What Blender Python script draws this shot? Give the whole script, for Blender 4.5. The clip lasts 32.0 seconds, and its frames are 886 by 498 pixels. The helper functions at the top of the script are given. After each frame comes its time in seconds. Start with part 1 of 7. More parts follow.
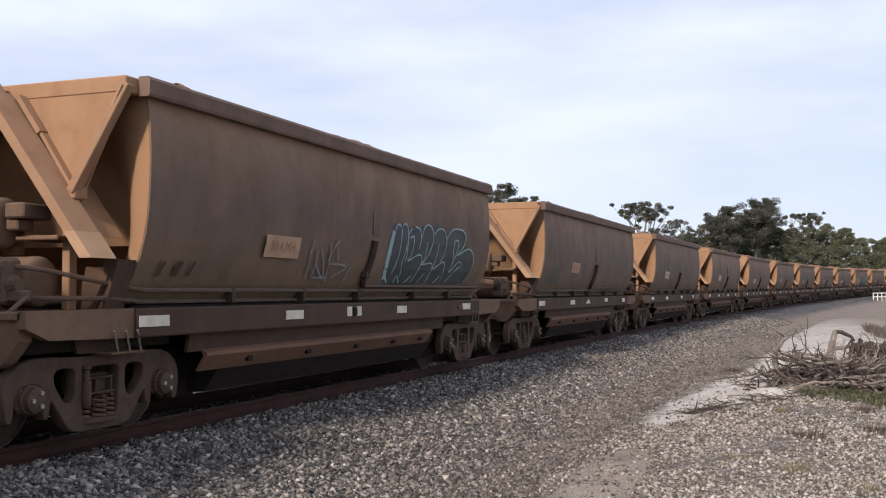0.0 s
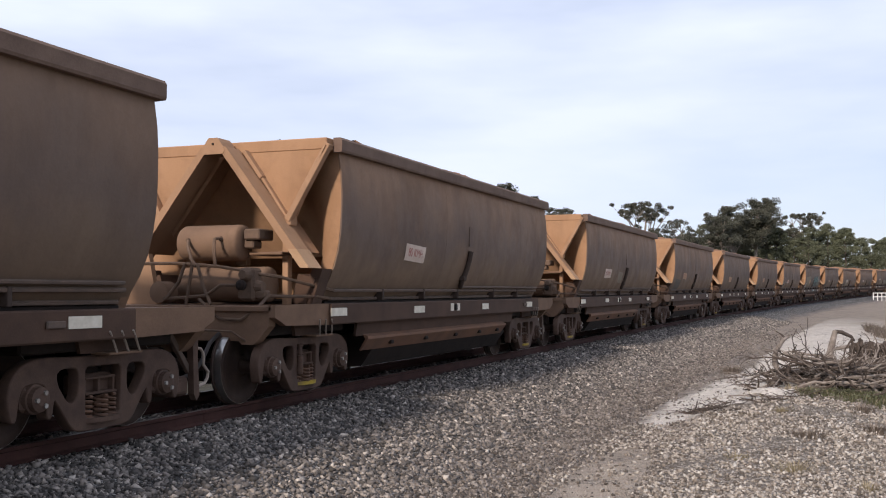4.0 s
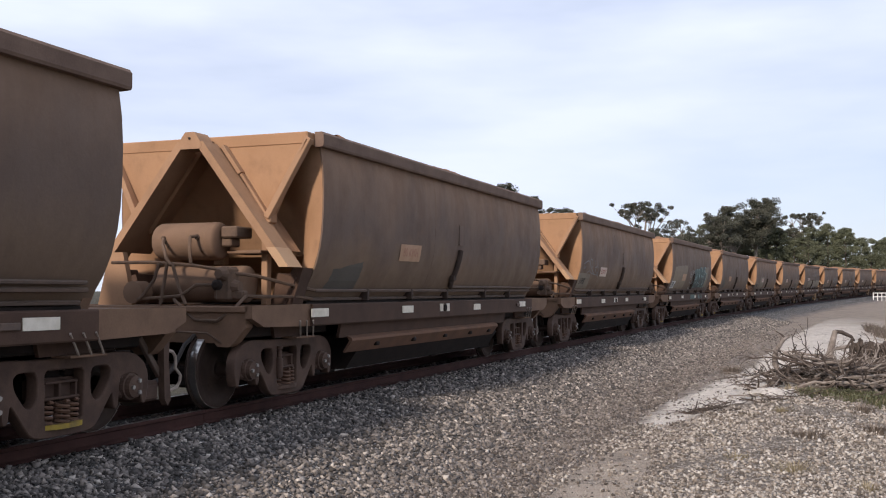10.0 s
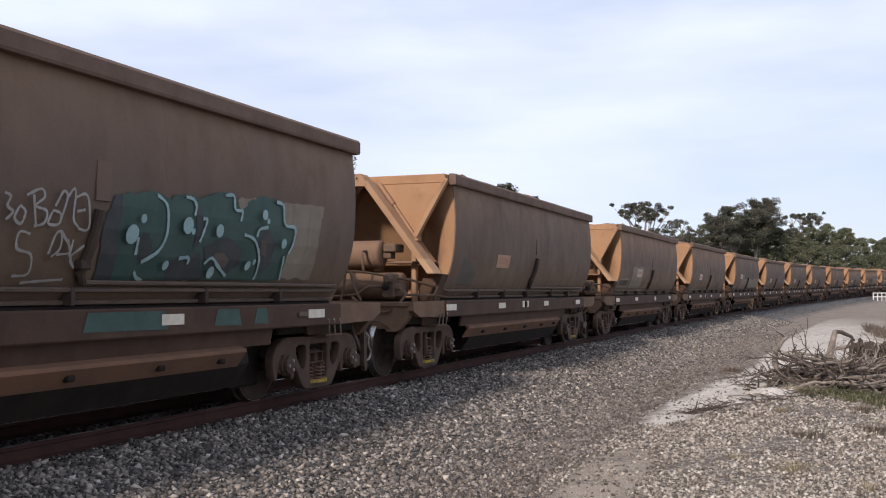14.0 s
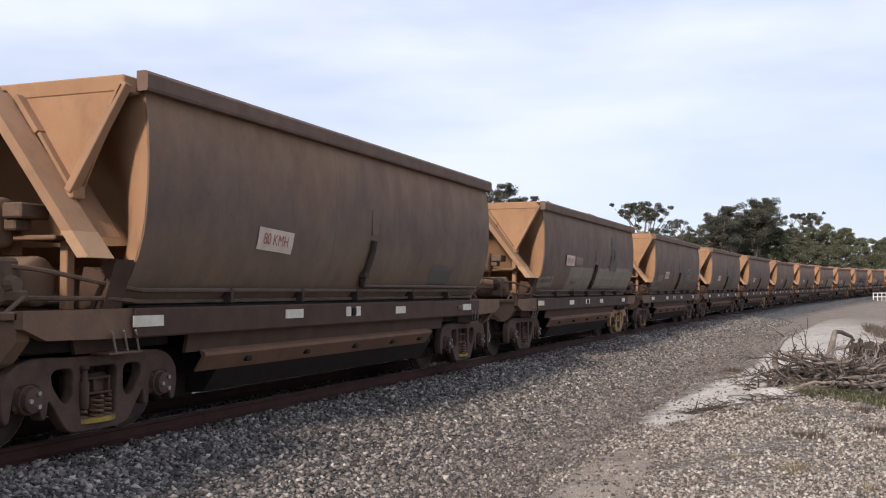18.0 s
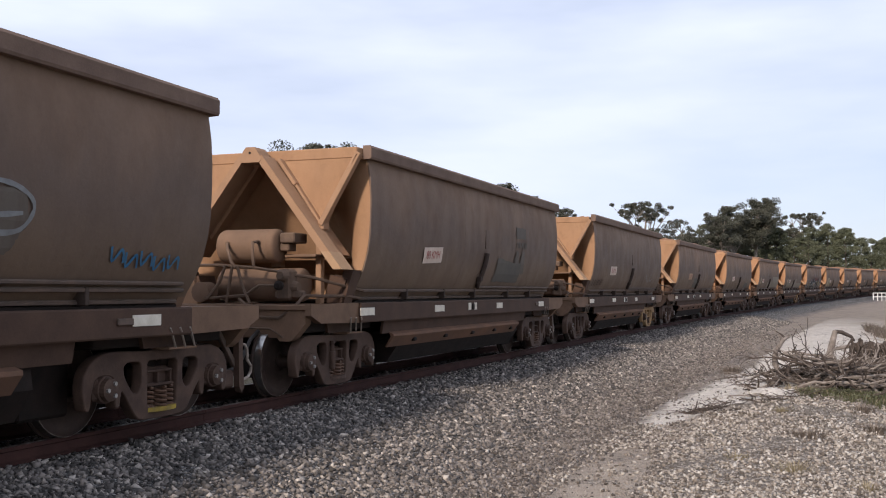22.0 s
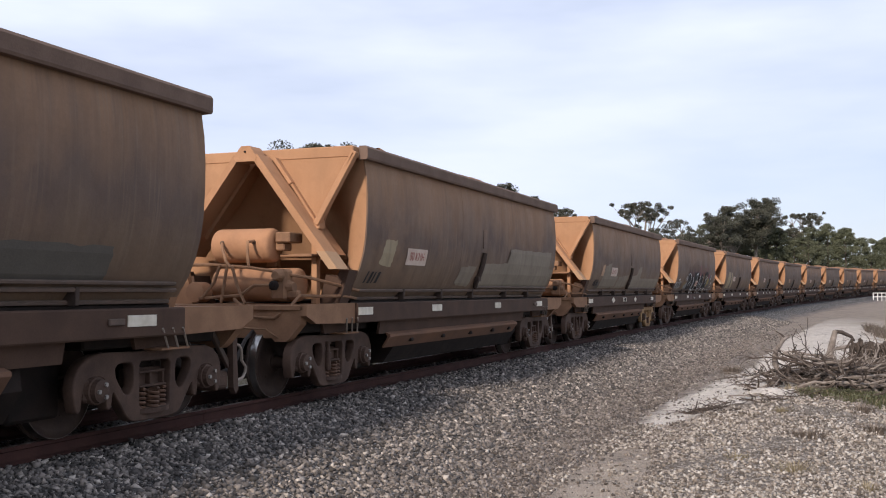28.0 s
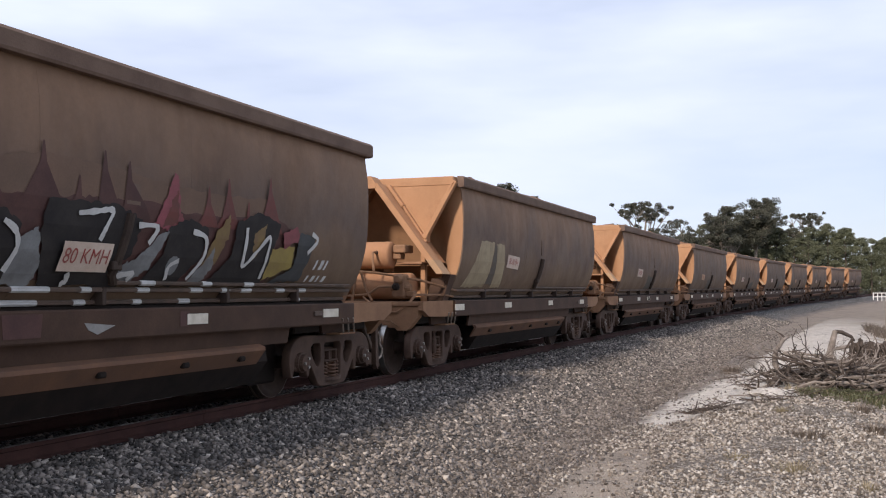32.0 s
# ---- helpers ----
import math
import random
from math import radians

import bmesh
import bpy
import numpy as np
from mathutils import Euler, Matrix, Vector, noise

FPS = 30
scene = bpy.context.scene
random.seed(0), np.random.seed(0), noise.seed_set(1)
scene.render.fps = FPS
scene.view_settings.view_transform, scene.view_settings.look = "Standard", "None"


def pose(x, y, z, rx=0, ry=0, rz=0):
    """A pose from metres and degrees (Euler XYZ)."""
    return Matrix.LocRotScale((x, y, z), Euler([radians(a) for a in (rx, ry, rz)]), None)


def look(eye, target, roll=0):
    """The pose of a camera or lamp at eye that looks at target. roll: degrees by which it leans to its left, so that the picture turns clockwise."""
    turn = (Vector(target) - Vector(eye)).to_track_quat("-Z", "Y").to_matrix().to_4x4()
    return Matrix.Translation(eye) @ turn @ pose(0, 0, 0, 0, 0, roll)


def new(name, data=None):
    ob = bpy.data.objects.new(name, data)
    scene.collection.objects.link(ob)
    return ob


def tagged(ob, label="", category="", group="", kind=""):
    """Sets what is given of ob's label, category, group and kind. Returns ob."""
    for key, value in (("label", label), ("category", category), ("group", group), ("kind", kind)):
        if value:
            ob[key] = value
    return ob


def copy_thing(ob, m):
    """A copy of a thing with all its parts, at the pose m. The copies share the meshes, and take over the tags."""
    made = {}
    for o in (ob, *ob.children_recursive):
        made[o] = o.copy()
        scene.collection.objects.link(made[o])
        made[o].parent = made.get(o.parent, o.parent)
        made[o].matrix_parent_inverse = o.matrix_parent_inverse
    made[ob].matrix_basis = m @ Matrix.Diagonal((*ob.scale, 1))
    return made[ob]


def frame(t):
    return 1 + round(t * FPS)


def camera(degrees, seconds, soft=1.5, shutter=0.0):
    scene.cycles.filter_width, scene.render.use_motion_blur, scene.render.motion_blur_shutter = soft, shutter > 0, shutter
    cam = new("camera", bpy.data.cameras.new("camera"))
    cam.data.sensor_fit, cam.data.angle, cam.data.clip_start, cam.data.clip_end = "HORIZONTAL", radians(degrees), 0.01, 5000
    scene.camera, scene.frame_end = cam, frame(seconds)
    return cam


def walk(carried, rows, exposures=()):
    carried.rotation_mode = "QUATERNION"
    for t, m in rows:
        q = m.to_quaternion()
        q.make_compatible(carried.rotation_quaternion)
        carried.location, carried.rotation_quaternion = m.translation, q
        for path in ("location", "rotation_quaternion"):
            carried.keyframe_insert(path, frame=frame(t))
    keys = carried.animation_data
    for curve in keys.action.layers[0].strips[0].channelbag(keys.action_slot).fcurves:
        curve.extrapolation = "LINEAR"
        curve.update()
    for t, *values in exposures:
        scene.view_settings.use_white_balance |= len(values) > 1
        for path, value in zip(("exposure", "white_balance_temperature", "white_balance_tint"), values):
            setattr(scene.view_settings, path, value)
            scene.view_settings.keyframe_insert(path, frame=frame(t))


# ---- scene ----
SECONDS = 32.0
EYE_H = 1.28
cam = camera(47.46, SECONDS, soft=1.1)
EYE = pose(0, 0, EYE_H, 92.36, 0, 0)
walk(cam, [(0.0, EYE), (SECONDS, EYE)], exposures=[(0.0, 0.0, 6650, 16), (SECONDS, 0.0, 6650, 16)])

# ---- daylight: a hazy sun behind the camera's left shoulder, thin high cloud ----
SUN_EL = radians(30)
SUN_DIR = Vector((-0.462, -0.887, 0)).normalized() * math.cos(SUN_EL) + Vector((0, 0, math.sin(SUN_EL)))
sun = new("sun", bpy.data.lights.new("sun", "SUN"))
sun.data.energy, sun.data.angle, sun.data.color = 3.95, radians(5.0), (1.0, 0.92, 0.81)
sun.matrix_world = look(SUN_DIR * 50, (0, 0, 0))

world = bpy.data.worlds.new("world")
scene.world = world
world.use_nodes = True
wt = world.node_tree
wt.nodes.clear()
w_out = wt.nodes.new("ShaderNodeOutputWorld")
w_bg = wt.nodes.new("ShaderNodeBackground")
w_sky = wt.nodes.new("ShaderNodeTexSky")
w_sky.sky_type, w_sky.sun_disc = "NISHITA", False
w_sky.sun_elevation, w_sky.sun_rotation = SUN_EL, math.atan2(SUN_DIR.x, SUN_DIR.y)
w_sky.air_density, w_sky.dust_density, w_sky.ozone_density = 1.0, 0.4, 2.5
w_co = wt.nodes.new("ShaderNodeTexCoord")
w_map = wt.nodes.new("ShaderNodeMapping")
w_map.inputs["Scale"].default_value = (1.1, 1.1, 4.6)
w_map.inputs["Location"].default_value = (0.3, 0.2, 0.55)
w_no = wt.nodes.new("ShaderNodeTexNoise")
w_no.inputs["Scale"].default_value, w_no.inputs["Detail"].default_value, w_no.inputs["Roughness"].default_value = 1.6, 5.0, 0.5
w_ramp = wt.nodes.new("ShaderNodeMapRange")
w_ramp.inputs["From Min"].default_value, w_ramp.inputs["From Max"].default_value = 0.40, 0.62
w_ramp.inputs["To Min"].default_value, w_ramp.inputs["To Max"].default_value = 0.60, 1.0
w_mix = wt.nodes.new("ShaderNodeMix")
w_mix.data_type = "RGBA"
w_mix.inputs["B"].default_value = (9.92, 11.36, 13.85, 1)
wt.links.new(w_co.outputs["Generated"], w_map.inputs["Vector"])
wt.links.new(w_map.outputs["Vector"], w_no.inputs["Vector"])
wt.links.new(w_no.outputs["Fac"], w_ramp.inputs["Value"])
wt.links.new(w_ramp.outputs["Result"], w_mix.inputs["Factor"])
wt.links.new(w_sky.outputs["Color"], w_mix.inputs["A"])
wt.links.new(w_mix.outputs["Result"], w_bg.inputs["Color"])
w_bg.inputs["Strength"].default_value = 0.085
wt.links.new(w_bg.outputs["Background"], w_out.inputs["Surface"])


# ---- mesh and material helpers ----
class Shape:
    """Vertices and faces of one part, filled piece by piece."""

    def __init__(self):
        self.v, self.f, self.m = [], [], []

    def add(self, verts, faces, mat=0):
        n = len(self.v)
        self.v += [tuple(p) for p in verts]
        self.f += [tuple(i + n for i in f) for f in faces]
        self.m += [mat] * len(faces)
        return self

    def box(self, x0, x1, y0, y1, z0, z1, b=0.006, m=None, mat=0):
        """A box with chamfered edges, optionally placed by a matrix."""
        x0, x1, y0, y1, z0, z1 = min(x0, x1), max(x0, x1), min(y0, y1), max(y0, y1), min(z0, z1), max(z0, z1)
        b = min(b, (x1 - x0) * 0.4, (y1 - y0) * 0.4, (z1 - z0) * 0.4)
        lo, hi, v, idx = (x0, y0, z0), (x1, y1, z1), [], {}
        for s in [(i, j, k) for i in (0, 1) for j in (0, 1) for k in (0, 1)]:
            for a in range(3):
                p = [(hi[c] - (b if c != a else 0)) if s[c] else (lo[c] + (b if c != a else 0)) for c in range(3)]
                idx[s, a] = len(v)
                v.append(p)
        f = []
        for a in range(3):
            o = [c for c in range(3) if c != a]
            for side in (0, 1):
                ring = []
                for p, q in ((0, 0), (1, 0), (1, 1), (0, 1)):
                    s = [0, 0, 0]
                    s[a], s[o[0]], s[o[1]] = side, p, q
                    ring.append(idx[tuple(s), a])
                f.append(ring if (side == 1) == (a != 1) else ring[::-1])
            for p in (0, 1):
                for q in (0, 1):
                    s0, s1 = [0, 0, 0], [0, 0, 0]
                    s0[o[0]] = s1[o[0]] = p
                    s0[o[1]] = s1[o[1]] = q
                    s1[a] = 1
                    f.append((idx[tuple(s0), o[0]], idx[tuple(s1), o[0]], idx[tuple(s1), o[1]], idx[tuple(s0), o[1]]))
        for s in [(i, j, k) for i in (0, 1) for j in (0, 1) for k in (0, 1)]:
            f.append((idx[s, 0], idx[s, 1], idx[s, 2]))
        if m is not None:
            v = [m @ Vector(p) for p in v]
        return self.add(v, f, mat)

    def beam(self, a, b, w, h, up=(0, 0, 1), bev=0.006):
        """A box beam from a to b, w across and h deep."""
        a, b = Vector(a), Vector(b)
        x = (b - a).normalized()
        y = Vector(up).cross(x).normalized()
        z = x.cross(y)
        m = Matrix((x, y, z)).transposed().to_4x4()
        m.translation = a
        return self.box(0, (b - a).length, -w / 2, w / 2, -h / 2, h / 2, bev, m)

    def tube(self, pts, r, n=8, cap=True):
        """A round bar along a chain of points; r may be a list."""
        pts = [Vector(p) for p in pts]
        rs = r if isinstance(r, (list, tuple)) else [r] * len(pts)
        rings, verts, side = [], [], None
        for i, p in enumerate(pts):
            d = (pts[min(i + 1, len(pts) - 1)] - pts[max(i - 1, 0)]).normalized()
            if side is None:
                side = d.orthogonal().normalized()
            side = (side - d * side.dot(d)).normalized()
            up = d.cross(side)
            rings.append([len(verts) + k for k in range(n)])
            verts += [p + (side * math.cos(2 * math.pi * k / n) + up * math.sin(2 * math.pi * k / n)) * rs[i] for k in range(n)]
        f = [(a[k], a[(k + 1) % n], b[(k + 1) % n], b[k]) for a, b in zip(rings, rings[1:]) for k in range(n)]
        if cap:
            f += [tuple(rings[0][::-1]), tuple(rings[-1])]
        return self.add(verts, f)

    def lathe(self, prof, origin, axis="y", n=24, closed=False):
        """Turns a profile of (distance along the axis, radius) round the axis."""
        v, f = [], []
        for a, r in prof:
            for k in range(n):
                c, s = math.cos(2 * math.pi * k / n) * r, math.sin(2 * math.pi * k / n) * r
                p = {"y": (s, a, c), "x": (a, c, s), "z": (c, s, a)}[axis]
                v.append((p[0] + origin[0], p[1] + origin[1], p[2] + origin[2]))
        for i in range(len(prof) - 1):
            for k in range(n):
                f.append((i * n + k, i * n + (k + 1) % n, (i + 1) * n + (k + 1) % n, (i + 1) * n + k))
        if not closed:
            f += [tuple(range(n))[::-1], tuple(range((len(prof) - 1) * n, len(prof) * n))]
        return self.add(v, f)

    def prism(self, poly, y0, y1, plane="xz"):
        """An outline in the plane, thickened between y0 and y1 across it."""
        n = len(poly)
        def at(p, y):
            return {"xz": (p[0], y, p[1]), "yz": (y, p[0], p[1]), "xy": (p[0], p[1], y)}[plane]
        v = [at(p, y0) for p in poly] + [at(p, y1) for p in poly]
        f = [tuple(range(n)), tuple(range(2 * n - 1, n - 1, -1))]
        f += [(i, i + n, (i + 1) % n + n, (i + 1) % n) for i in range(n)]
        return self.add(v, f)

    def mesh(self, name, *mats, smooth=False):
        me = bpy.data.meshes.new(name)
        me.from_pydata(self.v, [], self.f)
        for mt in mats:
            me.materials.append(mt)
        if len(mats) > 1:
            me.polygons.foreach_set("material_index", self.m)
        bm = bmesh.new()
        bm.from_mesh(me)
        bmesh.ops.recalc_face_normals(bm, faces=bm.faces)
        bm.to_mesh(me)
        bm.free()
        if smooth:
            me.polygons.foreach_set("use_smooth", [True] * len(me.polygons))
            me.set_sharp_from_angle(angle=radians(38))
        return me


def part(name, shape, mat, parent, label="", smooth=False):
    me = shape.mesh(name, mat, smooth=smooth) if isinstance(shape, Shape) else shape
    ob = new(name, me)
    ob.parent = parent
    if label:
        ob["label"] = label
    return ob


def put(ob, me, name, label=""):
    """Another part on the same mesh under ob."""
    o = new(name, me)
    o.parent = ob
    if label:
        o["label"] = label
    return o


class Mat:
    """A small node-graph writer for one material."""

    def __init__(self, name, rough=0.8, metal=0.0):
        self.mat = bpy.data.materials.new(name)
        self.mat.use_nodes = True
        self.t = self.mat.node_tree
        self.b = self.t.nodes["Principled BSDF"]
        self.b.inputs["Specular IOR Level"].default_value = 0.28
        self.b.inputs["Roughness"].default_value, self.b.inputs["Metallic"].default_value = rough, metal
        self.co = None

    def link(self, a, b):
        self.t.links.new(a, b)

    def coords(self, kind="Object"):
        if self.co is None:
            self.co = self.t.nodes.new("ShaderNodeTexCoord")
        return self.co.outputs[kind]

    def mapped(self, src, scale=(1, 1, 1), shift=False):
        m = self.t.nodes.new("ShaderNodeMapping")
        m.inputs["Scale"].default_value = scale
        self.link(src, m.inputs["Vector"])
        if shift:
            oi = self.t.nodes.new("ShaderNodeObjectInfo")
            mu = self.t.nodes.new("ShaderNodeMath")
            mu.operation = "MULTIPLY"
            mu.inputs[1].default_value = 53.0
            self.link(oi.outputs["Random"], mu.inputs[0])
            cx = self.t.nodes.new("ShaderNodeCombineXYZ")
            for i in range(3):
                self.link(mu.outputs[0], cx.inputs[i])
            self.link(cx.outputs[0], m.inputs["Location"])
        return m.outputs["Vector"]

    def noise(self, vec, scale, detail=4.0, rough=0.55, lo=None, hi=None, dist=0.0):
        n = self.t.nodes.new("ShaderNodeTexNoise")
        n.inputs["Scale"].default_value, n.inputs["Detail"].default_value, n.inputs["Roughness"].default_value = scale, detail, rough
        n.inputs["Distortion"].default_value = dist
        self.link(vec, n.inputs["Vector"])
        return n.outputs["Fac"] if lo is None else self.span(n.outputs["Fac"], lo, hi)

    def span(self, src, lo, hi, a=0.0, b=1.0):
        r = self.t.nodes.new("ShaderNodeMapRange")
        for k, v in (("From Min", lo), ("From Max", hi), ("To Min", a), ("To Max", b)):
            r.inputs[k].default_value = v
        self.link(src, r.inputs["Value"])
        return r.outputs["Result"]

    def math(self, op, a, b=None):
        m = self.t.nodes.new("ShaderNodeMath")
        m.operation = op
        for i, x in enumerate((a, b)):
            if x is None:
                continue
            if isinstance(x, (int, float)):
                m.inputs[i].default_value = x
            else:
                self.link(x, m.inputs[i])
        return m.outputs[0]

    def mix(self, fac, a, b):
        m = self.t.nodes.new("ShaderNodeMix")
        m.data_type = "RGBA"
        for key, x in (("Factor", fac), ("A", a), ("B", b)):
            if isinstance(x, tuple):
                m.inputs[key].default_value = (*x, 1)
            elif isinstance(x, (int, float)):
                m.inputs[key].default_value = x
            else:
                self.link(x, m.inputs[key])
        return m.outputs["Result"]

    def xyz(self, src):
        s = self.t.nodes.new("ShaderNodeSeparateXYZ")
        self.link(src, s.inputs[0])
        return s.outputs

    def random(self, kind="object"):
        if kind == "object":
            return self.t.nodes.new("ShaderNodeObjectInfo").outputs["Random"]
        return self.t.nodes.new("ShaderNodeNewGeometry").outputs["Random Per Island"]

    def bump(self, height, strength=0.3, dist=0.01):
        b = self.t.nodes.new("ShaderNodeBump")
        b.inputs["Strength"].default_value, b.inputs["Distance"].default_value = strength, dist
        self.link(height, b.inputs["Height"])
        self.link(b.outputs[0], self.b.inputs["Normal"])

    def done(self, color, rough=None):
        if isinstance(color, tuple):
            self.b.inputs["Base Color"].default_value = (*color, 1)
        else:
            self.link(color, self.b.inputs["Base Color"])
        if rough is not None:
            self.link(rough, self.b.inputs["Roughness"])
        return self.mat


def two_tone(name, a, b, scale=6.0, rough=0.8, metal=0.0, bump=0.2, lo=0.35, hi=0.65, fine=60.0, grain=0.25):
    """Two colours in blotches, with fine grain and relief."""
    k = Mat(name, rough, metal)
    v = k.mapped(k.coords(), shift=True)
    blot = k.noise(v, scale, 5, 0.6, lo, hi)
    g = k.noise(v, fine, 3, 0.6, 0.3, 0.7)
    c = k.mix(blot, a, b)
    c = k.mix(k.math("MULTIPLY", g, grain), c, tuple(x * 0.45 for x in a))
    k.bump(g, bump, 0.004)
    return k.done(c)


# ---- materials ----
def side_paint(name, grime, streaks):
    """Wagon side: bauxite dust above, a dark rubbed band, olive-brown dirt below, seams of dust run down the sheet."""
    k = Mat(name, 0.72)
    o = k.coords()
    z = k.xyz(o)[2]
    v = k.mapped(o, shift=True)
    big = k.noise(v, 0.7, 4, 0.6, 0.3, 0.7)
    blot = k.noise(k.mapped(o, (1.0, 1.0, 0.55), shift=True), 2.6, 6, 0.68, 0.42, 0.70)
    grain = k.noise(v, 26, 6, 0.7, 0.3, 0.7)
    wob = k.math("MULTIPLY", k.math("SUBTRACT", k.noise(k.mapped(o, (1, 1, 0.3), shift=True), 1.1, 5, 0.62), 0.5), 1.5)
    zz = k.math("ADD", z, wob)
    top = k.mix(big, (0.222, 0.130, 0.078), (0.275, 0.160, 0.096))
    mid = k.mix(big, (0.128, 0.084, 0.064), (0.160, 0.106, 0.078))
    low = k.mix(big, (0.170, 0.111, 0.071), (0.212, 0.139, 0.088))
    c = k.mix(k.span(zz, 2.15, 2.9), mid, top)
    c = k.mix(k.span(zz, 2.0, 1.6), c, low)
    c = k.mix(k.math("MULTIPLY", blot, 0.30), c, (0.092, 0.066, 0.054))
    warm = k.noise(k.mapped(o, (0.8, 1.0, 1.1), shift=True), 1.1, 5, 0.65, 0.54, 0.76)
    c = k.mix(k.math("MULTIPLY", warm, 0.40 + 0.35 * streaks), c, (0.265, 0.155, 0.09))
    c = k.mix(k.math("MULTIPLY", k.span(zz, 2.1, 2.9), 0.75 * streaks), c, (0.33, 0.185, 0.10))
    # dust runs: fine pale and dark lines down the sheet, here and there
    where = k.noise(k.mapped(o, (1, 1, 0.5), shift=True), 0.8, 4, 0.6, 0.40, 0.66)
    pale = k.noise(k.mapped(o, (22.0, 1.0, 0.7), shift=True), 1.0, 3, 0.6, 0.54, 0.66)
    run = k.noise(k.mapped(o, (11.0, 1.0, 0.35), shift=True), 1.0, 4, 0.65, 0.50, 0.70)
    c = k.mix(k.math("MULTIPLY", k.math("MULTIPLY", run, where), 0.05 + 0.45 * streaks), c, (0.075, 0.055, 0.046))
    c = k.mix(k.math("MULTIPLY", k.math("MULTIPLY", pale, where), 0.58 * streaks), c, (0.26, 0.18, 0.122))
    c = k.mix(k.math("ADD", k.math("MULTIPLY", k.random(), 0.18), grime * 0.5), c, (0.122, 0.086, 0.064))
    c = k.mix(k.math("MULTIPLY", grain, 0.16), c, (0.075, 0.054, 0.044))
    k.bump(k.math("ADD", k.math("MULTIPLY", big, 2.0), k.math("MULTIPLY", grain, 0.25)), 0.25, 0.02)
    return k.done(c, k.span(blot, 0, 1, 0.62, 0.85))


def worn_paint(name, a, b, dirt, worn):
    """Repainted patch: flat paint with dirt runs and places rubbed back to the brown sheet."""
    k = Mat(name, 0.7)
    o = k.coords()
    v = k.mapped(o, shift=True)
    c = k.mix(k.noise(v, 1.6, 5, 0.65, 0.35, 0.65), a, b)
    c = k.mix(k.math("MULTIPLY", k.noise(k.mapped(o, (9.0, 1.0, 0.6), shift=True), 1.0, 4, 0.65, 0.48, 0.72), worn), c, dirt)
    c = k.mix(k.math("MULTIPLY", k.noise(v, 4.5, 6, 0.7, 0.52, 0.70), worn), c, dirt)
    c = k.mix(k.math("MULTIPLY", k.noise(v, 30, 5, 0.7, 0.3, 0.7), 0.22), c, tuple(x * 0.5 for x in a))
    return k.done(c)


def dusty(name, a, b, c2):
    """Bauxite-dusted steel: soft drifts of dust, darker rubbed places and a few wide runs."""
    k = Mat(name, 0.9)
    o = k.coords()
    v = k.mapped(o, shift=True)
    blot = k.noise(v, 1.5, 5, 0.6, 0.32, 0.68)
    rub = k.noise(v, 3.4, 6, 0.62, 0.52, 0.74)
    run = k.noise(k.mapped(o, (1.6, 1.6, 0.35), shift=True), 2.2, 4, 0.55, 0.50, 0.78)
    g = k.noise(v, 75, 3, 0.6, 0.3, 0.7)
    c = k.mix(blot, a, b)
    c = k.mix(k.math("MULTIPLY", run, 0.38), c, c2)
    c = k.mix(k.math("MULTIPLY", rub, 0.5), c, c2)
    c = k.mix(k.math("MULTIPLY", g, 0.16), c, tuple(x * 0.55 for x in a))
    k.bump(k.math("ADD", g, k.math("MULTIPLY", blot, 2)), 0.15, 0.006)
    return k.done(c)


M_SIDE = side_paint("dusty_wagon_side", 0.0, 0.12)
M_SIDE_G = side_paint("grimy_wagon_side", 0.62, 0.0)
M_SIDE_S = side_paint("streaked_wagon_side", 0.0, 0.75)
M_RIM = two_tone("rim_steel", (0.14, 0.09, 0.067), (0.19, 0.125, 0.092), 3.0, 0.8)
M_END = dusty("bauxite_dusted_end", (0.315, 0.176, 0.095), (0.375, 0.215, 0.12), (0.19, 0.108, 0.064))
M_END_O = dusty("orange_dusted_end", (0.375, 0.20, 0.106), (0.43, 0.238, 0.13), (0.255, 0.138, 0.076))
M_BEAM = dusty("bauxite_dusted_beam", (0.30, 0.175, 0.102), (0.36, 0.215, 0.128), (0.19, 0.112, 0.07))
M_BEAM_O = dusty("orange_dusted_beam", (0.39, 0.205, 0.108), (0.45, 0.245, 0.135), (0.27, 0.145, 0.08))
M_SHOE = dusty("pale_beam_shoe", (0.36, 0.225, 0.132), (0.42, 0.27, 0.165), (0.26, 0.16, 0.095))
M_TANK = dusty("bauxite_dusted_tank", (0.15, 0.092, 0.06), (0.20, 0.122, 0.078), (0.10, 0.062, 0.043))
M_TANK_O = dusty("orange_dusted_tank", (0.36, 0.185, 0.098), (0.42, 0.22, 0.12), (0.22, 0.115, 0.066))
M_SILL = two_tone("sill_steel", (0.066, 0.037, 0.025), (0.094, 0.053, 0.035), 2.5, 0.8)
M_PLAT = two_tone("platform_steel", (0.155, 0.093, 0.06), (0.215, 0.128, 0.08), 3.0, 0.85)
M_PLAT_O = two_tone("orange_platform_steel", (0.24, 0.13, 0.074), (0.33, 0.18, 0.10), 3.0, 0.85)
M_SKIRT = two_tone("skirt_steel", (0.205, 0.105, 0.062), (0.14, 0.08, 0.053), 2.0, 0.85)
# Grimy steel taken down to near black, to hold the shade beneath the wagons.
M_DARK = two_tone("grimy_shade_steel", (0.012, 0.008, 0.006), (0.024, 0.015, 0.011), 4.0, 0.85)
M_BOGIE = two_tone("bogie_casting", (0.068, 0.040, 0.029), (0.11, 0.066, 0.046), 5.0, 0.75)
M_BOGIE_Y = two_tone("ochre_bogie_casting", (0.40, 0.245, 0.115), (0.31, 0.185, 0.09), 5.0, 0.75)
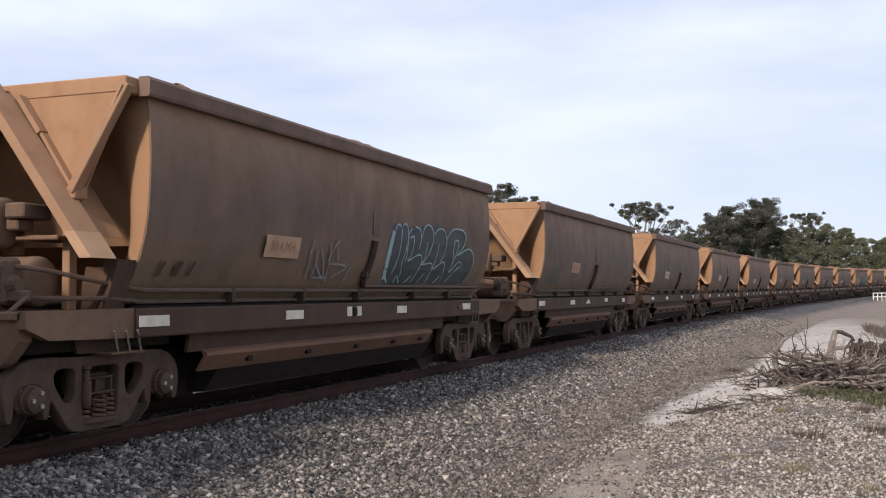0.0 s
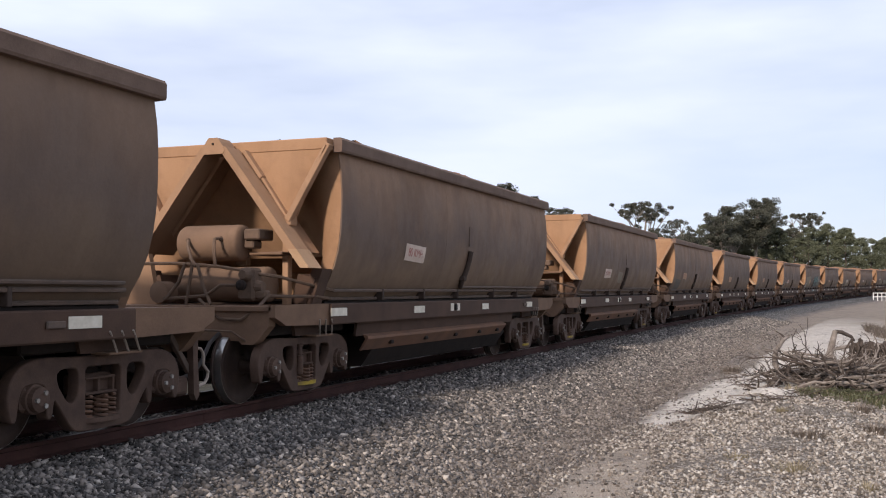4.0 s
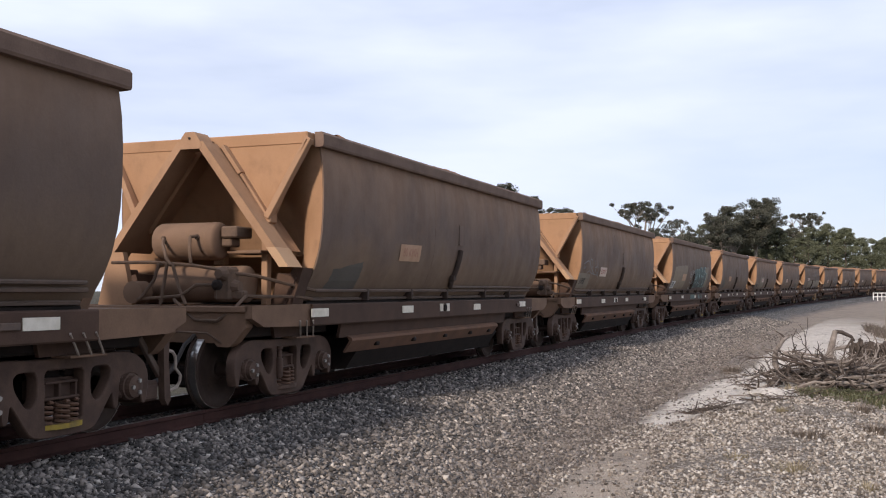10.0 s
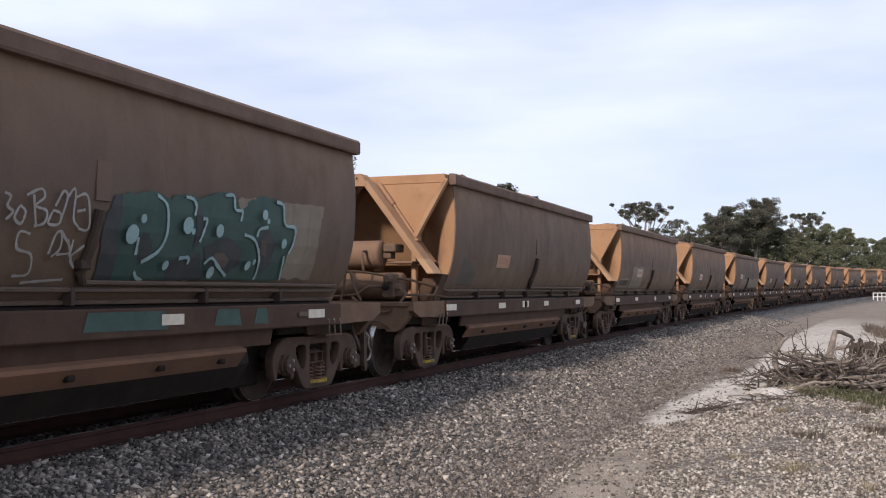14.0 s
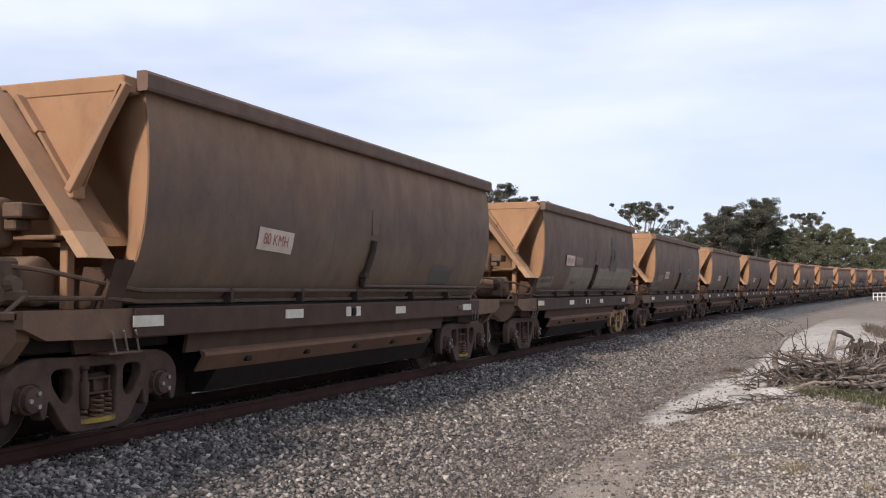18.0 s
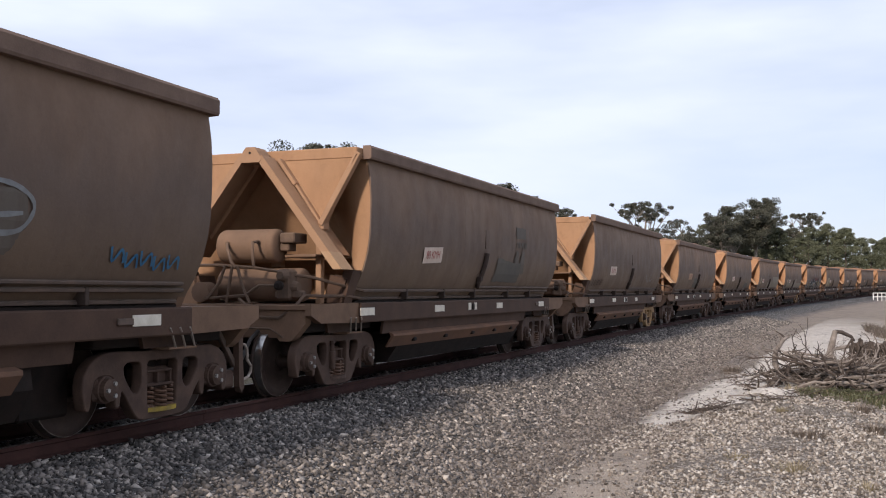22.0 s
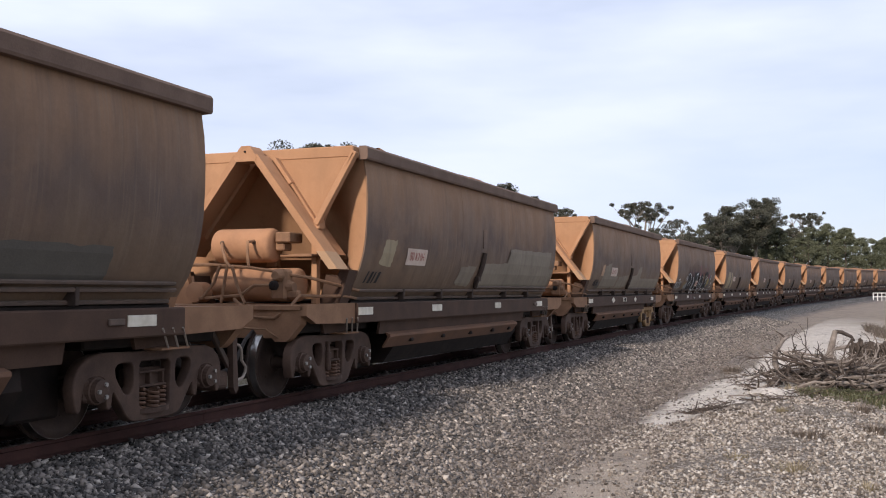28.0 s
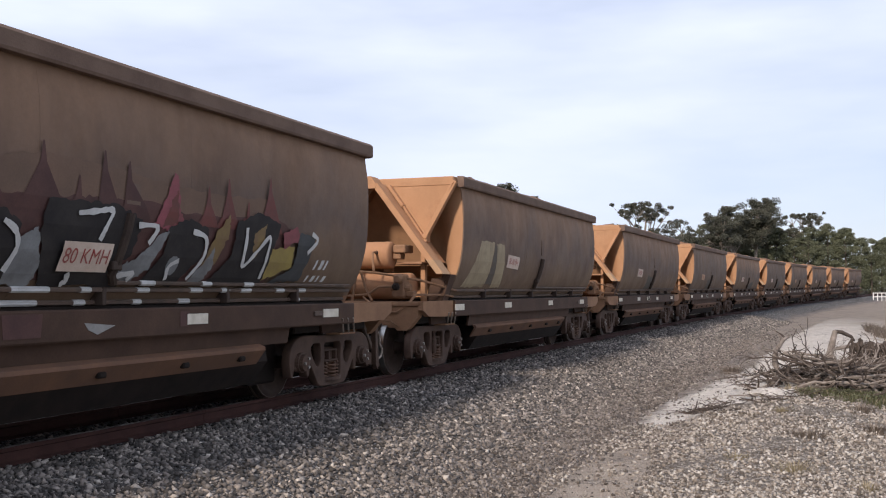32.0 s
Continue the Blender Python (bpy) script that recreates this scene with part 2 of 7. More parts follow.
M_YELLOW = two_tone("yellow_spring_plank", (0.42, 0.29, 0.035), (0.2, 0.14, 0.05), 6.0, 0.7)
M_COIL = two_tone("rusty_coil_spring", (0.16, 0.085, 0.052), (0.10, 0.058, 0.04), 8.0, 0.7)
M_WHEEL = two_tone("wheel_steel", (0.045, 0.029, 0.023), (0.07, 0.045, 0.034), 6.0, 0.6, 0.3)
M_TREAD = two_tone("polished_tread", (0.55, 0.53, 0.5), (0.45, 0.43, 0.41), 8.0, 0.28, 1.0, 0.05)
M_RAILTOP = two_tone("worn_rail_head", (0.20, 0.165, 0.145), (0.14, 0.10, 0.085), 8.0, 0.5, 0.6, 0.05)
M_PIPE = two_tone("dusty_pipe", (0.10, 0.075, 0.06), (0.15, 0.10, 0.075), 6.0, 0.7)
M_PIPE_E = two_tone("brown_dusty_pipe", (0.15, 0.095, 0.063), (0.095, 0.062, 0.044), 7.0, 0.8)
M_PIPE_O = two_tone("orange_dusty_pipe", (0.30, 0.165, 0.09), (0.2, 0.11, 0.064), 7.0, 0.8)
M_RISER = two_tone("dark_brown_riser", (0.05, 0.034, 0.027), (0.075, 0.052, 0.04), 5.0, 0.8)
M_HOSE = two_tone("rubber_hose", (0.03, 0.027, 0.025), (0.055, 0.045, 0.04), 9.0, 0.65)
M_REF = two_tone("white_reflector", (0.74, 0.68, 0.57), (0.58, 0.52, 0.41), 7.0, 0.45, bump=0.05, grain=0.1)
M_REFD = two_tone("pale_dusty_hose", (0.36, 0.30, 0.25), (0.25, 0.20, 0.16), 7.0, 0.6)
M_GALV = two_tone("bare_steel", (0.42, 0.40, 0.37), (0.32, 0.29, 0.26), 7.0, 0.45, 0.6)
M_ORE = two_tone("bauxite_ore", (0.22, 0.105, 0.055), (0.31, 0.165, 0.085), 7.0, 0.95, bump=0.6)
M_PANEL = worn_paint("grey_paint_patch", (0.268, 0.224, 0.168), (0.215, 0.176, 0.130), (0.135, 0.10, 0.073), 0.42)
M_CREAM = worn_paint("cream_paint_patch", (0.42, 0.34, 0.215), (0.33, 0.26, 0.165), (0.15, 0.11, 0.078), 0.45)
M_FADED = worn_paint("faded_grey_paint", (0.128, 0.106, 0.086), (0.105, 0.085, 0.069), (0.10, 0.076, 0.06), 0.7)
M_PLACARD = two_tone("pink_placard", (0.56, 0.43, 0.34), (0.66, 0.54, 0.45), 5.0, 0.6, grain=0.1)
M_PLACARD_D = two_tone("dusty_placard", (0.42, 0.25, 0.15), (0.5, 0.32, 0.21), 5.0, 0.7, grain=0.15)
M_RED = two_tone("red_lettering", (0.40, 0.085, 0.07), (0.33, 0.12, 0.10), 8.0, 0.6, bump=0.0)
M_REDF = two_tone("faded_red_lettering", (0.40, 0.17, 0.11), (0.36, 0.2, 0.135), 8.0, 0.7, bump=0.0)
M_WHITE = two_tone("white_spray", (0.62, 0.62, 0.60), (0.5, 0.5, 0.48), 6.0, 0.6, bump=0.0)
M_GREYSP = two_tone("grey_spray", (0.24, 0.25, 0.25), (0.17, 0.17, 0.17), 6.0, 0.6, bump=0.0)
M_BLACK = two_tone("black_spray", (0.024, 0.021, 0.021), (0.042, 0.037, 0.034), 4.0, 0.8, bump=0.0)
M_TEAL = two_tone("teal_spray", (0.036, 0.076, 0.066), (0.054, 0.098, 0.084), 4.0, 0.55, bump=0.0)
M_SLATE = two_tone("slate_spray", (0.04, 0.044, 0.047), (0.062, 0.067, 0.07), 4.0, 0.55, bump=0.0)
M_PALETEAL = two_tone("pale_teal_spray", (0.32, 0.46, 0.46), (0.24, 0.36, 0.37), 6.0, 0.6, bump=0.0)
M_FLAME = two_tone("red_fade_spray", (0.17, 0.05, 0.042), (0.12, 0.05, 0.042), 5.0, 0.6, bump=0.0)
M_OCHRE = two_tone("ochre_spray", (0.22, 0.15, 0.06), (0.18, 0.11, 0.06), 5.0, 0.6, bump=0.0)
M_BLUE = two_tone("blue_spray", (0.03, 0.13, 0.24), (0.05, 0.16, 0.26), 5.0, 0.6, bump=0.0)
M_RAIL = two_tone("rusty_rail", (0.05, 0.02, 0.016), (0.072, 0.03, 0.023), 3.0, 0.85)
M_SLEEPER = two_tone("grey_timber_sleeper", (0.13, 0.11, 0.09), (0.2, 0.17, 0.14), 5.0, 0.9)
M_FENCE = two_tone("white_paint", (0.78, 0.77, 0.74), (0.66, 0.64, 0.6), 3.0, 0.5)
M_BRANCH = two_tone("weathered_deadwood", (0.15, 0.12, 0.10), (0.29, 0.25, 0.215), 7.0, 0.9, bump=0.5)
M_BRANCH_D = two_tone("dark_deadwood", (0.055, 0.042, 0.034), (0.11, 0.085, 0.07), 7.0, 0.9, bump=0.5)


# ---- the line of the track: a long right-hand bend, seen from its inside ----
X_START, HEAD_START = -7.3011, radians(19.8451)
BEND_0, BEND_1 = 1.1348e-3, 0.4217e-5
S_LO, S_HI, S_STEP = -420.0, 640.0, 0.5


def bend(s):
    if s < 0:
        return BEND_0
    if s < 180:
        return BEND_0 + BEND_1 * s
    return (BEND_0 + BEND_1 * 180) * max(0.0, 1 - max(0.0, s - 430) / 60)


def rail_z(s):
    if s < 0:
        return -2.07e-3 * s if s > -40 else 0.0828
    if s < 160:
        return -2.07e-3 * s + 4.84e-5 * s * s
    return -2.07e-3 * 160 + 4.84e-5 * 25600 + 0.0134 * min(s - 160, 200)


def make_line():
    def march(step, limit):
        out, x, y, h, s = [], X_START, 0.0, HEAD_START, 0.0
        while abs(s) < limit:
            out.append((s, x, y, h))
            h2 = h + bend(s + step / 2) * step
            hm = (h + h2) / 2
            x, y, h, s = x + math.sin(hm) * step, y + math.cos(hm) * step, h2, s + step
        return out
    back = march(-S_STEP, -S_LO)
    return np.array(back[:0:-1] + march(S_STEP, S_HI))


LINE = make_line()


def on_line(s, r=0.0, z=0.0):
    """A place beside the track: s along it, r towards the camera's side, z over the rail top."""
    x, y, h = (np.interp(s, LINE[:, 0], LINE[:, i]) for i in (1, 2, 3))
    return Vector((x + r * math.cos(h), y - r * math.sin(h), rail_z(s) + z))


def from_line(x, y):
    """The nearest s and the offset r of places in the plan."""
    p = np.stack([np.asarray(x, float).ravel(), np.asarray(y, float).ravel()], 1)
    s, r = np.empty(len(p)), np.empty(len(p))
    for i in range(0, len(p), 2000):
        q = p[i:i + 2000]
        d = (q[:, None, 0] - LINE[None, :, 1]) ** 2 + (q[:, None, 1] - LINE[None, :, 2]) ** 2
        j = d.argmin(1)
        h = LINE[j, 3]
        dx, dy = q[:, 0] - LINE[j, 1], q[:, 1] - LINE[j, 2]
        r[i:i + 2000] = dx * np.cos(h) - dy * np.sin(h)
        s[i:i + 2000] = LINE[j, 0] + dx * np.sin(h) + dy * np.cos(h)
    return s, r


RAIL_Z = np.array([rail_z(s) for s in LINE[:, 0]])


def hills(x, y, scale, seed=0.0):
    """Smooth waves in the plan, from a few sines."""
    a = np.sin(x / scale * 1.3 + seed) * np.cos(y / scale * 1.1 - seed * 1.7)
    b = np.sin((x + y * 0.6) / scale * 2.3 + seed * 2.1) * 0.5
    c = np.cos((x * 0.7 - y) / scale * 4.1 + seed * 0.7) * 0.25
    return (a + b + c) / 1.75


def ground_z(s, r, x, y):
    """Ballast shoulder, formation, sand bank and the plain beyond."""
    base = np.interp(s, LINE[:, 0], RAIL_Z) * np.clip(1 - (np.abs(r) - 40) / 120, 0, 1)
    prof = np.interp(r, [-60, -9, -4.5, -3.2, -1.55, -1.25, -0.62, -0.55, 0.55, 0.62, 1.25, 1.6, 3.3, 4.4, 6.0, 9.0, 14, 30, 200],
                     [-0.9, -0.8, -0.75, -0.62, -0.2, -0.16, -0.16, -0.17, -0.17, -0.16, -0.16, -0.2, -0.52, -0.56, -0.55, -0.6, -0.55, -0.5, -0.7])
    far = np.clip((np.abs(r) - 4.2) / 3, 0, 1)
    z = base + prof + far * (0.05 * hills(x, y, 1.4) + 0.07 * hills(x, y, 4.5, 2.0))
    bank = np.exp(-((r - 6.6) / 1.7) ** 2) * np.clip((s - 9) / 8, 0, 1) * np.clip((75 - s) / 30, 0, 1)
    rumple = hills(x, y, 0.42, 1.0) + 0.8 * np.abs(hills(x, y, 0.27, 5.0)) + 0.6 * hills(x, y, 0.16, 8.0)
    z = z + bank * (0.30 + 0.12 * hills(x, y, 2.2, 4.0) + 0.075 * rumple * np.clip((s - 13) / 3, 0, 1))
    return z


# ---- ground ----
def stones(k, v, base_a, base_b, scale, dark=(0.02, 0.019, 0.018)):
    """Packed stones: cells of differing tone with dark gaps. Returns colour and height."""
    vo = k.t.nodes.new("ShaderNodeTexVoronoi")
    vo.inputs["Scale"].default_value = scale
    k.link(v, vo.inputs["Vector"])
    ve = k.t.nodes.new("ShaderNodeTexVoronoi")
    ve.feature = "DISTANCE_TO_EDGE"
    ve.inputs["Scale"].default_value = scale
    k.link(v, ve.inputs["Vector"])
    tone = k.xyz(vo.outputs["Color"])[0]
    edge = k.span(ve.outputs["Distance"], 0.0, 0.16)
    c = k.mix(k.math("POWER", tone, 1.6), base_a, base_b)
    c = k.mix(edge, dark, c)
    return c, edge


def ground_material():
    k = Mat("ballast_gravel_and_sand", 0.92)
    pos = k.coords()
    at = k.t.nodes.new("ShaderNodeUVMap")
    at.uv_map = "track"
    sr = k.xyz(at.outputs["UV"])
    r = k.math("MULTIPLY", k.math("SUBTRACT", sr[1], 0.5), 400.0)
    wob = k.noise(pos, 0.55, 5, 0.6)
    wob2 = k.noise(pos, 2.6, 5, 0.65)
    rr = k.math("ADD", r, k.math("ADD", k.math("MULTIPLY", k.math("SUBTRACT", wob, 0.5), 2.4), k.math("MULTIPLY", k.math("SUBTRACT", wob2, 0.5), 1.0)))
    ballast, h1 = stones(k, pos, (0.075, 0.071, 0.069), (0.36, 0.34, 0.32), 33.0, (0.012, 0.011, 0.011))
    gravel, h2 = stones(k, pos, (0.125, 0.102, 0.088), (0.39, 0.33, 0.285), 32.0, (0.045, 0.037, 0.031))
    sand_t = k.noise(pos, 9.0, 6, 0.7, 0.25, 0.75)
    sand = k.mix(sand_t, (0.56, 0.50, 0.435), (0.80, 0.75, 0.685))
    peb, h3 = stones(k, pos, (0.17, 0.14, 0.114), (0.52, 0.46, 0.395), 26.0, (0.09, 0.073, 0.058))
    scrub_t = k.noise(pos, 1.1, 6, 0.7, 0.42, 0.66)
    scrub = k.mix(k.noise(pos, 7.0, 5, 0.7, 0.3, 0.7), (0.115, 0.095, 0.055), (0.27, 0.225, 0.16))
    c = k.mix(k.span(rr, 2.9, 3.7), ballast, gravel)
    dirt_line = k.math("MULTIPLY", k.span(rr, 3.3, 4.1), k.noise(pos, 1.7, 5, 0.65, 0.45, 0.6))
    c = k.mix(k.math("MULTIPLY", dirt_line, 0.55), c, (0.34, 0.28, 0.22))
    c = k.mix(k.math("MULTIPLY", k.span(rr, 4.7, 5.4), k.span(k.math("MULTIPLY", sr[0], 1000.0), 50, 34)), c, peb)
    xy = k.xyz(pos)
    ex = k.math("POWER", k.math("ABSOLUTE", k.math("DIVIDE", k.math("SUBTRACT", k.math("SUBTRACT", xy[0], 1.42), k.math("MULTIPLY", k.math("SUBTRACT", xy[1], 9.3), 0.32)), 0.42)), 2.0)
    ey = k.math("POWER", k.math("ABSOLUTE", k.math("DIVIDE", k.math("SUBTRACT", xy[1], 9.6), 2.1)), 2.0)
    worn = k.math("MULTIPLY", k.span(k.math("ADD", ex, ey), 1.6, 0.2), k.noise(pos, 2.4, 5, 0.65, 0.32, 0.48))
    c = k.mix(worn, c, k.mix(sand_t, (0.33, 0.27, 0.215), (0.44, 0.375, 0.31)))
    s_m = k.math("MULTIPLY", sr[0], 1000.0)
    edge = k.math("ADD", k.math("MULTIPLY", k.math("SUBTRACT", s_m, 16.2), 0.5), 5.15)
    over = k.math("SUBTRACT", k.math("ADD", r, k.math("MULTIPLY", k.math("SUBTRACT", wob2, 0.5), 0.9)), edge)
    inner = k.math("ADD", k.math("SUBTRACT", r, k.span(s_m, 19, 26, 0.0, 0.8)), k.math("MULTIPLY", k.math("SUBTRACT", wob2, 0.5), 0.7))
    bank = k.math("MULTIPLY", k.math("MULTIPLY", k.span(inner, 4.45, 4.7), k.span(over, 0.2, -0.1)), k.math("MULTIPLY", k.span(s_m, 15.2, 16.2), k.span(s_m, 70, 50)))
    bank = k.math("MULTIPLY", bank, k.span(r, 12, 8))
    c = k.mix(k.math("MULTIPLY", bank, k.noise(pos, 1.6, 6, 0.7, 0.27, 0.42)), c, sand)
    debris = k.noise(k.mapped(pos, (1.0, 2.2, 1.0)), 2.6, 6, 0.72, 0.54, 0.64)
    c = k.mix(k.math("MULTIPLY", k.math("MULTIPLY", debris, bank), 0.42), c, (0.21, 0.17, 0.135))
    c = k.mix(k.math("MULTIPLY", k.span(rr, 6.4, 9.0), scrub_t), c, scrub)
    lit = k.math("MULTIPLY", k.math("MULTIPLY", k.span(over, -0.1, 0.2), k.span(over, 1.3, 0.6)), k.math("MULTIPLY", k.span(s_m, 15.6, 16.6), k.span(s_m, 30, 24)))
    c = k.mix(k.math("MULTIPLY", lit, k.noise(pos, 2.2, 6, 0.7, 0.34, 0.52)), c, k.mix(k.noise(pos, 14, 4, 0.7, 0.3, 0.7), (0.10, 0.08, 0.062), (0.24, 0.2, 0.155)))
    dry = k.math("MULTIPLY", k.span(s_m, 24, 52), k.math("MULTIPLY", k.span(rr, 2.6, 3.6), k.noise(pos, 0.9, 5, 0.65, 0.25, 0.6)))
    c = k.mix(k.math("MULTIPLY", dry, 0.6), c, (0.37, 0.305, 0.245))
    far = k.span(r, 14, 26)
    grass = k.mix(k.noise(pos, 0.25, 6, 0.7, 0.35, 0.65), (0.12, 0.125, 0.055), (0.25, 0.22, 0.13))
    c = k.mix(far, c, grass)
    # Far side of the rails painted dark, giving the shade seen beneath the wagons.
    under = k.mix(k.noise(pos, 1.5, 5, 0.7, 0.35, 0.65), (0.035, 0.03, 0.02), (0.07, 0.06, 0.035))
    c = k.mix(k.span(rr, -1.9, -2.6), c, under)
    h = k.mix(k.span(rr, 3.2, 3.8), h1, h2)
    h = k.math("ADD", k.math("MULTIPLY", h, 0.7), k.math("MULTIPLY", wob2, 0.8))
    ridges = k.noise(k.mapped(pos, (1.0, 1.6, 1.0)), 3.4, 6, 0.68)
    h = k.math("ADD", h, k.math("MULTIPLY", k.math("MULTIPLY", ridges, bank), 5.0))
    k.bump(h, 0.8, 0.035)
    return k.done(c)


def build_ground():
    ss = np.concatenate([np.arange(-400, -40, 12), np.arange(-40, 0, 1.5), np.arange(0, 13, 0.3), np.arange(13, 27, 0.11), np.arange(27, 40, 0.25), np.arange(40, 90, 1.0), np.arange(90, 240, 5), np.arange(240, 631, 15)])
    rs = np.concatenate([[-2600, -1500, -800, -400, -220, -120, -60, -30, -16, -9, -6], np.arange(-4.6, -1.2, 0.4), [-1.25, -0.62, -0.55, 0, 0.55, 0.62, 1.25],
                         np.arange(1.6, 4.2, 0.25), np.arange(4.2, 9.2, 0.11), np.arange(9.2, 13, 0.25), np.arange(13, 24, 1.0), [26, 32, 45, 70, 110, 180]])
    x0, y0, h0 = (np.interp(ss, LINE[:, 0], LINE[:, i]) for i in (1, 2, 3))
    S, R = np.meshgrid(ss, rs, indexing="ij")
    X = x0[:, None] + R * np.cos(h0)[:, None]
    Y = y0[:, None] - R * np.sin(h0)[:, None]
    Z = ground_z(S, R, X, Y)
    n, m = S.shape
    v = np.stack([X.ravel(), Y.ravel(), Z.ravel()], 1)
    i = (np.arange(n - 1)[:, None] * m + np.arange(m - 1)[None, :]).ravel()
    f = np.stack([i, i + 1, i + m + 1, i + m], 1)
    k = len(v)
    v = np.concatenate([v, np.array([[-4000, -4000, -2.2], [4000, -4000, -2.2], [4000, 4000, -2.2], [-4000, 4000, -2.2]])])
    me = bpy.data.meshes.new("ground")
    me.from_pydata(v.tolist(), [], f.tolist() + [[k, k + 1, k + 2, k + 3]])
    uv = me.uv_layers.new(name="track")
    rr = np.concatenate([R.ravel(), [200] * 4])
    ssv = np.concatenate([S.ravel(), [0] * 4])
    idx = np.empty(len(me.loops), int)
    me.loops.foreach_get("vertex_index", idx)
    val = np.stack([ssv[idx] / 1000, np.clip(rr[idx] / 400 + 0.5, 0, 1)], 1)
    uv.data.foreach_set("uv", val.ravel())
    me.polygons.foreach_set("use_smooth", [True] * len(me.polygons))
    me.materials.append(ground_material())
    ob = new("ground", me)
    tagged(ob, "grey ballast, pale gravel and white sand beside the track", "ground", kind="structure")
    return ob


GROUND = build_ground()


def drop(x, y):
    s, r = from_line([x], [y])
    return float(ground_z(s, r, np.array([x]), np.array([y]))[0])


def scatter(name, count, s_lo, s_hi, r_lo, r_hi, size_lo, size_hi, mat, label, keep=None, power=1.7, seed=3):
    """Many small angular stones as one loose heap."""
    rng = np.random.default_rng(seed)
    S = s_lo + (s_hi - s_lo) * rng.random(count) ** power
    R = r_lo + (r_hi - r_lo) * rng.random(count)
    x0, y0, h0 = (np.interp(S, LINE[:, 0], LINE[:, i]) for i in (1, 2, 3))
    X, Y = x0 + R * np.cos(h0), y0 - R * np.sin(h0)
    if keep is not None:
        ok = keep(S, R, X, Y, rng)
        S, R, X, Y = S[ok], R[ok], X[ok], Y[ok]
    n = len(S)
    Z = ground_z(S, R, X, Y)
    size = size_lo + (size_hi - size_lo) * rng.random(n) ** 2
    size = size * (1 + np.clip(S - 16, 0, 60) / 70)
    octa = np.array([(1, 0, 0), (-1, 0, 0), (0, 1, 0), (0, -1, 0), (0, 0, 1), (0, 0, -1)], float) * 0.62
    P = octa[None] * (0.7 + 0.6 * rng.random((n, 6, 1))) + (rng.random((n, 6, 3)) - 0.5) * 0.45
    P *= size[:, None, None] * np.array([1.25, 0.95, 0.75])[None, None] * (0.75 + 0.5 * rng.random((n, 1, 3)))
    a, b = rng.random(n) * 6.283, (rng.random(n) - 0.5) * 1.6
    ca, sa, cb, sb = np.cos(a)[:, None], np.sin(a)[:, None], np.cos(b)[:, None], np.sin(b)[:, None]
    x, y, z = P[..., 0], P[..., 1], P[..., 2]
    x, z = x * cb - z * sb, x * sb + z * cb
    x, y = x * ca - y * sa, x * sa + y * ca
    V = np.stack([x + X[:, None], y + Y[:, None], z + (Z + size * 0.18)[:, None]], 2).reshape(-1, 3)
    q = np.array([(0, 2, 4), (2, 1, 4), (1, 3, 4), (3, 0, 4), (2, 0, 5), (1, 2, 5), (3, 1, 5), (0, 3, 5)])
    F = (np.arange(n)[:, None, None] * 6 + q[None]).reshape(-1, 3)
    me = bpy.data.meshes.new(name)
    me.vertices.add(len(V))
    me.vertices.foreach_set("co", V.ravel())
    me.loops.add(F.size)
    me.loops.foreach_set("vertex_index", F.ravel())
    me.polygons.add(len(F))
    me.polygons.foreach_set("loop_start", np.arange(0, F.size, 3))
    me.polygons.foreach_set("loop_total", np.full(len(F), 3))
    me.update(calc_edges=True)
    me.materials.append(mat)
    ob = new(name, me)
    tagged(ob, label, "gravel", kind="stuff")
    return ob


def stone_mat(name, cols, rough=0.85):
    """Stones of a few tones, each island its own."""
    k = Mat(name, rough)
    rnd = k.random("island")
    ra = k.t.nodes.new("ShaderNodeValToRGB")
    ra.color_ramp.interpolation = "CONSTANT"
    els = ra.color_ramp.elements
    while len(els) < len(cols):
        els.new(0.5)
    acc = 0.0
    for e, (share, c) in zip(els, cols):
        e.position = min(acc, 1.0)
        e.color = (*c, 1)
        acc += share
    k.link(rnd, ra.inputs[0])
    g = k.noise(k.coords(), 60, 3, 0.6, 0.3, 0.7)
    c = k.mix(k.math("MULTIPLY", g, 0.4), ra.outputs[0], (0.06, 0.055, 0.05))
    k.bump(g, 0.4, 0.006)
    return k.done(c)


M_STONE = stone_mat("blue_grey_ballast_stone", [(0.28, (0.064, 0.057, 0.051)), (0.27, (0.141, 0.123, 0.110)), (0.22, (0.229, 0.200, 0.176)), (0.14, (0.335, 0.287, 0.246)), (0.07, (0.459, 0.401, 0.345)), (0.02, (0.634, 0.559, 0.484))])
M_PEBBLE = stone_mat("pale_gravel_stone", [(0.18, (0.125, 0.102, 0.083)), (0.24, (0.26, 0.217, 0.178)), (0.28, (0.38, 0.33, 0.277)), (0.21, (0.49, 0.437, 0.375)), (0.09, (0.61, 0.555, 0.49))])
scatter("ballast_stones", 115000, 2.0, 62, 0.66, 4.3, 0.024, 0.058, M_STONE, "loose angular blue-grey ballast stones on the track shoulder",
        lambda s, r, x, y, g: (g.random(len(s)) < np.clip((4.0 - r) / 1.2, 0.0, 1)))
scatter("ballast_between_rails", 5000, -2, 40, -0.5, 0.5, 0.03, 0.065, M_STONE, "grey ballast stones between the rails", seed=5)
def worn_track(x, y):
    return ((x - 1.42 - 0.32 * (y - 9.3)) / 0.42) ** 2 + ((y - 9.6) / 2.1) ** 2 < 0.9


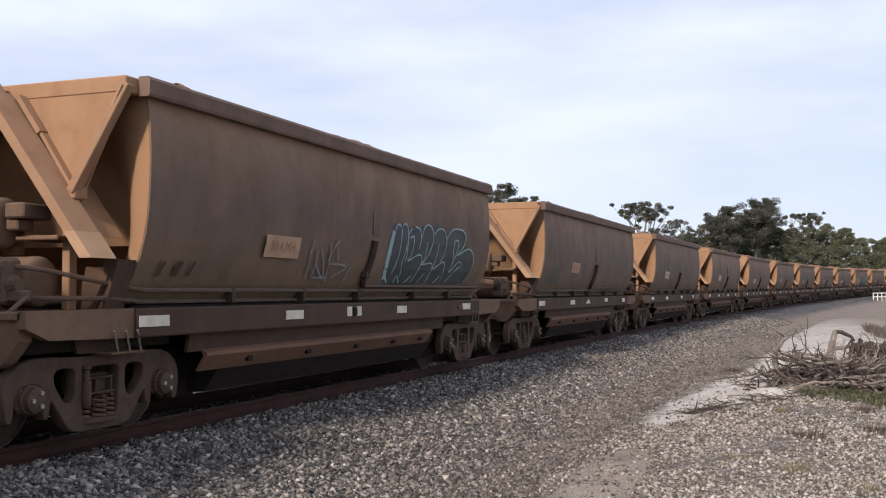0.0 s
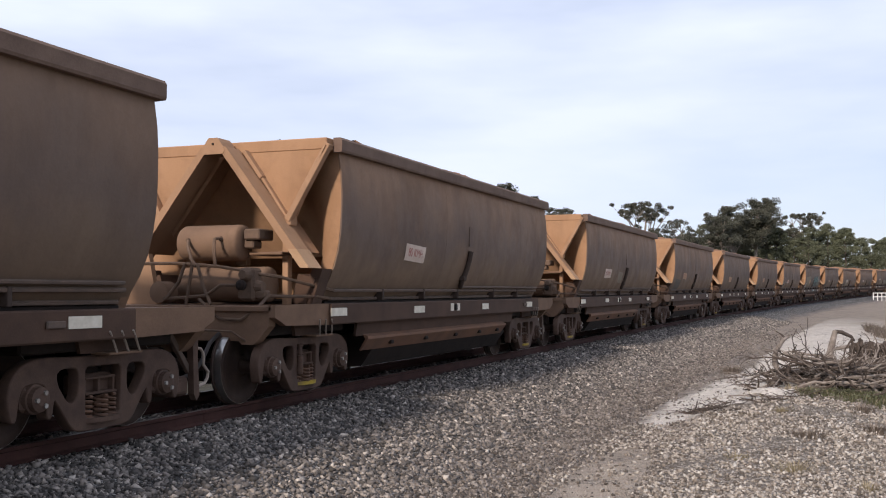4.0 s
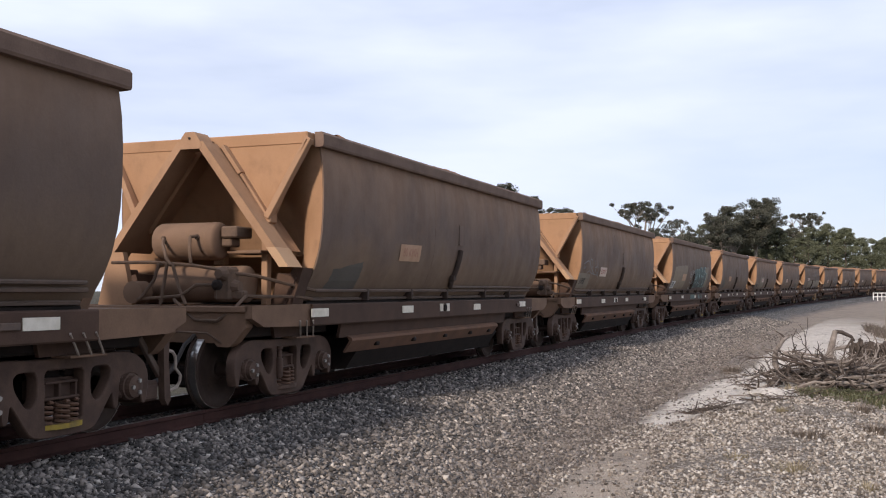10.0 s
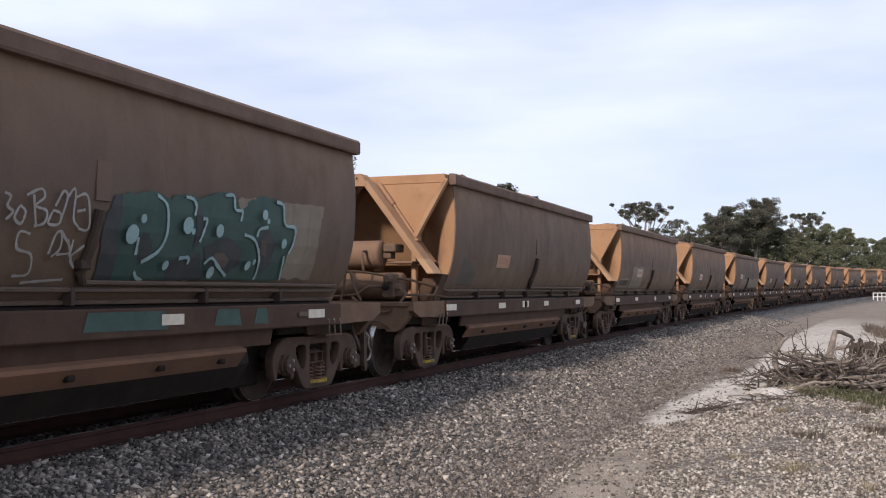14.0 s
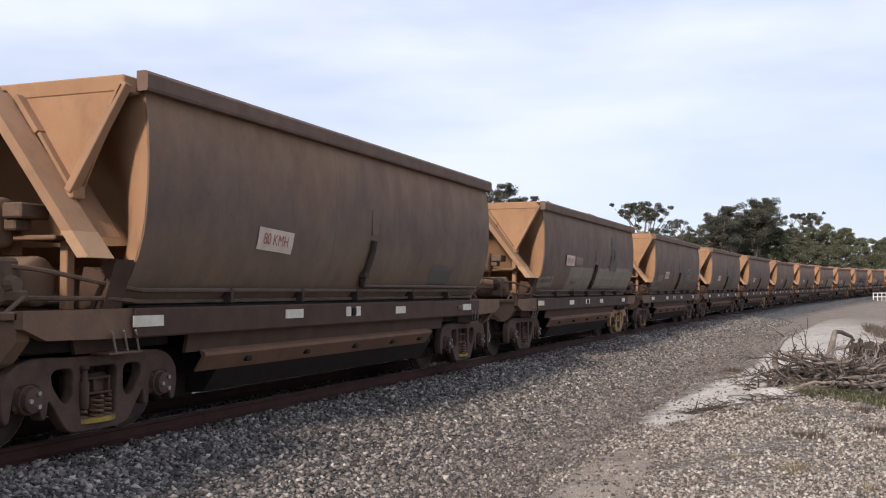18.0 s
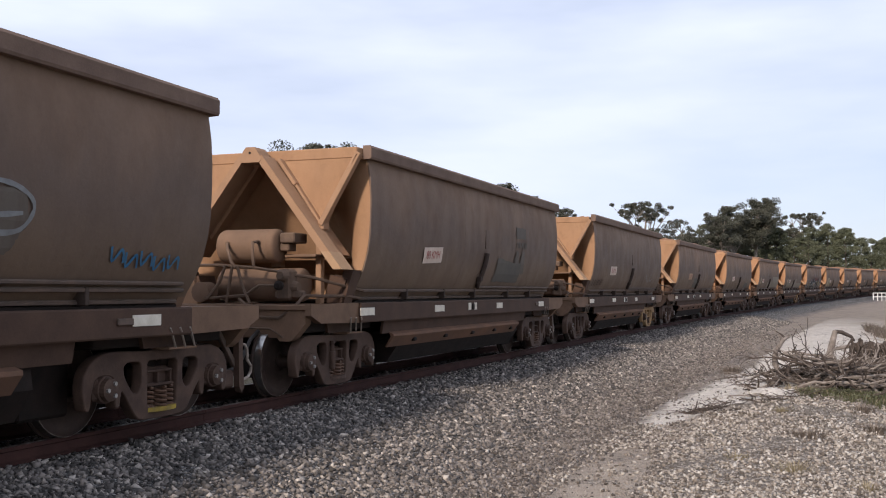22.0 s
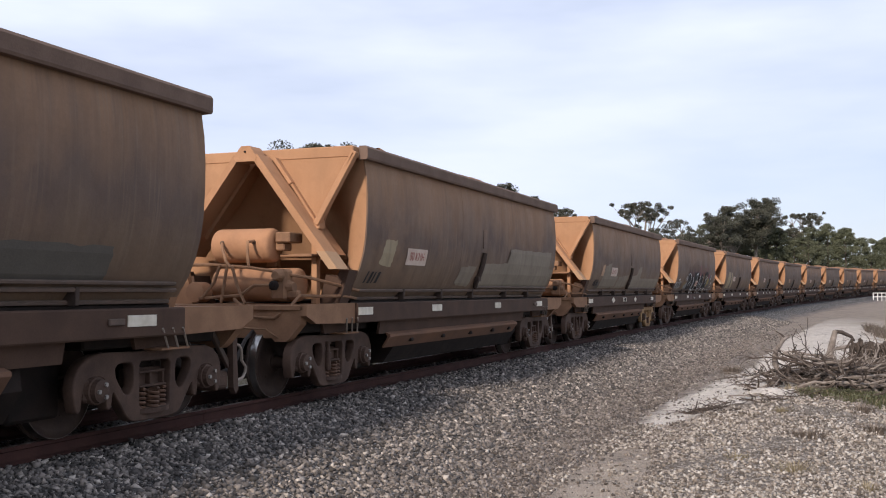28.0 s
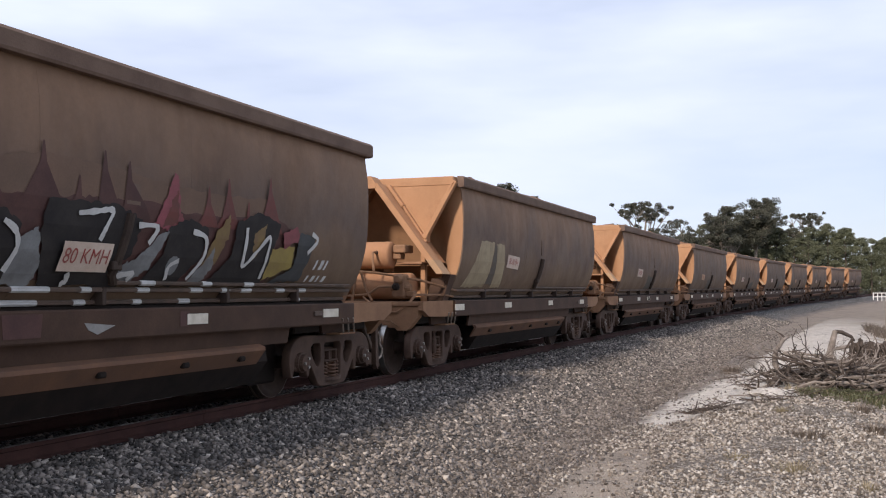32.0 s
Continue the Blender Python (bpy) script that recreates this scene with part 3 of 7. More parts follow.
scatter("gravel_stones", 80000, 8.0, 24, 4.3, 9.6, 0.017, 0.046, M_PEBBLE, "loose pale gravel stones on the flat ground",
        lambda s, r, x, y, g: (g.random(len(s)) < np.clip((r - 4.1) / 1.1, 0.1, 1) * np.where(r > 5.15 + 0.5 * (s - 16.2) + 0.2, np.clip((20 - s) / 3, 0.1, 1), np.clip((16.3 - s) / 0.8, 0.05, 1)) * np.where(worn_track(x, y), 0.15, 1.0) * np.clip(0.62 + 0.8 * hills(x, y, 0.8, 3.0), 0.12, 1)), power=1.0, seed=7)
M_ROAD = stone_mat("brown_road_stone", [(0.28, (0.085, 0.07, 0.06)), (0.28, (0.165, 0.137, 0.117)), (0.26, (0.24, 0.203, 0.174)), (0.14, (0.32, 0.276, 0.238)), (0.04, (0.46, 0.41, 0.36))])
scatter("road_gravel", 42000, 4.0, 46, 2.9, 5.4, 0.018, 0.048, M_ROAD, "small brown-grey road gravel beside the ballast", lambda s, r, x, y, g: g.random(len(s)) < np.where(worn_track(x, y), 0.12, np.where((r > 4.5) & (s > 16.2), 0.06, 1.0)), power=1.3, seed=8)


# ---- track ----
def build_track():
    prof = [(-0.065, -0.152), (0.065, -0.152), (0.065, -0.142), (0.012, -0.122), (0.009, -0.045), (0.034, -0.034), (0.034, -0.004), (0.028, 0.0),
            (-0.028, 0.0), (-0.034, -0.004), (-0.034, -0.034), (-0.009, -0.045), (-0.012, -0.122), (-0.065, -0.142)]
    for side, tone in ((1, "near the gravel"), (-1, "on the far side")):
        ob = new("rail")
        tagged(ob, "rust-brown steel rail with a polished running edge", "rail", "rails of the track")
        n, cuts = len(prof), [-300, -200, -120, -60, -24, -12, 0, 12, 24, 36, 48, 60, 84, 120, 170, 240, 330, 450, 600]
        for a, b in zip(cuts, cuts[1:]):
            ss = np.linspace(a + 0.003, b - 0.003, max(3, int((b - a) / (1.5 if -24 <= a < 84 else 6))))
            sh = Shape()
            v = [on_line(s, side * 0.5685 + p[0], p[1]) for s in ss for p in prof]
            f = [(i * n + j, i * n + (j + 1) % n, (i + 1) * n + (j + 1) % n, (i + 1) * n + j) for i in range(len(ss) - 1) for j in range(n)]
            sh.add(v, f + [tuple(range(n)), tuple(range((len(ss) - 1) * n, len(ss) * n))])
            me = sh.mesh("rail_length", M_RAIL, M_RAILTOP)
            me.polygons.foreach_set("material_index", [1 if q < len(f) and (q % n) == 7 else 0 for q in range(len(f) + 2)])
            put(ob, me, "rail_length")
    sl = Shape().box(-0.11, 0.11, -1.02, 1.02, -0.33, -0.19, 0.012).mesh("sleeper", M_SLEEPER)
    first = None
    for i in range(130):
        s = -18 + i * 0.61
        ob = new("sleeper", sl)
        h = np.interp(s, LINE[:, 0], LINE[:, 3])
        ob.matrix_world = Matrix.Translation(on_line(s)) @ Matrix.Rotation(math.pi / 2 - h, 4, "Z")
        tagged(ob, "weathered sleeper bedded in grey ballast", "sleeper", "sleepers under the rails")


build_track()


# ---- the ore wagons ----
PITCH, WAGONS, LEAD_S = 13.106, 32, 14.59
HALF, RIM_Z, RIM_Y = 4.78, 3.16, 1.48
PROFILE = [(1.385, 3.06), (1.40, 2.98), (1.435, 2.75), (1.45, 2.5), (1.448, 2.25), (1.435, 2.0), (1.405, 1.8), (1.35, 1.6), (1.27, 1.42), (1.17, 1.27), (1.10, 1.18)]
P_Z, P_Y = [p[1] for p in PROFILE][::-1], [p[0] for p in PROFILE][::-1]
BOGIE_X, WHEEL_R, WHEEL_BASE = 4.69, 0.43, 1.676
END_X, FRAME_X, PLAT_X = 4.93, 5.2, 5.95


def side_y(z):
    return float(np.interp(z, P_Z, P_Y))


def side_panel_mesh(sy):
    sh = Shape()
    xs = [-HALF + 0.06, -3.2, -1.6, 0, 1.6, 3.2, HALF - 0.06]
    n = len(PROFILE)
    for off, flip in ((0.0, False), (-0.02, True)):
        base = len(sh.v)
        dent = [0.0, 0.004, -0.003, 0.005, -0.004, 0.003, 0.0]
        sh.v += [(x, sy * (y + off + dent[i]), z) for i, x in enumerate(xs) for y, z in PROFILE]
        for i in range(len(xs) - 1):
            for j in range(n - 1):
                q = (base + i * n + j, base + (i + 1) * n + j, base + (i + 1) * n + j + 1, base + i * n + j + 1)
                sh.f.append(q)
                sh.m.append(0)
    w = len(xs) * n
    ring = [j for j in range(n)] + [i * n + n - 1 for i in range(1, len(xs))] + [(len(xs) - 1) * n + j for j in range(n - 2, -1, -1)] + [i * n for i in range(len(xs) - 2, 0, -1)]
    for a, b in zip(ring, ring[1:] + ring[:1]):
        sh.f.append((a, b, b + w, a + w))
        sh.m.append(0)
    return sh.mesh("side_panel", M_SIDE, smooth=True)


def build_wagon():
    """One loaded hopper wagon, x along the track away from the camera, -y towards it, z over the rail top."""
    w = new("ore_hopper_wagon")
    tagged(w, "dusty brown steel hopper wagon loaded with red bauxite ore", "wagon", "wagons of the ore train")
    for sy in (-1, 1):
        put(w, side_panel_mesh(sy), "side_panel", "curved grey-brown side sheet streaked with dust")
        rim = Shape().prism([(sy * 1.36, 2.98), (sy * 1.47, 2.985), (sy * RIM_Y, 3.01), (sy * RIM_Y, 3.13), (sy * 1.455, RIM_Z), (sy * 1.36, RIM_Z)], -HALF - 0.015, HALF + 0.01, "yz")
        part("top_rim", rim, M_RIM, w, "heavy steel top rail along the hopper edge")
    # end sheets, A-frames and struts
    for sx in (-1, 1):
        e = sx * END_X
        part("end_rim", Shape().box(sx * (HALF - 0.05), sx * (END_X + 0.03 if sx < 0 else HALF - 0.01), -1.355, 1.355, 3.0, 3.145, 0.012), M_END, w, "orange dusted end rail of the hopper")
        sheet, nz, ny = Shape(), 10, 20
        for back in (0.0, 0.02):
            base = len(sheet.v)
            for i in range(nz + 1):
                z = 3.02 - 1.84 * i / nz
                half, deep = side_y(min(z, 2.98)) - 0.02, min(0.85, (3.0 - z) * 0.66)
                for j in range(ny + 1):
                    q = 2 * j / ny - 1
                    hollow = min(max((0.97 - abs(q)) / 0.58, 0.0), 1.0)
                    x = HALF - 0.06 - back - max(deep, 0.0) * hollow * hollow * (3 - 2 * hollow) - (0.75 if z < 1.7 and abs(q) < 0.72 else 0)
                    sheet.v.append((sx * x, q * half, z))
            for i in range(nz):
                for j in range(ny):
                    a = base + i * (ny + 1) + j
                    sheet.f.append((a, a + 1, a + ny + 2, a + ny + 1))
                    sheet.m.append(0)
        part("end_sheet", sheet, M_END, w, "hollowed hopper end sheet coated in orange dust", smooth=True)
        part("platform", Shape().box(sx * 4.5, sx * PLAT_X, -1.2, 1.2, 1.06, 1.13, 0.01), M_PLAT, w, "dust-covered steel end platform")
        for sy in (-1, 1):
            part("platform_sill", Shape().prism([(sx * 4.66, 0.88), (sx * 5.7, 0.9), (sx * PLAT_X, 1.0), (sx * PLAT_X, 1.135), (sx * 4.66, 1.14)], sy * 1.16, sy * 1.245), M_PLAT, w, "orange dusted end of the side sill")
            # Leading post takes the dark sill colour, painting in the beam's shadow.
            part("corner_post", Shape().prism([(sy * 0.90, 1.14), (sy * 1.10, 1.14), (sy * 1.24, 1.45), (sy * 1.0, 1.50)], sx * 4.62, sx * (5.0 if sx < 0 else 4.74), "yz"), M_SILL if sx < 0 else M_PLAT, w, "bracket under the body corner")
        if sx < 0:
            for sy in (-1, 1):
                tri = Shape().prism([(sy * 0.02, 3.05), (sy * 1.36, 3.05), (sy * 0.84, 1.98)], e, e + sx * 0.02, "yz")
                part("end_plate", tri, M_END, w, "bright orange dusted triangular end plate")
                part("corner_strut", Shape().beam((e + sx * 0.05, sy * 1.40, 3.06), (e + sx * 0.14, sy * 0.90, 2.14), 0.075, 0.10, (sx, 0, 0)), M_BEAM, w, "dusty corner strut")
                # the beam: a narrow face across the wagon, deep along it, its foot cut level
                def edge(q, out=0.0):
                    return (sy * (0.125 + 1.085 * q + out), 2.96 - 1.395 * q)
                part("beam_web", Shape().prism([(sy * 0.16, 2.95), (sy * 0.18, 2.95), edge(0.86, 0.03), edge(0.86, 0.01)], sx * 4.62, sx * (FRAME_X - 0.185), "yz"), M_BEAM, w, "deep web plate behind the beam")
                part("strut_web", Shape().prism([(sy * 1.36, 3.04), (sy * 1.39, 3.04), (sy * 0.89, 2.12), (sy * 0.86, 2.12)], e, e + sx * 0.12, "yz"), M_BEAM, w)
                part("frame_beam", Shape().prism([edge(0), edge(0.84), edge(0.84, 0.115), edge(-0.06, 0.115), (sy * 0.08, 3.03)], sx * (FRAME_X - 0.18), sx * (FRAME_X + 0.13), "yz"), M_BEAM, w, "deep diagonal beam of the end frame")
                part("beam_shoe", Shape().prism([edge(0.84), edge(1.0), edge(1.0, 0.121), edge(0.84, 0.121)], sx * (FRAME_X - 0.184), sx * (FRAME_X + 0.134), "yz"), M_BEAM if sy > 0 else M_SHOE, w, "paler foot of the beam")
                # Dark sill colour on the gusset stands for shadow cast by the beam.
                part("foot_gusset", Shape().prism([(sy * 1.02, 1.14), (sy * 1.18, 1.14), (sy * 1.32, 1.56), (sy * 1.18, 1.56)], sx * 4.74, sx * 4.98, "yz"), M_SILL, w, "gusset coloured dark for the shadow under the beam foot")
                part("end_rib", Shape().beam((e + sx * 0.06, sy * 0.25, 3.02), (e + sx * 0.06, sy * 0.50, 2.68), 0.05, 0.12, (sx, 0, 0)), M_BEAM, w, "angle-iron stiffener on the end plate")
                part("end_rib", Shape().beam((e + sx * 0.05, sy * 0.50, 2.68), (e + sx * 0.05, sy * 0.86, 2.17), 0.035, 0.10, (sx, 0, 0)), M_BEAM, w)
                part("rib_clip", Shape().box(e, e + sx * 0.17, sy * 0.86, sy * 0.95, 2.08, 2.2, 0.012), M_BEAM, w, "clip where strut and beam meet")
            part("frame_apex", Shape().prism([(-0.14, 2.955), (0.14, 2.955), (0.17, 3.0), (0.10, 3.11), (0.06, 3.155), (-0.06, 3.155), (-0.10, 3.11), (-0.17, 3.0)], sx * (FRAME_X - 0.14), sx * (FRAME_X + 0.135), "yz"), M_BEAM, w, "lifting lug at the top of the end frame")
            part("apex_pin", Shape().lathe([(sx * (FRAME_X + 0.135), 0.017), (sx * (FRAME_X + 0.145), 0.015)], (0, 0, 3.08), "x", 8), M_DARK, w)
        # end platform, headstock, coupler
        part("headstock", Shape().prism([(-1.0, 0.73), (-0.94, 0.69), (-0.80, 0.69), (-0.76, 0.73), (0.76, 0.73), (0.80, 0.69), (0.94, 0.69), (1.0, 0.73), (1.15, 0.9), (1.15, 1.06), (-1.15, 1.06), (-1.15, 0.9)], sx * 5.78, sx * 5.92, "yz"), M_PLAT, w, "headstock beam across the wagon end")
        cp = Shape().box(sx * 5.6, sx * 6.28, -0.09, 0.09, 0.68, 0.86, 0.02)
        cp.prism([(sx * 6.24, -0.17), (sx * 6.50, -0.19), (sx * 6.56, -0.05), (sx * 6.44, 0.02), (sx * 6.50, 0.16), (sx * 6.3, 0.2), (sx * 6.22, 0.1)], 0.64, 0.92, "xy")
        part("coupler", cp, M_DARK, w, "knuckle coupler")
        hose = Shape().tube([(sx * 5.9, -0.5, 0.82), (sx * 6.12, -0.52, 0.72), (sx * 6.24, -0.48, 0.5), (sx * 6.36, -0.44, 0.38), (sx * 6.52, -0.42, 0.35)], 0.024, 7)
        part("brake_hose", hose, M_HOSE, w, smooth=True)
        if sx > 0:
            part("end_air_hose", Shape().tube([(6.0, -0.94, 0.74), (6.08, -0.94, 0.715), (6.17, -0.94, 0.70), (6.215, -0.94, 0.65), (6.225, -0.94, 0.57), (6.22, -0.94, 0.535), (6.27, -0.94, 0.49), (6.31, -0.94, 0.455), (6.30, -0.94, 0.40), (6.25, -0.94, 0.345), (6.10, -0.94, 0.315)], 0.016, 7), M_REFD, w, "pale dusty air hose hanging at the wagon end", smooth=True)
            part("end_hanger", Shape().prism([(5.94, 0.9), (6.04, 0.9), (6.03, 0.62), (6.07, 0.24), (6.02, 0.19), (5.97, 0.26)], -1.0, -0.93), M_BOGIE, w, "hanging plate under the headstock")
            part("hanger_brace", Shape().beam((5.66, -0.92, 0.86), (5.99, -0.92, 0.48), 0.05, 0.06), M_PIPE, w)
            part("brake_box", Shape().box(5.64, 5.95, -0.95, -0.68, 0.25, 0.44, 0.025).box(5.70, 5.9, -0.96, -0.95, 0.29, 0.40, 0.004), M_BOGIE, w, "dusty brake gear box behind the bogie")
        else:
            part("uncoupling_rod", Shape().tube([(-5.88, 1.0, 0.9), (-6.0, 0.6, 0.84), (-6.06, -0.1, 0.86), (-6.0, -0.72, 0.84), (-5.9, -0.86, 0.72)], 0.014, 6), M_PIPE_E, w, "uncoupling lever", smooth=True)
    # sills and under-frame
    for sy in (-1, 1):
        sill = Shape().prism([(sy * 1.17, 0.88), (sy * 1.27, 0.88), (sy * 1.28, 0.895), (sy * 1.28, 1.125), (sy * 1.27, 1.14), (sy * 1.17, 1.14)], -4.66, 4.66, "yz")
        part("side_sill", sill, M_SILL, w, "dark side sill of the under-frame")
        part("sill_web", Shape().prism([(sy * 1.12, 0.70), (sy * 1.16, 0.70), (sy * 1.19, 0.88), (sy * 1.15, 0.88)], -3.75, 3.15, "yz"), M_SILL, w)
        sk = Shape().prism([(sy * 1.16, 0.72), (sy * 1.24, 0.69), (sy * 1.245, 0.655), (sy * 1.13, 0.50), (sy * 1.11, 0.51), (sy * 1.2, 0.655)], -3.54, 2.52, "yz")
        part("discharge_ledge", sk, M_SKIRT, w, "rust-orange ledge over the discharge doors")
        for x in (-2.7, -1.4, -0.1, 1.1, 2.1):
            part("ledge_bracket", Shape().box(x - 0.05, x + 0.05, sy * 1.17, sy * 1.23, 0.555, 0.61, 0.012), M_DARK, w)
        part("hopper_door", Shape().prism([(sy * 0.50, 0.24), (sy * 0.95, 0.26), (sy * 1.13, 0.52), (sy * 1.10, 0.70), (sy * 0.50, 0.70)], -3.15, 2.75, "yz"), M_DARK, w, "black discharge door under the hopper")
        for z, r in ((1.30, 0.022), (1.195, 0.022)):
            part("side_pipe", Shape().tube([(-4.55, sy * (side_y(z) + 0.05), z), (4.55, sy * (side_y(z) + 0.05), z)], r, 6), M_PIPE, w, smooth=True)
        part("side_pipe", Shape().tube([(-0.10, sy * (side_y(1.36) + 0.045), 1.36), (4.5, sy * (side_y(1.36) + 0.045), 1.36)], 0.02, 6), M_PIPE, w, smooth=True)
        for x in (-3.1, -1.6, -0.14, 1.75, 3.2):
            part("pipe_clip", Shape().box(x - 0.025, x + 0.025, sy * 1.12, sy * (side_y(1.3) + 0.075), 1.17, 1.325, 0.006), M_RISER, w)
        z0, z1 = 1.36, 1.94
        up = [(-0.14 + 0.06 * t, sy * (side_y(z0 + (z1 - z0) * t) + 0.045), z0 + (z1 - z0) * t) for t in (0, 0.12, 0.3, 0.5, 0.75, 1.0)]
        up[0] = (-0.06, up[0][1], z0)
        part("riser_pipe", Shape().tube(up, 0.042, 8), M_RISER, w, "dark riser pipe on the side sheet", smooth=True)
        part("riser_clamp", Shape().box(-0.20, -0.08, sy * side_y(1.5), sy * (side_y(1.5) + 0.09), 1.46, 1.54, 0.01), M_RISER, w)
        part("hatch_plate", Shape().prism([(-0.12, 2.02), (0.06, 2.02), (0.07, 2.34), (-0.11, 2.34)], sy * (side_y(2.3) - 0.01), sy * (side_y(2.3) + 0.012)), M_SIDE, w)
        for x, tilt, hang in ((-4.70, 0.08, -5.08), (4.62, 0.10, 4.30)):
            for i in range(3):
                dx = x + (i - 1) * 0.155
                part("step_rod", Shape().tube([(dx - tilt * 1.6, sy * 1.29, 0.95), (dx + tilt * 0.5, sy * 1.20, 0.765)], 0.011, 6), M_REFD, w)
            part("step_plate", Shape().box(x - 0.20, x + 0.25, sy * 1.0, sy * 1.2, 0.742, 0.765, 0.005), M_PLAT, w)
            part("step_gusset", Shape().prism([(hang - 0.12, 0.9), (hang + 0.5, 0.9), (hang + 0.56, 0.76), (hang - 0.08, 0.76)], sy * 1.02, sy * 1.06), M_SILL, w, "gusset plate behind the steps")
        part("sill_lug", Shape().box(3.55, 3.76, sy * 1.28, sy * 1.305, 0.995, 1.055, 0.008), M_PIPE, w)
    for x in (-2.95, -1.12, 0.82, 2.76):
        for sy in (-1, 1):
            seam = Shape()
            for (y0, z0), (y1, z1) in zip(PROFILE, PROFILE[1:]):
                seam.beam((x, sy * (y0 - 0.002), z0), (x, sy * (y1 - 0.002), z1), 0.006, 0.012, (1, 0, 0), 0.002)
            part("weld_seam", seam, M_SIDE, w)
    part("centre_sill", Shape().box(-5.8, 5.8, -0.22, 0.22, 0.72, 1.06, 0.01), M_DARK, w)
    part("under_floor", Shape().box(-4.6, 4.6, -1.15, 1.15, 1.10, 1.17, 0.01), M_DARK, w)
    # ore load
    nx, ny = 44, 14
    sh = Shape()
    hp = []
    for i in range(nx + 1):
        for j in range(ny + 1):
            x, y = -4.76 + 9.52 * i / nx, -1.37 + 2.74 * j / ny
            crest = max(0.0, 1 - (y / 1.37) ** 2) * (0.17 + 0.19 * math.cos(x * 0.5 + 0.3) ** 2)
            h = noise.noise(Vector((x * 1.7, y * 1.7, 3.1))) * 0.14 + noise.noise(Vector((x * 5, y * 5, 1.2))) * 0.08
            hp.append((x, y, 3.06 + crest * min(1, (4.76 - abs(x)) * 0.55) + h * (0.4 + 0.6 * max(0.0, 1 - abs(y) / 1.4))))
    sh.add(hp, [(i * (ny + 1) + j, (i + 1) * (ny + 1) + j, (i + 1) * (ny + 1) + j + 1, i * (ny + 1) + j + 1) for i in range(nx) for j in range(ny)])
    part("ore_load", sh, M_ORE, w, "heaped reddish bauxite ore", smooth=True)
    # lumps of ore that lie along the top rail
    for sy in (-1, 1):
        sp, n, m = Shape(), 150, 5
        for i in range(n + 1):
            x = -4.3 + 8.9 * i / n
            swell = max(0.0, noise.noise(Vector((x * 0.55, 4.0 + sy, 2.2))) + 0.22) * 0.10 + max(0.0, noise.noise(Vector((x * 3.2, 7.0, sy))) * 0.035)
            for j in range(m + 1):
                q = j / m
                z = RIM_Z - 0.02 + (swell + 0.012 * noise.noise(Vector((x * 9, q * 3, 1.0)))) * math.sin(math.pi * q)
                sp.v.append((x, sy * (1.30 + 0.15 * q), z))
        for i in range(n):
            for j in range(m):
                a = i * (m + 1) + j
                sp.f.append((a, a + 1, a + m + 2, a + m + 1))
                sp.m.append(0)
        part("ore_spill", sp, M_ORE, w, "ore lumps spilt along the top rail")
    # brake gear on the leading platform
    def tank(name, x, y0, y1, z, r):
        e = 0.05
        prof = [(y0, r * 0.3), (y0 + e * 0.25, r * 0.84), (y0 + e * 0.6, r * 0.96), (y0 + e, r), (y0 + e + 0.05, r), (y0 + e + 0.055, r * 1.012), (y0 + e + 0.075, r * 1.012), (y0 + e + 0.08, r), (y1 - e, r), (y1 - e * 0.4, r * 0.93), (y1, r * 0.3)]
        return part(name, Shape().lathe(prof, (x, 0, z), "y", 20), M_TANK, w, "orange dusted air reservoir", smooth=True)
    t1 = tank("air_tank", -5.34, -0.48, 0.38, 1.87, 0.216)
    t2 = tank("air_tank", -5.30, -0.82, 0.40, 1.37, 0.212)
    for y in (-0.28, 0.18):
        part("tank_boss", Shape().lathe([(-5.585, 0.022), (-5.52, 0.03)], (0, y, 1.90), "x", 8), M_PIPE_E, t1)
    part("tank_bracket", Shape().box(-5.44, -5.1, -0.72, -0.51, 1.90, 2.03, 0.015).box(-5.40, -5.2, -0.62, -0.49, 1.80, 1.90, 0.015), M_PIPE_E, w, "dusty bracket at the tank end")
    part("tank_shelf", Shape().box(-5.3, -4.8, -0.95, -0.5, 1.72, 1.76, 0.01), M_PLAT, w)
    part("tank_post", Shape().box(-5.14, -5.04, -0.94, -0.86, 1.13, 1.9, 0.008), M_BEAM, w)
    part("tank_post", Shape().box(-5.12, -5.02, -0.35, -0.2, 1.6, 2.02, 0.008), M_BEAM, w)
    part("tank_post", Shape().prism([(0.66, 1.13), (1.15, 1.13), (1.0, 1.75), (0.8, 1.75)], -5.5, -5.42, "yz"), M_BEAM, w, "dusty bracket plate")
    part("brake_cylinder", Shape().lathe([(-5.82, 0.05), (-5.8, 0.13), (-5.6, 0.13), (-5.58, 0.09), (-5.5, 0.05)], (0, 0.42, 1.28), "x", 14), M_TANK, w, smooth=True)
    valve = Shape().box(-5.78, -5.58, -0.86, -0.66, 1.18, 1.56, 0.03)
    valve.lathe([(-0.93, 0.06), (-0.86, 0.085), (-0.66, 0.085), (-0.6, 0.05)], (-5.68, 0, 1.34), "y", 12)
    valve.lathe([(-5.86, 0.05), (-5.78, 0.085), (-5.58, 0.085)], (0, -0.76, 1.48), "x", 12)
    valve.box(-5.74, -5.62, -1.0, -0.62, 1.20, 1.30, 0.02)
    part("brake_valve", valve, M_PIPE_E, w, "grimy brake valve assembly")
    part("valve_cap", Shape().lathe([(-5.92, 0.03), (-5.90, 0.06), (-5.86, 0.06)], (0, -0.76, 1.36), "x", 10), M_DARK, w)
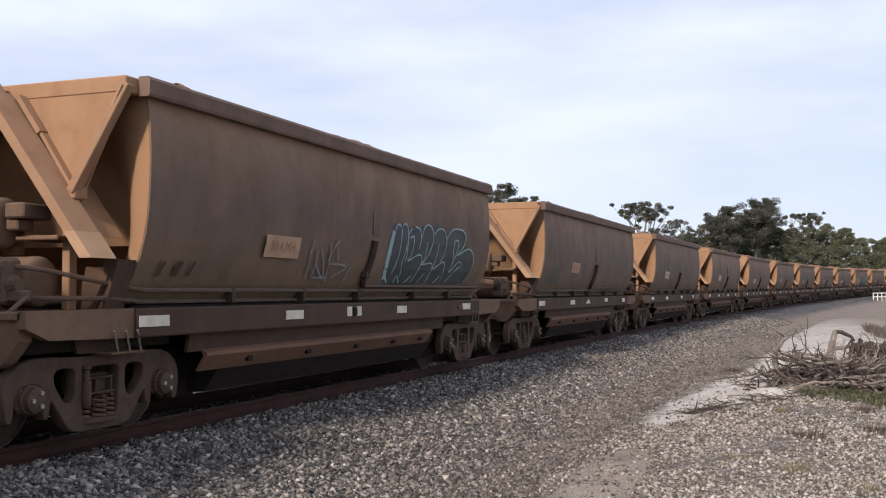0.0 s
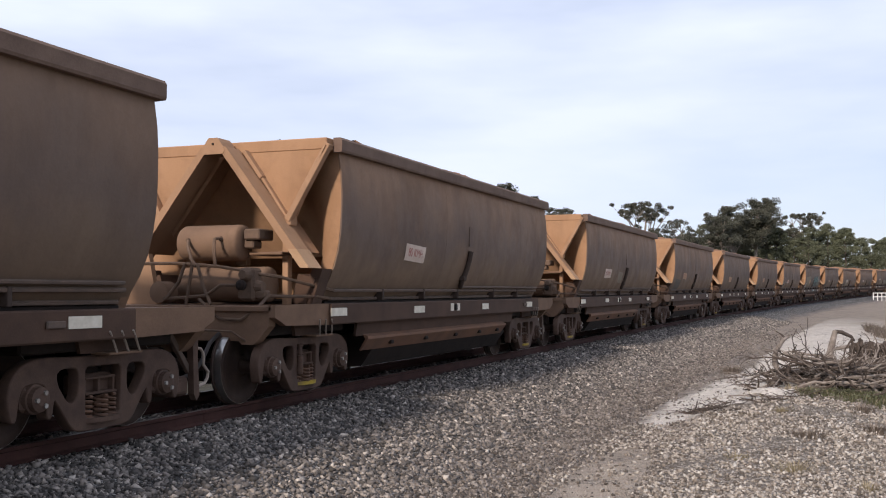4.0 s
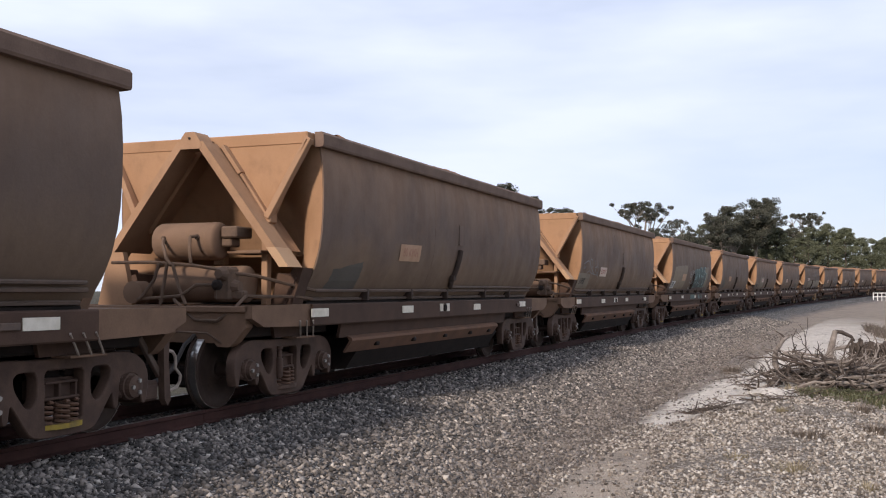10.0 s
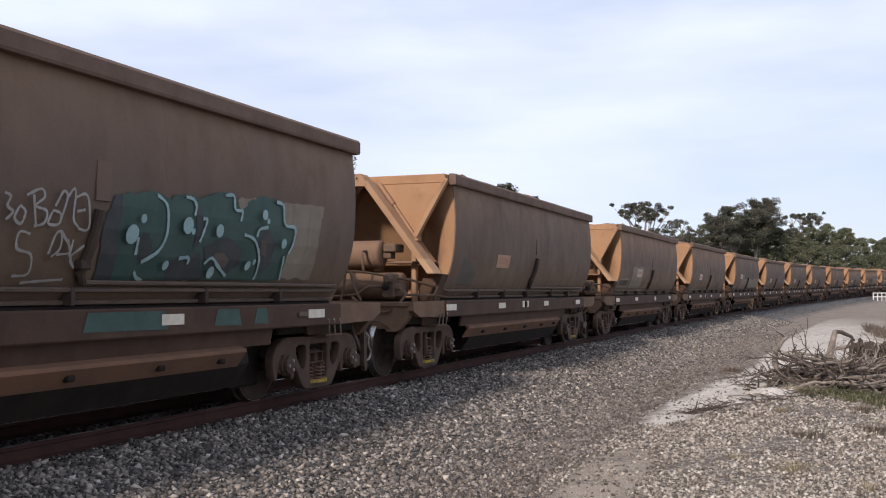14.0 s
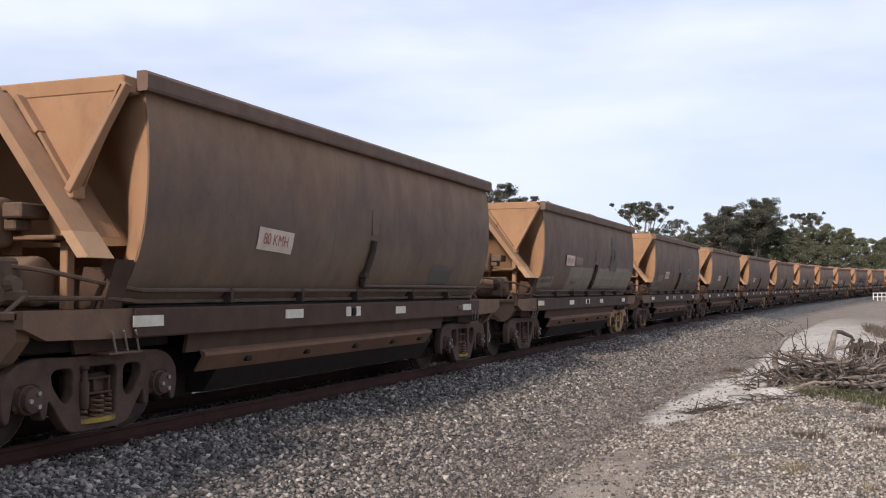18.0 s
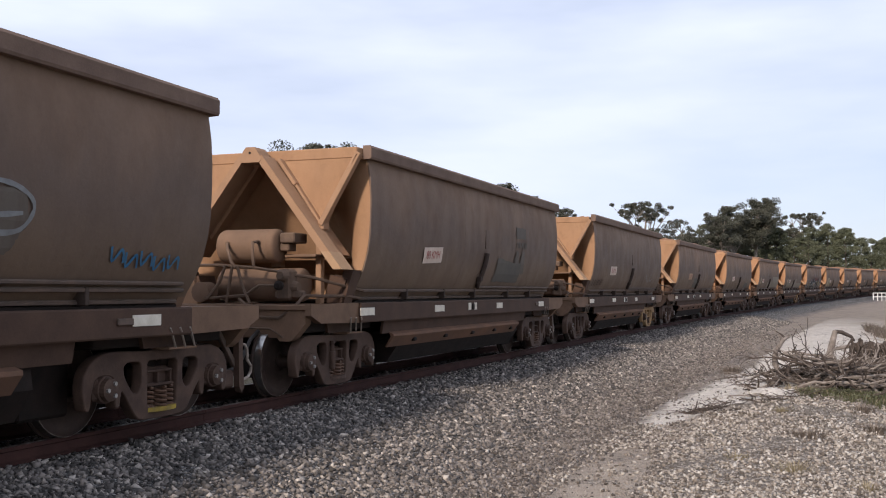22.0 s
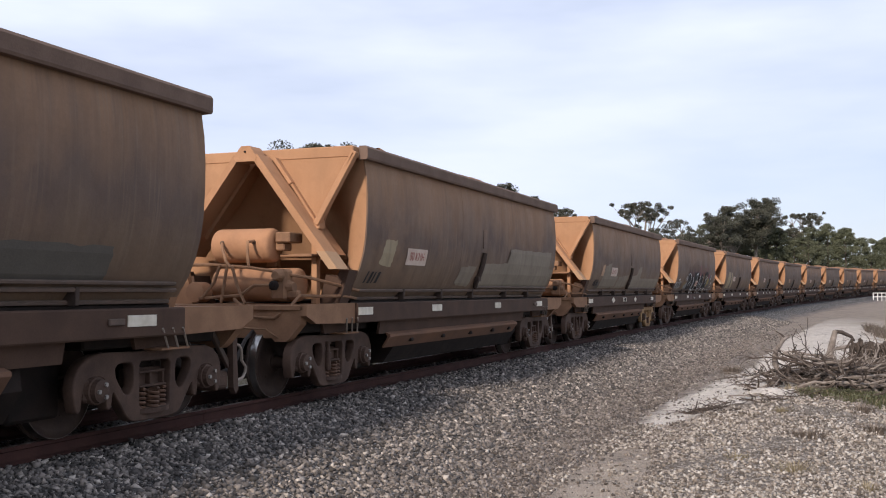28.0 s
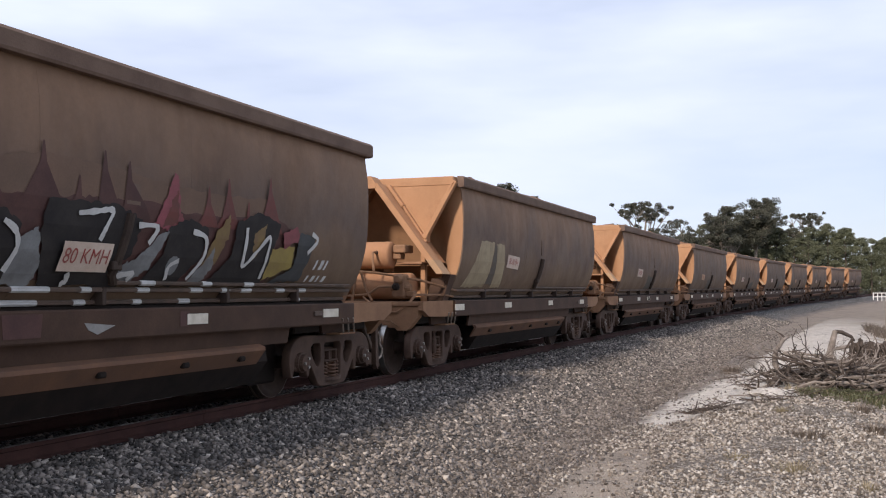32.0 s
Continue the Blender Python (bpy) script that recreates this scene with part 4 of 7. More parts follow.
    for pts in ([(-5.75, 0.75, 1.62), (-5.74, 0.2, 1.62), (-5.74, -0.35, 1.58), (-5.72, -0.75, 1.52)],
                [(-5.72, -0.8, 1.5), (-5.5, -1.02, 1.46), (-5.0, -1.2, 1.36), (-4.55, -1.24, 1.30)],
                [(-5.72, -0.85, 1.24), (-5.4, -1.1, 1.23), (-4.9, -1.2, 1.23), (-4.55, -1.2, 1.20)],
                [(-5.56, -0.28, 1.92), (-5.70, -0.28, 1.9), (-5.74, -0.30, 1.78), (-5.74, -0.32, 1.6)],
                [(-5.56, 0.18, 1.90), (-5.68, 0.10, 1.82), (-5.78, -0.02, 1.66), (-5.8, -0.1, 1.58)],
                [(-5.8, 0.05, 1.62), (-5.82, 0.12, 1.4), (-5.82, 0.3, 1.2)],
                [(-5.8, -0.05, 1.62), (-5.82, -0.02, 1.35), (-5.82, 0.02, 1.14)],
                [(-5.8, -0.12, 1.6), (-5.8, -0.2, 1.35), (-5.85, -0.34, 1.14)],
                [(-5.78, -0.7, 1.36), (-5.82, -0.45, 1.36), (-5.82, -0.25, 1.24), (-5.8, 0.35, 1.2)],
                [(-5.88, -0.2, 1.2), (-5.92, -0.5, 0.98), (-5.94, -0.8, 0.97), (-5.88, -0.98, 1.1), (-5.7, -1.02, 1.25)]):
        part("brake_pipe", Shape().tube(pts, 0.02, 6), M_PIPE_E, w, smooth=True)
    # bogies
    def rounded(loop, cut=0.19, times=2):
        for _ in range(times):
            out = []
            for i, p in enumerate(loop):
                q = loop[(i + 1) % len(loop)]
                out += [(p[0] + (q[0] - p[0]) * cut, p[1] + (q[1] - p[1]) * cut), (q[0] + (p[0] - q[0]) * cut, q[1] + (p[1] - q[1]) * cut)]
            loop = out
        return loop

    half = [(0.35, 0.725), (0.62, 0.74), (0.82, 0.735), (0.95, 0.70), (1.05, 0.63), (1.10, 0.54), (1.11, 0.44), (1.075, 0.27), (1.03, 0.27), (1.0, 0.47), (0.96, 0.535), (0.90, 0.555), (0.78, 0.555), (0.71, 0.53), (0.69, 0.46), (0.68, 0.26),
            (0.635, 0.26), (0.615, 0.40), (0.585, 0.40), (0.41, 0.17), (0.35, 0.125), (0.25, 0.108)]
    frame_o = rounded(half + [(-x, z) for x, z in half[::-1]])
    eye_r = [(0.31, 0.60), (0.35, 0.655), (0.53, 0.655), (0.59, 0.61), (0.575, 0.51), (0.45, 0.35), (0.37, 0.34), (0.31, 0.42)]
    holes = [rounded(eye_r), rounded([(-x, z) for x, z in eye_r[::-1]]), rounded([(-0.235, 0.20), (0.235, 0.20), (0.245, 0.655), (-0.245, 0.655)], 0.08, 1)]
    frame_me = {}
    for sy in (-1, 1):
        cu = bpy.data.curves.new("side_frame", "CURVE")
        cu.dimensions, cu.fill_mode, cu.extrude, cu.bevel_depth, cu.bevel_resolution = "2D", "BOTH", 0.045, 0.012, 1
        for loop in [frame_o] + holes:
            sp = cu.splines.new("POLY")
            sp.points.add(len(loop) - 1)
            for p, (a, b) in zip(sp.points, loop):
                p.co = (a, b, 0, 1)
            sp.use_cyclic_u = True
        tmp = bpy.data.objects.new("side_frame", cu)
        me = bpy.data.meshes.new_from_object(tmp)
        me.transform(Matrix.Translation((0, sy * 0.97, 0)) @ Matrix.Rotation(math.pi / 2, 4, "X"))
        me.materials.clear()
        me.materials.append(M_BOGIE)
        bpy.data.objects.remove(tmp)
        frame_me[sy] = me
    wheel_prof = [(-0.02, 0.09), (-0.02, 0.12), (0.0, 0.14), (0.02, 0.30), (-0.005, 0.355), (-0.01, 0.405), (0.0, 0.425), (0.0, WHEEL_R), (0.09, WHEEL_R + 0.002), (0.098, WHEEL_R + 0.026), (0.12, WHEEL_R + 0.026), (0.128, 0.36), (0.075, 0.34), (0.06, 0.14), (0.11, 0.12), (0.11, 0.09)]
    whs = Shape()
    for sy in (-1, 1):
        whs.lathe([(sy * (0.635 - a), r) for a, r in wheel_prof], (0, 0, 0), "y", 36, closed=True)
        whs.lathe([(sy * 0.50, 0.09), (sy * 0.66, 0.09), (sy * 0.67, 0.08), (sy * 0.9, 0.07)], (0, 0, 0), "y", 14)
        for q in range(4):
            a = q * math.pi / 2 + 0.4
            whs.box(math.cos(a) * 0.22 - 0.02, math.cos(a) * 0.22 + 0.02, sy * 0.608, sy * 0.628, math.sin(a) * 0.22 - 0.02, math.sin(a) * 0.22 + 0.02, 0.004)
    whs.tube([(0, -0.6, 0), (0, 0.6, 0)], 0.075, 12)
    wheel_me = whs.mesh("wheelset", M_WHEEL, M_TREAD, smooth=True)
    for p in wheel_me.polygons:
        c = p.center
        if abs(math.hypot(c.x, c.z) - WHEEL_R) < 0.012 and abs(c.y) < 0.64:
            p.material_index = 1
    cap_me, coil_me, wedge_me, plank_me, snub_me = {}, {}, {}, {}, {}
    for sy in (-1, 1):
        c = Shape().box(-0.13, 0.13, sy * 0.86, sy * 1.03, 0.33, 0.54, 0.03)
        c.lathe([(sy * 1.0, 0.125), (sy * 1.05, 0.12), (sy * 1.055, 0.105), (sy * 1.10, 0.10), (sy * 1.115, 0.05)], (0, 0, WHEEL_R), "y", 18)
        plain = len(c.f)
        for q in range(3):
            a = q * 2.094 + 0.5
            c.lathe([(sy * 1.10, 0.02), (sy * 1.13, 0.02)], (math.sin(a) * 0.06, 0, WHEEL_R + math.cos(a) * 0.06), "y", 6)
        c.m = [0] * plain + [1] * (len(c.f) - plain)
        cap_me[sy] = c.mesh("axle_box", M_BOGIE, M_GALV)
        c = Shape()
        for x, deep in ((-0.155, 0.96), (-0.005, 1.0), (0.15, 0.96)):
            pts = [(x + 0.058 * math.cos(q * 0.6283), sy * (deep + 0.058 * math.sin(q * 0.6283)), 0.205 + 0.0042 * q) for q in range(44)]
            c.tube(pts, 0.015, 5)
        coil_me[sy] = c.mesh("spring_nest", M_COIL, smooth=True)
        c = Shape().box(-0.235, 0.235, sy * 0.78, sy * 0.93, 0.39, 0.57, 0.02)
        c.box(-0.20, 0.22, sy * 0.92, sy * 1.0, 0.395, 0.42, 0.008).box(-0.19, 0.21, sy * 0.92, sy * 0.99, 0.525, 0.55, 0.008)
        for x in (-0.19, -0.005, 0.19):
            c.box(x - 0.014, x + 0.014, sy * 0.92, sy * 0.985, 0.41, 0.535, 0.005)
        wedge_me[sy] = c.mesh("bolster_end", M_BOGIE)
        lip = [(0.26 * math.cos(q * math.pi / 8), sy * (0.97 + 0.115 * math.sin(q * math.pi / 8))) for q in range(9)]
        plank_me[sy] = Shape().prism(lip + [(-0.24, sy * 0.88), (0.24, sy * 0.88)], 0.165, 0.205, "xy").mesh("spring_seat", M_BOGIE)
        snub_me[sy] = Shape().lathe([(0.30, 0.03), (0.33, 0.042), (0.52, 0.042), (0.53, 0.028), (0.62, 0.026), (0.63, 0.04), (0.66, 0.04)], (-0.205, sy * 1.045, 0), "z", 10).mesh("snubber", M_BOGIE, smooth=True)
    for sx in (-1, 1):
        bx = sx * BOGIE_X - 0.13
        for sy in (-1, 1):
            f = put(w, frame_me[sy], "side_frame", "cast steel bogie side frame")
            f.location = (bx, 0, 0)
            put(f, coil_me[sy], "spring_nest")
            put(f, wedge_me[sy], "bolster_end")
            put(f, plank_me[sy], "spring_seat")
            if sx < 0:
                put(f, snub_me[sy], "snubber")
            for s2 in (-1, 1):
                put(f, cap_me[sy], "axle_box").location = (s2 * WHEEL_BASE / 2, 0, 0)
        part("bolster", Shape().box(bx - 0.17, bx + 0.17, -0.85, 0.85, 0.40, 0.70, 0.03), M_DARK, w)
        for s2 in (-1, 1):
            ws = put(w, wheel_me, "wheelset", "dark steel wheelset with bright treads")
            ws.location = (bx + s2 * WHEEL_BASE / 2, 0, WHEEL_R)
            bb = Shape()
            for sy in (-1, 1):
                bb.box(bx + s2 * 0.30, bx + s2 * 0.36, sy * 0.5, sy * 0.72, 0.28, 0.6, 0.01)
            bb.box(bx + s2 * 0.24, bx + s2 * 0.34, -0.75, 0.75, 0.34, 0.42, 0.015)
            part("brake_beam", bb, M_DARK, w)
        # Plain near-black boxes, added to block bright ground showing through below the wagon.
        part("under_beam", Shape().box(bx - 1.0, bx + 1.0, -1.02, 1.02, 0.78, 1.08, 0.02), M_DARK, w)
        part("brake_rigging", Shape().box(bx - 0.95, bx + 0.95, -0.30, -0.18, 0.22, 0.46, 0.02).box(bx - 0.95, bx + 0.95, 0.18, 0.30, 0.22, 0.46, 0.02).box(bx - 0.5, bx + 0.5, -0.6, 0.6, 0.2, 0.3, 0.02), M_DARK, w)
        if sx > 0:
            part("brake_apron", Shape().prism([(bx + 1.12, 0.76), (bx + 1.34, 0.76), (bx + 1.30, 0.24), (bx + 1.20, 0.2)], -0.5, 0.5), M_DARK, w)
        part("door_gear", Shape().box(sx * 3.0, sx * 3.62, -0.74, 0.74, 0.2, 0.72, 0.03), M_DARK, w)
    return w


FIRST = build_wagon()
TRAIN = [FIRST] + [copy_thing(FIRST, Matrix.Identity(4)) for _ in range(WAGONS - 1)]


# ---- reflectors, placards and paint on the camera's side of each wagon ----
M_SILLP = two_tone("dull_paint_patch", (0.10, 0.09, 0.076), (0.125, 0.11, 0.09), 3.0, 0.75)
M_BEIGEP = worn_paint("beige_paint_patch", (0.27, 0.215, 0.15), (0.215, 0.17, 0.12), (0.14, 0.105, 0.075), 0.35)
M_WHITEP = two_tone("white_number_panel", (0.36, 0.35, 0.33), (0.27, 0.26, 0.24), 4.0, 0.65)
M_MAROON = two_tone("maroon_fade_spray", (0.075, 0.036, 0.032), (0.11, 0.052, 0.044), 3.0, 0.65, bump=0.0)
M_DUSTY_G = two_tone("dusty_mural_ground", (0.19, 0.118, 0.082), (0.15, 0.098, 0.07), 2.5, 0.75, bump=0.0)
M_PINKF = two_tone("pink_spray", (0.30, 0.085, 0.10), (0.20, 0.07, 0.07), 4.0, 0.65, bump=0.0)
M_YELLOWF = two_tone("faded_yellow_spray", (0.34, 0.26, 0.075), (0.26, 0.19, 0.075), 4.0, 0.65, bump=0.0)
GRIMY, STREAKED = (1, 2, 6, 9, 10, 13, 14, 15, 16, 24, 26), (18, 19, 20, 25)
LAYER = [0.004]


def on_side(pts, off):
    """A flat outline in (x, z), cut along the bends of the side sheet and laid onto it."""
    bm = bmesh.new()
    bm.faces.new([bm.verts.new((x, 0, z)) for x, z in pts])
    for zc in P_Z:
        bmesh.ops.bisect_plane(bm, geom=bm.verts[:] + bm.edges[:] + bm.faces[:], plane_co=(0, 0, zc), plane_no=(0, 0, 1))
    for v in bm.verts:
        v.co.y = -(side_y(v.co.z) + off)
    bmesh.ops.triangulate(bm, faces=bm.faces)
    me = bpy.data.meshes.new("paint_patch")
    bm.to_mesh(me)
    bm.free()
    return me


def laid(p, name, mat, pts, label=""):
    LAYER[0] += 0.0011
    me = on_side(pts, LAYER[0])
    me.materials.append(mat)
    return put(p, me, name, label)


def rough_edge(pts, n=9, amp=0.016):
    """Frays the straight edges of an outline a little."""
    out = []
    for i, a in enumerate(pts):
        b = pts[(i + 1) % len(pts)]
        for j in range(n):
            q = j / n
            k = 0 if j == 0 else amp
            out.append((a[0] + (b[0] - a[0]) * q + random.uniform(-k, k), a[1] + (b[1] - a[1]) * q + random.uniform(-k, k)))
    return out


def patch(p, mat, pts):
    laid(p, "paint_patch", mat, rough_edge(pts), "worn painted patch on the side sheet")


def faded_mark(p, x, z):
    """A weathered emblem: a bar, an unread line of lettering and two peaks."""
    laid(p, "paint_patch", M_FADED, rough_edge([(x, z + 0.28), (x + 0.62, z + 0.28), (x + 0.62, z + 0.50), (x, z + 0.50)]))
    bars(p, M_FADED, 7, (x, z + 0.1), (x + 0.62, z + 0.1), 0.12)
    for dx in (0.0, 0.36):
        laid(p, "paint_patch", M_FADED, rough_edge([(x - 0.15 + dx, z - 0.38), (x + 0.3 + dx, z - 0.38), (x + 0.16 + dx, z + 0.05), (x + 0.02 + dx, z + 0.05)]))


def pipe_paint(p, x0, x1, z):
    """Spray paint carried over the pipes below the sheet."""
    part("sprayed_band", Shape().tube([(x0, -(side_y(z) + 0.048), z), (x1, -(side_y(z) + 0.048), z)], 0.026, 7), M_WHITE, p)


def spray(p, mat, width, pts):
    """A sprayed line along a smooth curve through the points."""
    q = [Vector((x, z)) for x, z in pts]
    fine = []
    for i in range(len(q) - 1):
        a, b, c, d = q[max(i - 1, 0)], q[i], q[i + 1], q[min(i + 2, len(q) - 1)]
        for j in range(5):
            t = j / 5
            fine.append(0.5 * (2 * b + (c - a) * t + (2 * a - 5 * b + 4 * c - d) * t * t + (3 * b - a - 3 * c + d) * t ** 3))
    fine.append(q[-1])
    LAYER[0] += 0.0011
    v, f = [], []
    for i, m in enumerate(fine):
        t = (fine[min(i + 1, len(fine) - 1)] - fine[max(i - 1, 0)]).normalized()
        n = Vector((-t.y, t.x)) * width * 0.5 * (0.7 + 0.5 * random.random())
        for e in (m + n, m - n):
            v.append((e.x, -(side_y(e.y) + LAYER[0]), e.y))
        if i:
            f.append((2 * i - 2, 2 * i - 1, 2 * i + 1, 2 * i))
    part("sprayed_line", Shape().add(v, f), mat, p)


def bars(p, mat, count, a, b, height):
    """Lettering that stays unread: slanted bars."""
    for i in range(count):
        q = i / max(count - 1, 1)
        x, z = a[0] + (b[0] - a[0]) * q, a[1] + (b[1] - a[1]) * q
        w = 0.045 + 0.03 * (i % 2)
        laid(p, "lettering_bar", mat, [(x, z), (x + w, z), (x + w + 0.04, z + height), (x + 0.04, z + height)])


def dot(p, mat, at, r):
    laid(p, "sprayed_dot", mat, [(at[0] + r * math.cos(a * 0.6283), at[1] + r * math.sin(a * 0.6283)) for a in range(10)])


def text_mesh(words, size, mat):
    cu = bpy.data.curves.new("lettering", "FONT")
    cu.body, cu.size, cu.align_x, cu.align_y = words, size, "CENTER", "CENTER"
    tmp = bpy.data.objects.new("lettering", cu)
    me = bpy.data.meshes.new_from_object(tmp)
    bpy.data.objects.remove(tmp)
    me.materials.clear()
    me.materials.append(mat)
    return me


LETTERS = text_mesh("80 KMH", 0.17, M_RED)
LETTERS_F = text_mesh("80 KMH", 0.17, M_REDF)


def speed_placard(p, at, mat=None, tilt=0.0, w=0.74, h=0.235):
    x, z = at
    c, s = math.cos(tilt), math.sin(tilt)
    pts = [(x + u * c - v * s, z + u * s + v * c) for u, v in ((-w / 2, -h / 2), (w / 2, -h / 2), (w / 2, h / 2), (-w / 2, h / 2))]
    me = on_side(pts, max(LAYER[0] + 0.003, 0.012))
    me.materials.append(mat or M_PLACARD)
    ob = put(p, me, "speed_placard", "pink speed placard with red lettering")
    lt = (LETTERS_F if mat == M_PLACARD_D else LETTERS).copy()
    for v in lt.vertices:
        u, q = v.co.x * 0.92, v.co.y
        px, pz = x + u * c - q * s, z + u * s + q * c
        v.co = (px, -(side_y(pz) + max(LAYER[0] + 0.003, 0.012) + 0.004), pz)
    put(ob, lt, "lettering")
    return ob


def plate(p, x, z, w, h, shape="bar"):
    if shape == "diamond":
        pts = [(x - w / 2, z), (x, z - h * 0.62), (x + w / 2, z), (x, z + h * 0.62)]
    elif shape == "peak":
        pts = [(x - w / 2, z - h / 2), (x + w / 2, z - h / 2), (x + w * 0.1, z + h * 0.6)]
    else:
        pts = [(x - w / 2, z - h / 2), (x + w / 2, z - h / 2), (x + w / 2, z + h / 2), (x - w / 2, z + h / 2)]
    part("reflector", Shape().prism(pts, -1.28, -1.289), M_REF, p, "white reflective plate on the sill")


def marks_0(p):
    patch(p, M_SLATE, [(0.52, 1.38), (0.42, 1.58), (0.41, 1.9), (0.51, 2.17), (0.67, 2.23), (0.8, 2.21), (0.95, 2.24), (1.05, 2.17), (1.26, 2.21), (1.48, 2.21), (1.56, 2.22), (1.79, 2.27), (1.96, 2.23), (2.17, 2.31), (2.43, 2.27), (2.55, 2.17), (2.84, 2.26), (3.27, 2.28), (3.46, 2.19), (3.45, 2), (3.77, 1.98), (3.93, 1.83), (3.96, 1.58), (3.83, 1.42)])
    spray(p, M_PALETEAL, 0.11, [(0.59, 1.4), (0.5, 1.61), (0.5, 1.85), (0.58, 2.11)])
    for pts in ([(0.72, 1.4), (0.56, 1.53), (0.54, 1.85), (0.63, 2.12), (0.72, 2.21), (0.83, 2.18)],
                [(0.85, 2.17), (0.84, 1.92), (0.8, 1.68), (0.74, 1.54)],
                [(0.87, 2.2), (0.99, 2.23), (1.08, 2.08), (1.03, 1.82), (0.99, 1.68), (1.07, 1.49)],
                [(1.21, 2.18), (1.1, 2.1), (1.09, 1.94), (1.1, 1.71)],
                [(1.15, 2.04), (1.29, 2.06), (1.27, 1.83), (1.18, 1.72), (1.54, 1.82), (1.69, 1.74), (1.62, 1.56), (1.52, 1.41)],
                [(1.32, 2.21), (1.5, 2.18), (1.56, 2.05), (1.5, 1.89)],
                [(1.56, 2.05), (1.68, 2.23), (1.88, 2.26), (2.03, 2.15), (1.98, 1.93), (1.8, 1.74), (1.7, 1.68), (2.06, 1.71), (2.15, 1.65), (2.12, 1.51), (2.08, 1.41)],
                [(1.81, 2.01), (1.78, 1.8), (1.73, 1.71)],
                [(2.06, 2.14), (2.24, 2.23), (2.48, 2.21), (2.59, 2.03), (2.51, 1.83), (2.42, 1.74)],
                [(2.27, 2), (2.22, 1.76), (2.19, 1.63), (2.55, 1.74), (2.66, 1.65), (2.68, 1.44)],
                [(2.58, 2.09), (2.84, 2.25), (3.27, 2.27), (3.46, 2.17), (3.37, 2.01), (3.12, 1.86), (3.61, 1.98), (3.9, 1.88), (3.93, 1.67), (3.77, 1.44)],
                [(2.96, 1.72), (2.93, 2.04), (3.11, 2.09), (3.1, 1.93), (2.9, 1.59), (3.23, 1.76), (3.39, 1.7), (3.16, 1.62), (2.89, 1.43)],
                [(0.88, 1.4), (0.93, 1.5), (1.1, 1.4)],
                [(1.26, 1.4), (1.44, 1.51)],
                [(1.75, 1.41), (1.9, 1.56)],
                [(2.39, 1.41), (2.56, 1.52)]):
        spray(p, M_PALETEAL, 0.024, pts)
    for pts in ([(-1.68, 1.44), (-1.72, 1.73), (-1.68, 1.89)],
                [(-1.54, 1.44), (-1.56, 1.77), (-1.54, 1.61), (-1.25, 1.45), (-1.48, 1.78)],
                [(-1.52, 1.45), (-1.19, 1.45)],
                [(-1.16, 1.4), (-1.28, 1.86)],
                [(-1.26, 1.66), (-1.18, 1.8), (-1.07, 1.9)],
                [(-1.21, 1.62), (-0.74, 1.59), (-1.06, 1.45)],
                [(-1.08, 1.8), (-1, 1.65)],
                [(-0.7, 1.41), (-0.63, 1.59)]):
        spray(p, M_GREYSP, 0.026, pts)
    bars(p, M_SILL, 3, (-4.45, 1.42), (-4.0, 1.43), 0.14)
    speed_placard(p, (-2.4, 1.77), M_PLACARD_D)


def marks_4(p):
    patch(p, M_PANEL, [(-0.98, 1.8), (-0.41, 1.81), (-0.33, 1.5), (-0.88, 1.53)])
    speed_placard(p, (-2.26, 1.75))


def marks_6(p):
    speed_placard(p, (-2.6, 1.8), M_PLACARD_D, w=0.8)


def marks_8(p):
    patch(p, M_PANEL, [(-4.84, 1.73), (-3.71, 1.71), (-3.6, 1.37), (-4.66, 1.36)])
    bars(p, M_BLACK, 4, (-4.54, 1.46), (-4.22, 1.47), 0.14)
    for pts in ([(-4.5, 1.94), (-4.07, 2.02), (-3.88, 1.81), (-4.08, 1.74)],
                [(-4.43, 1.99), (-4.46, 1.83), (-4.31, 1.89)],
                [(-4, 2.04), (-3.74, 1.85), (-3.38, 1.72)],
                [(-3.6, 1.91), (-3.79, 1.75), (-3.02, 1.69)],
                [(-3.21, 2.09), (-2.91, 1.64)],
                [(-3.48, 2.05), (-3.36, 1.88), (-3.12, 1.92)],
                [(-3.93, 2.07), (-3.7, 2.04), (-3.77, 1.9)],
                [(-3.35, 1.83), (-3.15, 1.74), (-2.95, 1.8)]):
        spray(p, M_GREYSP, 0.022, pts)
    speed_placard(p, (-2.41, 1.78))


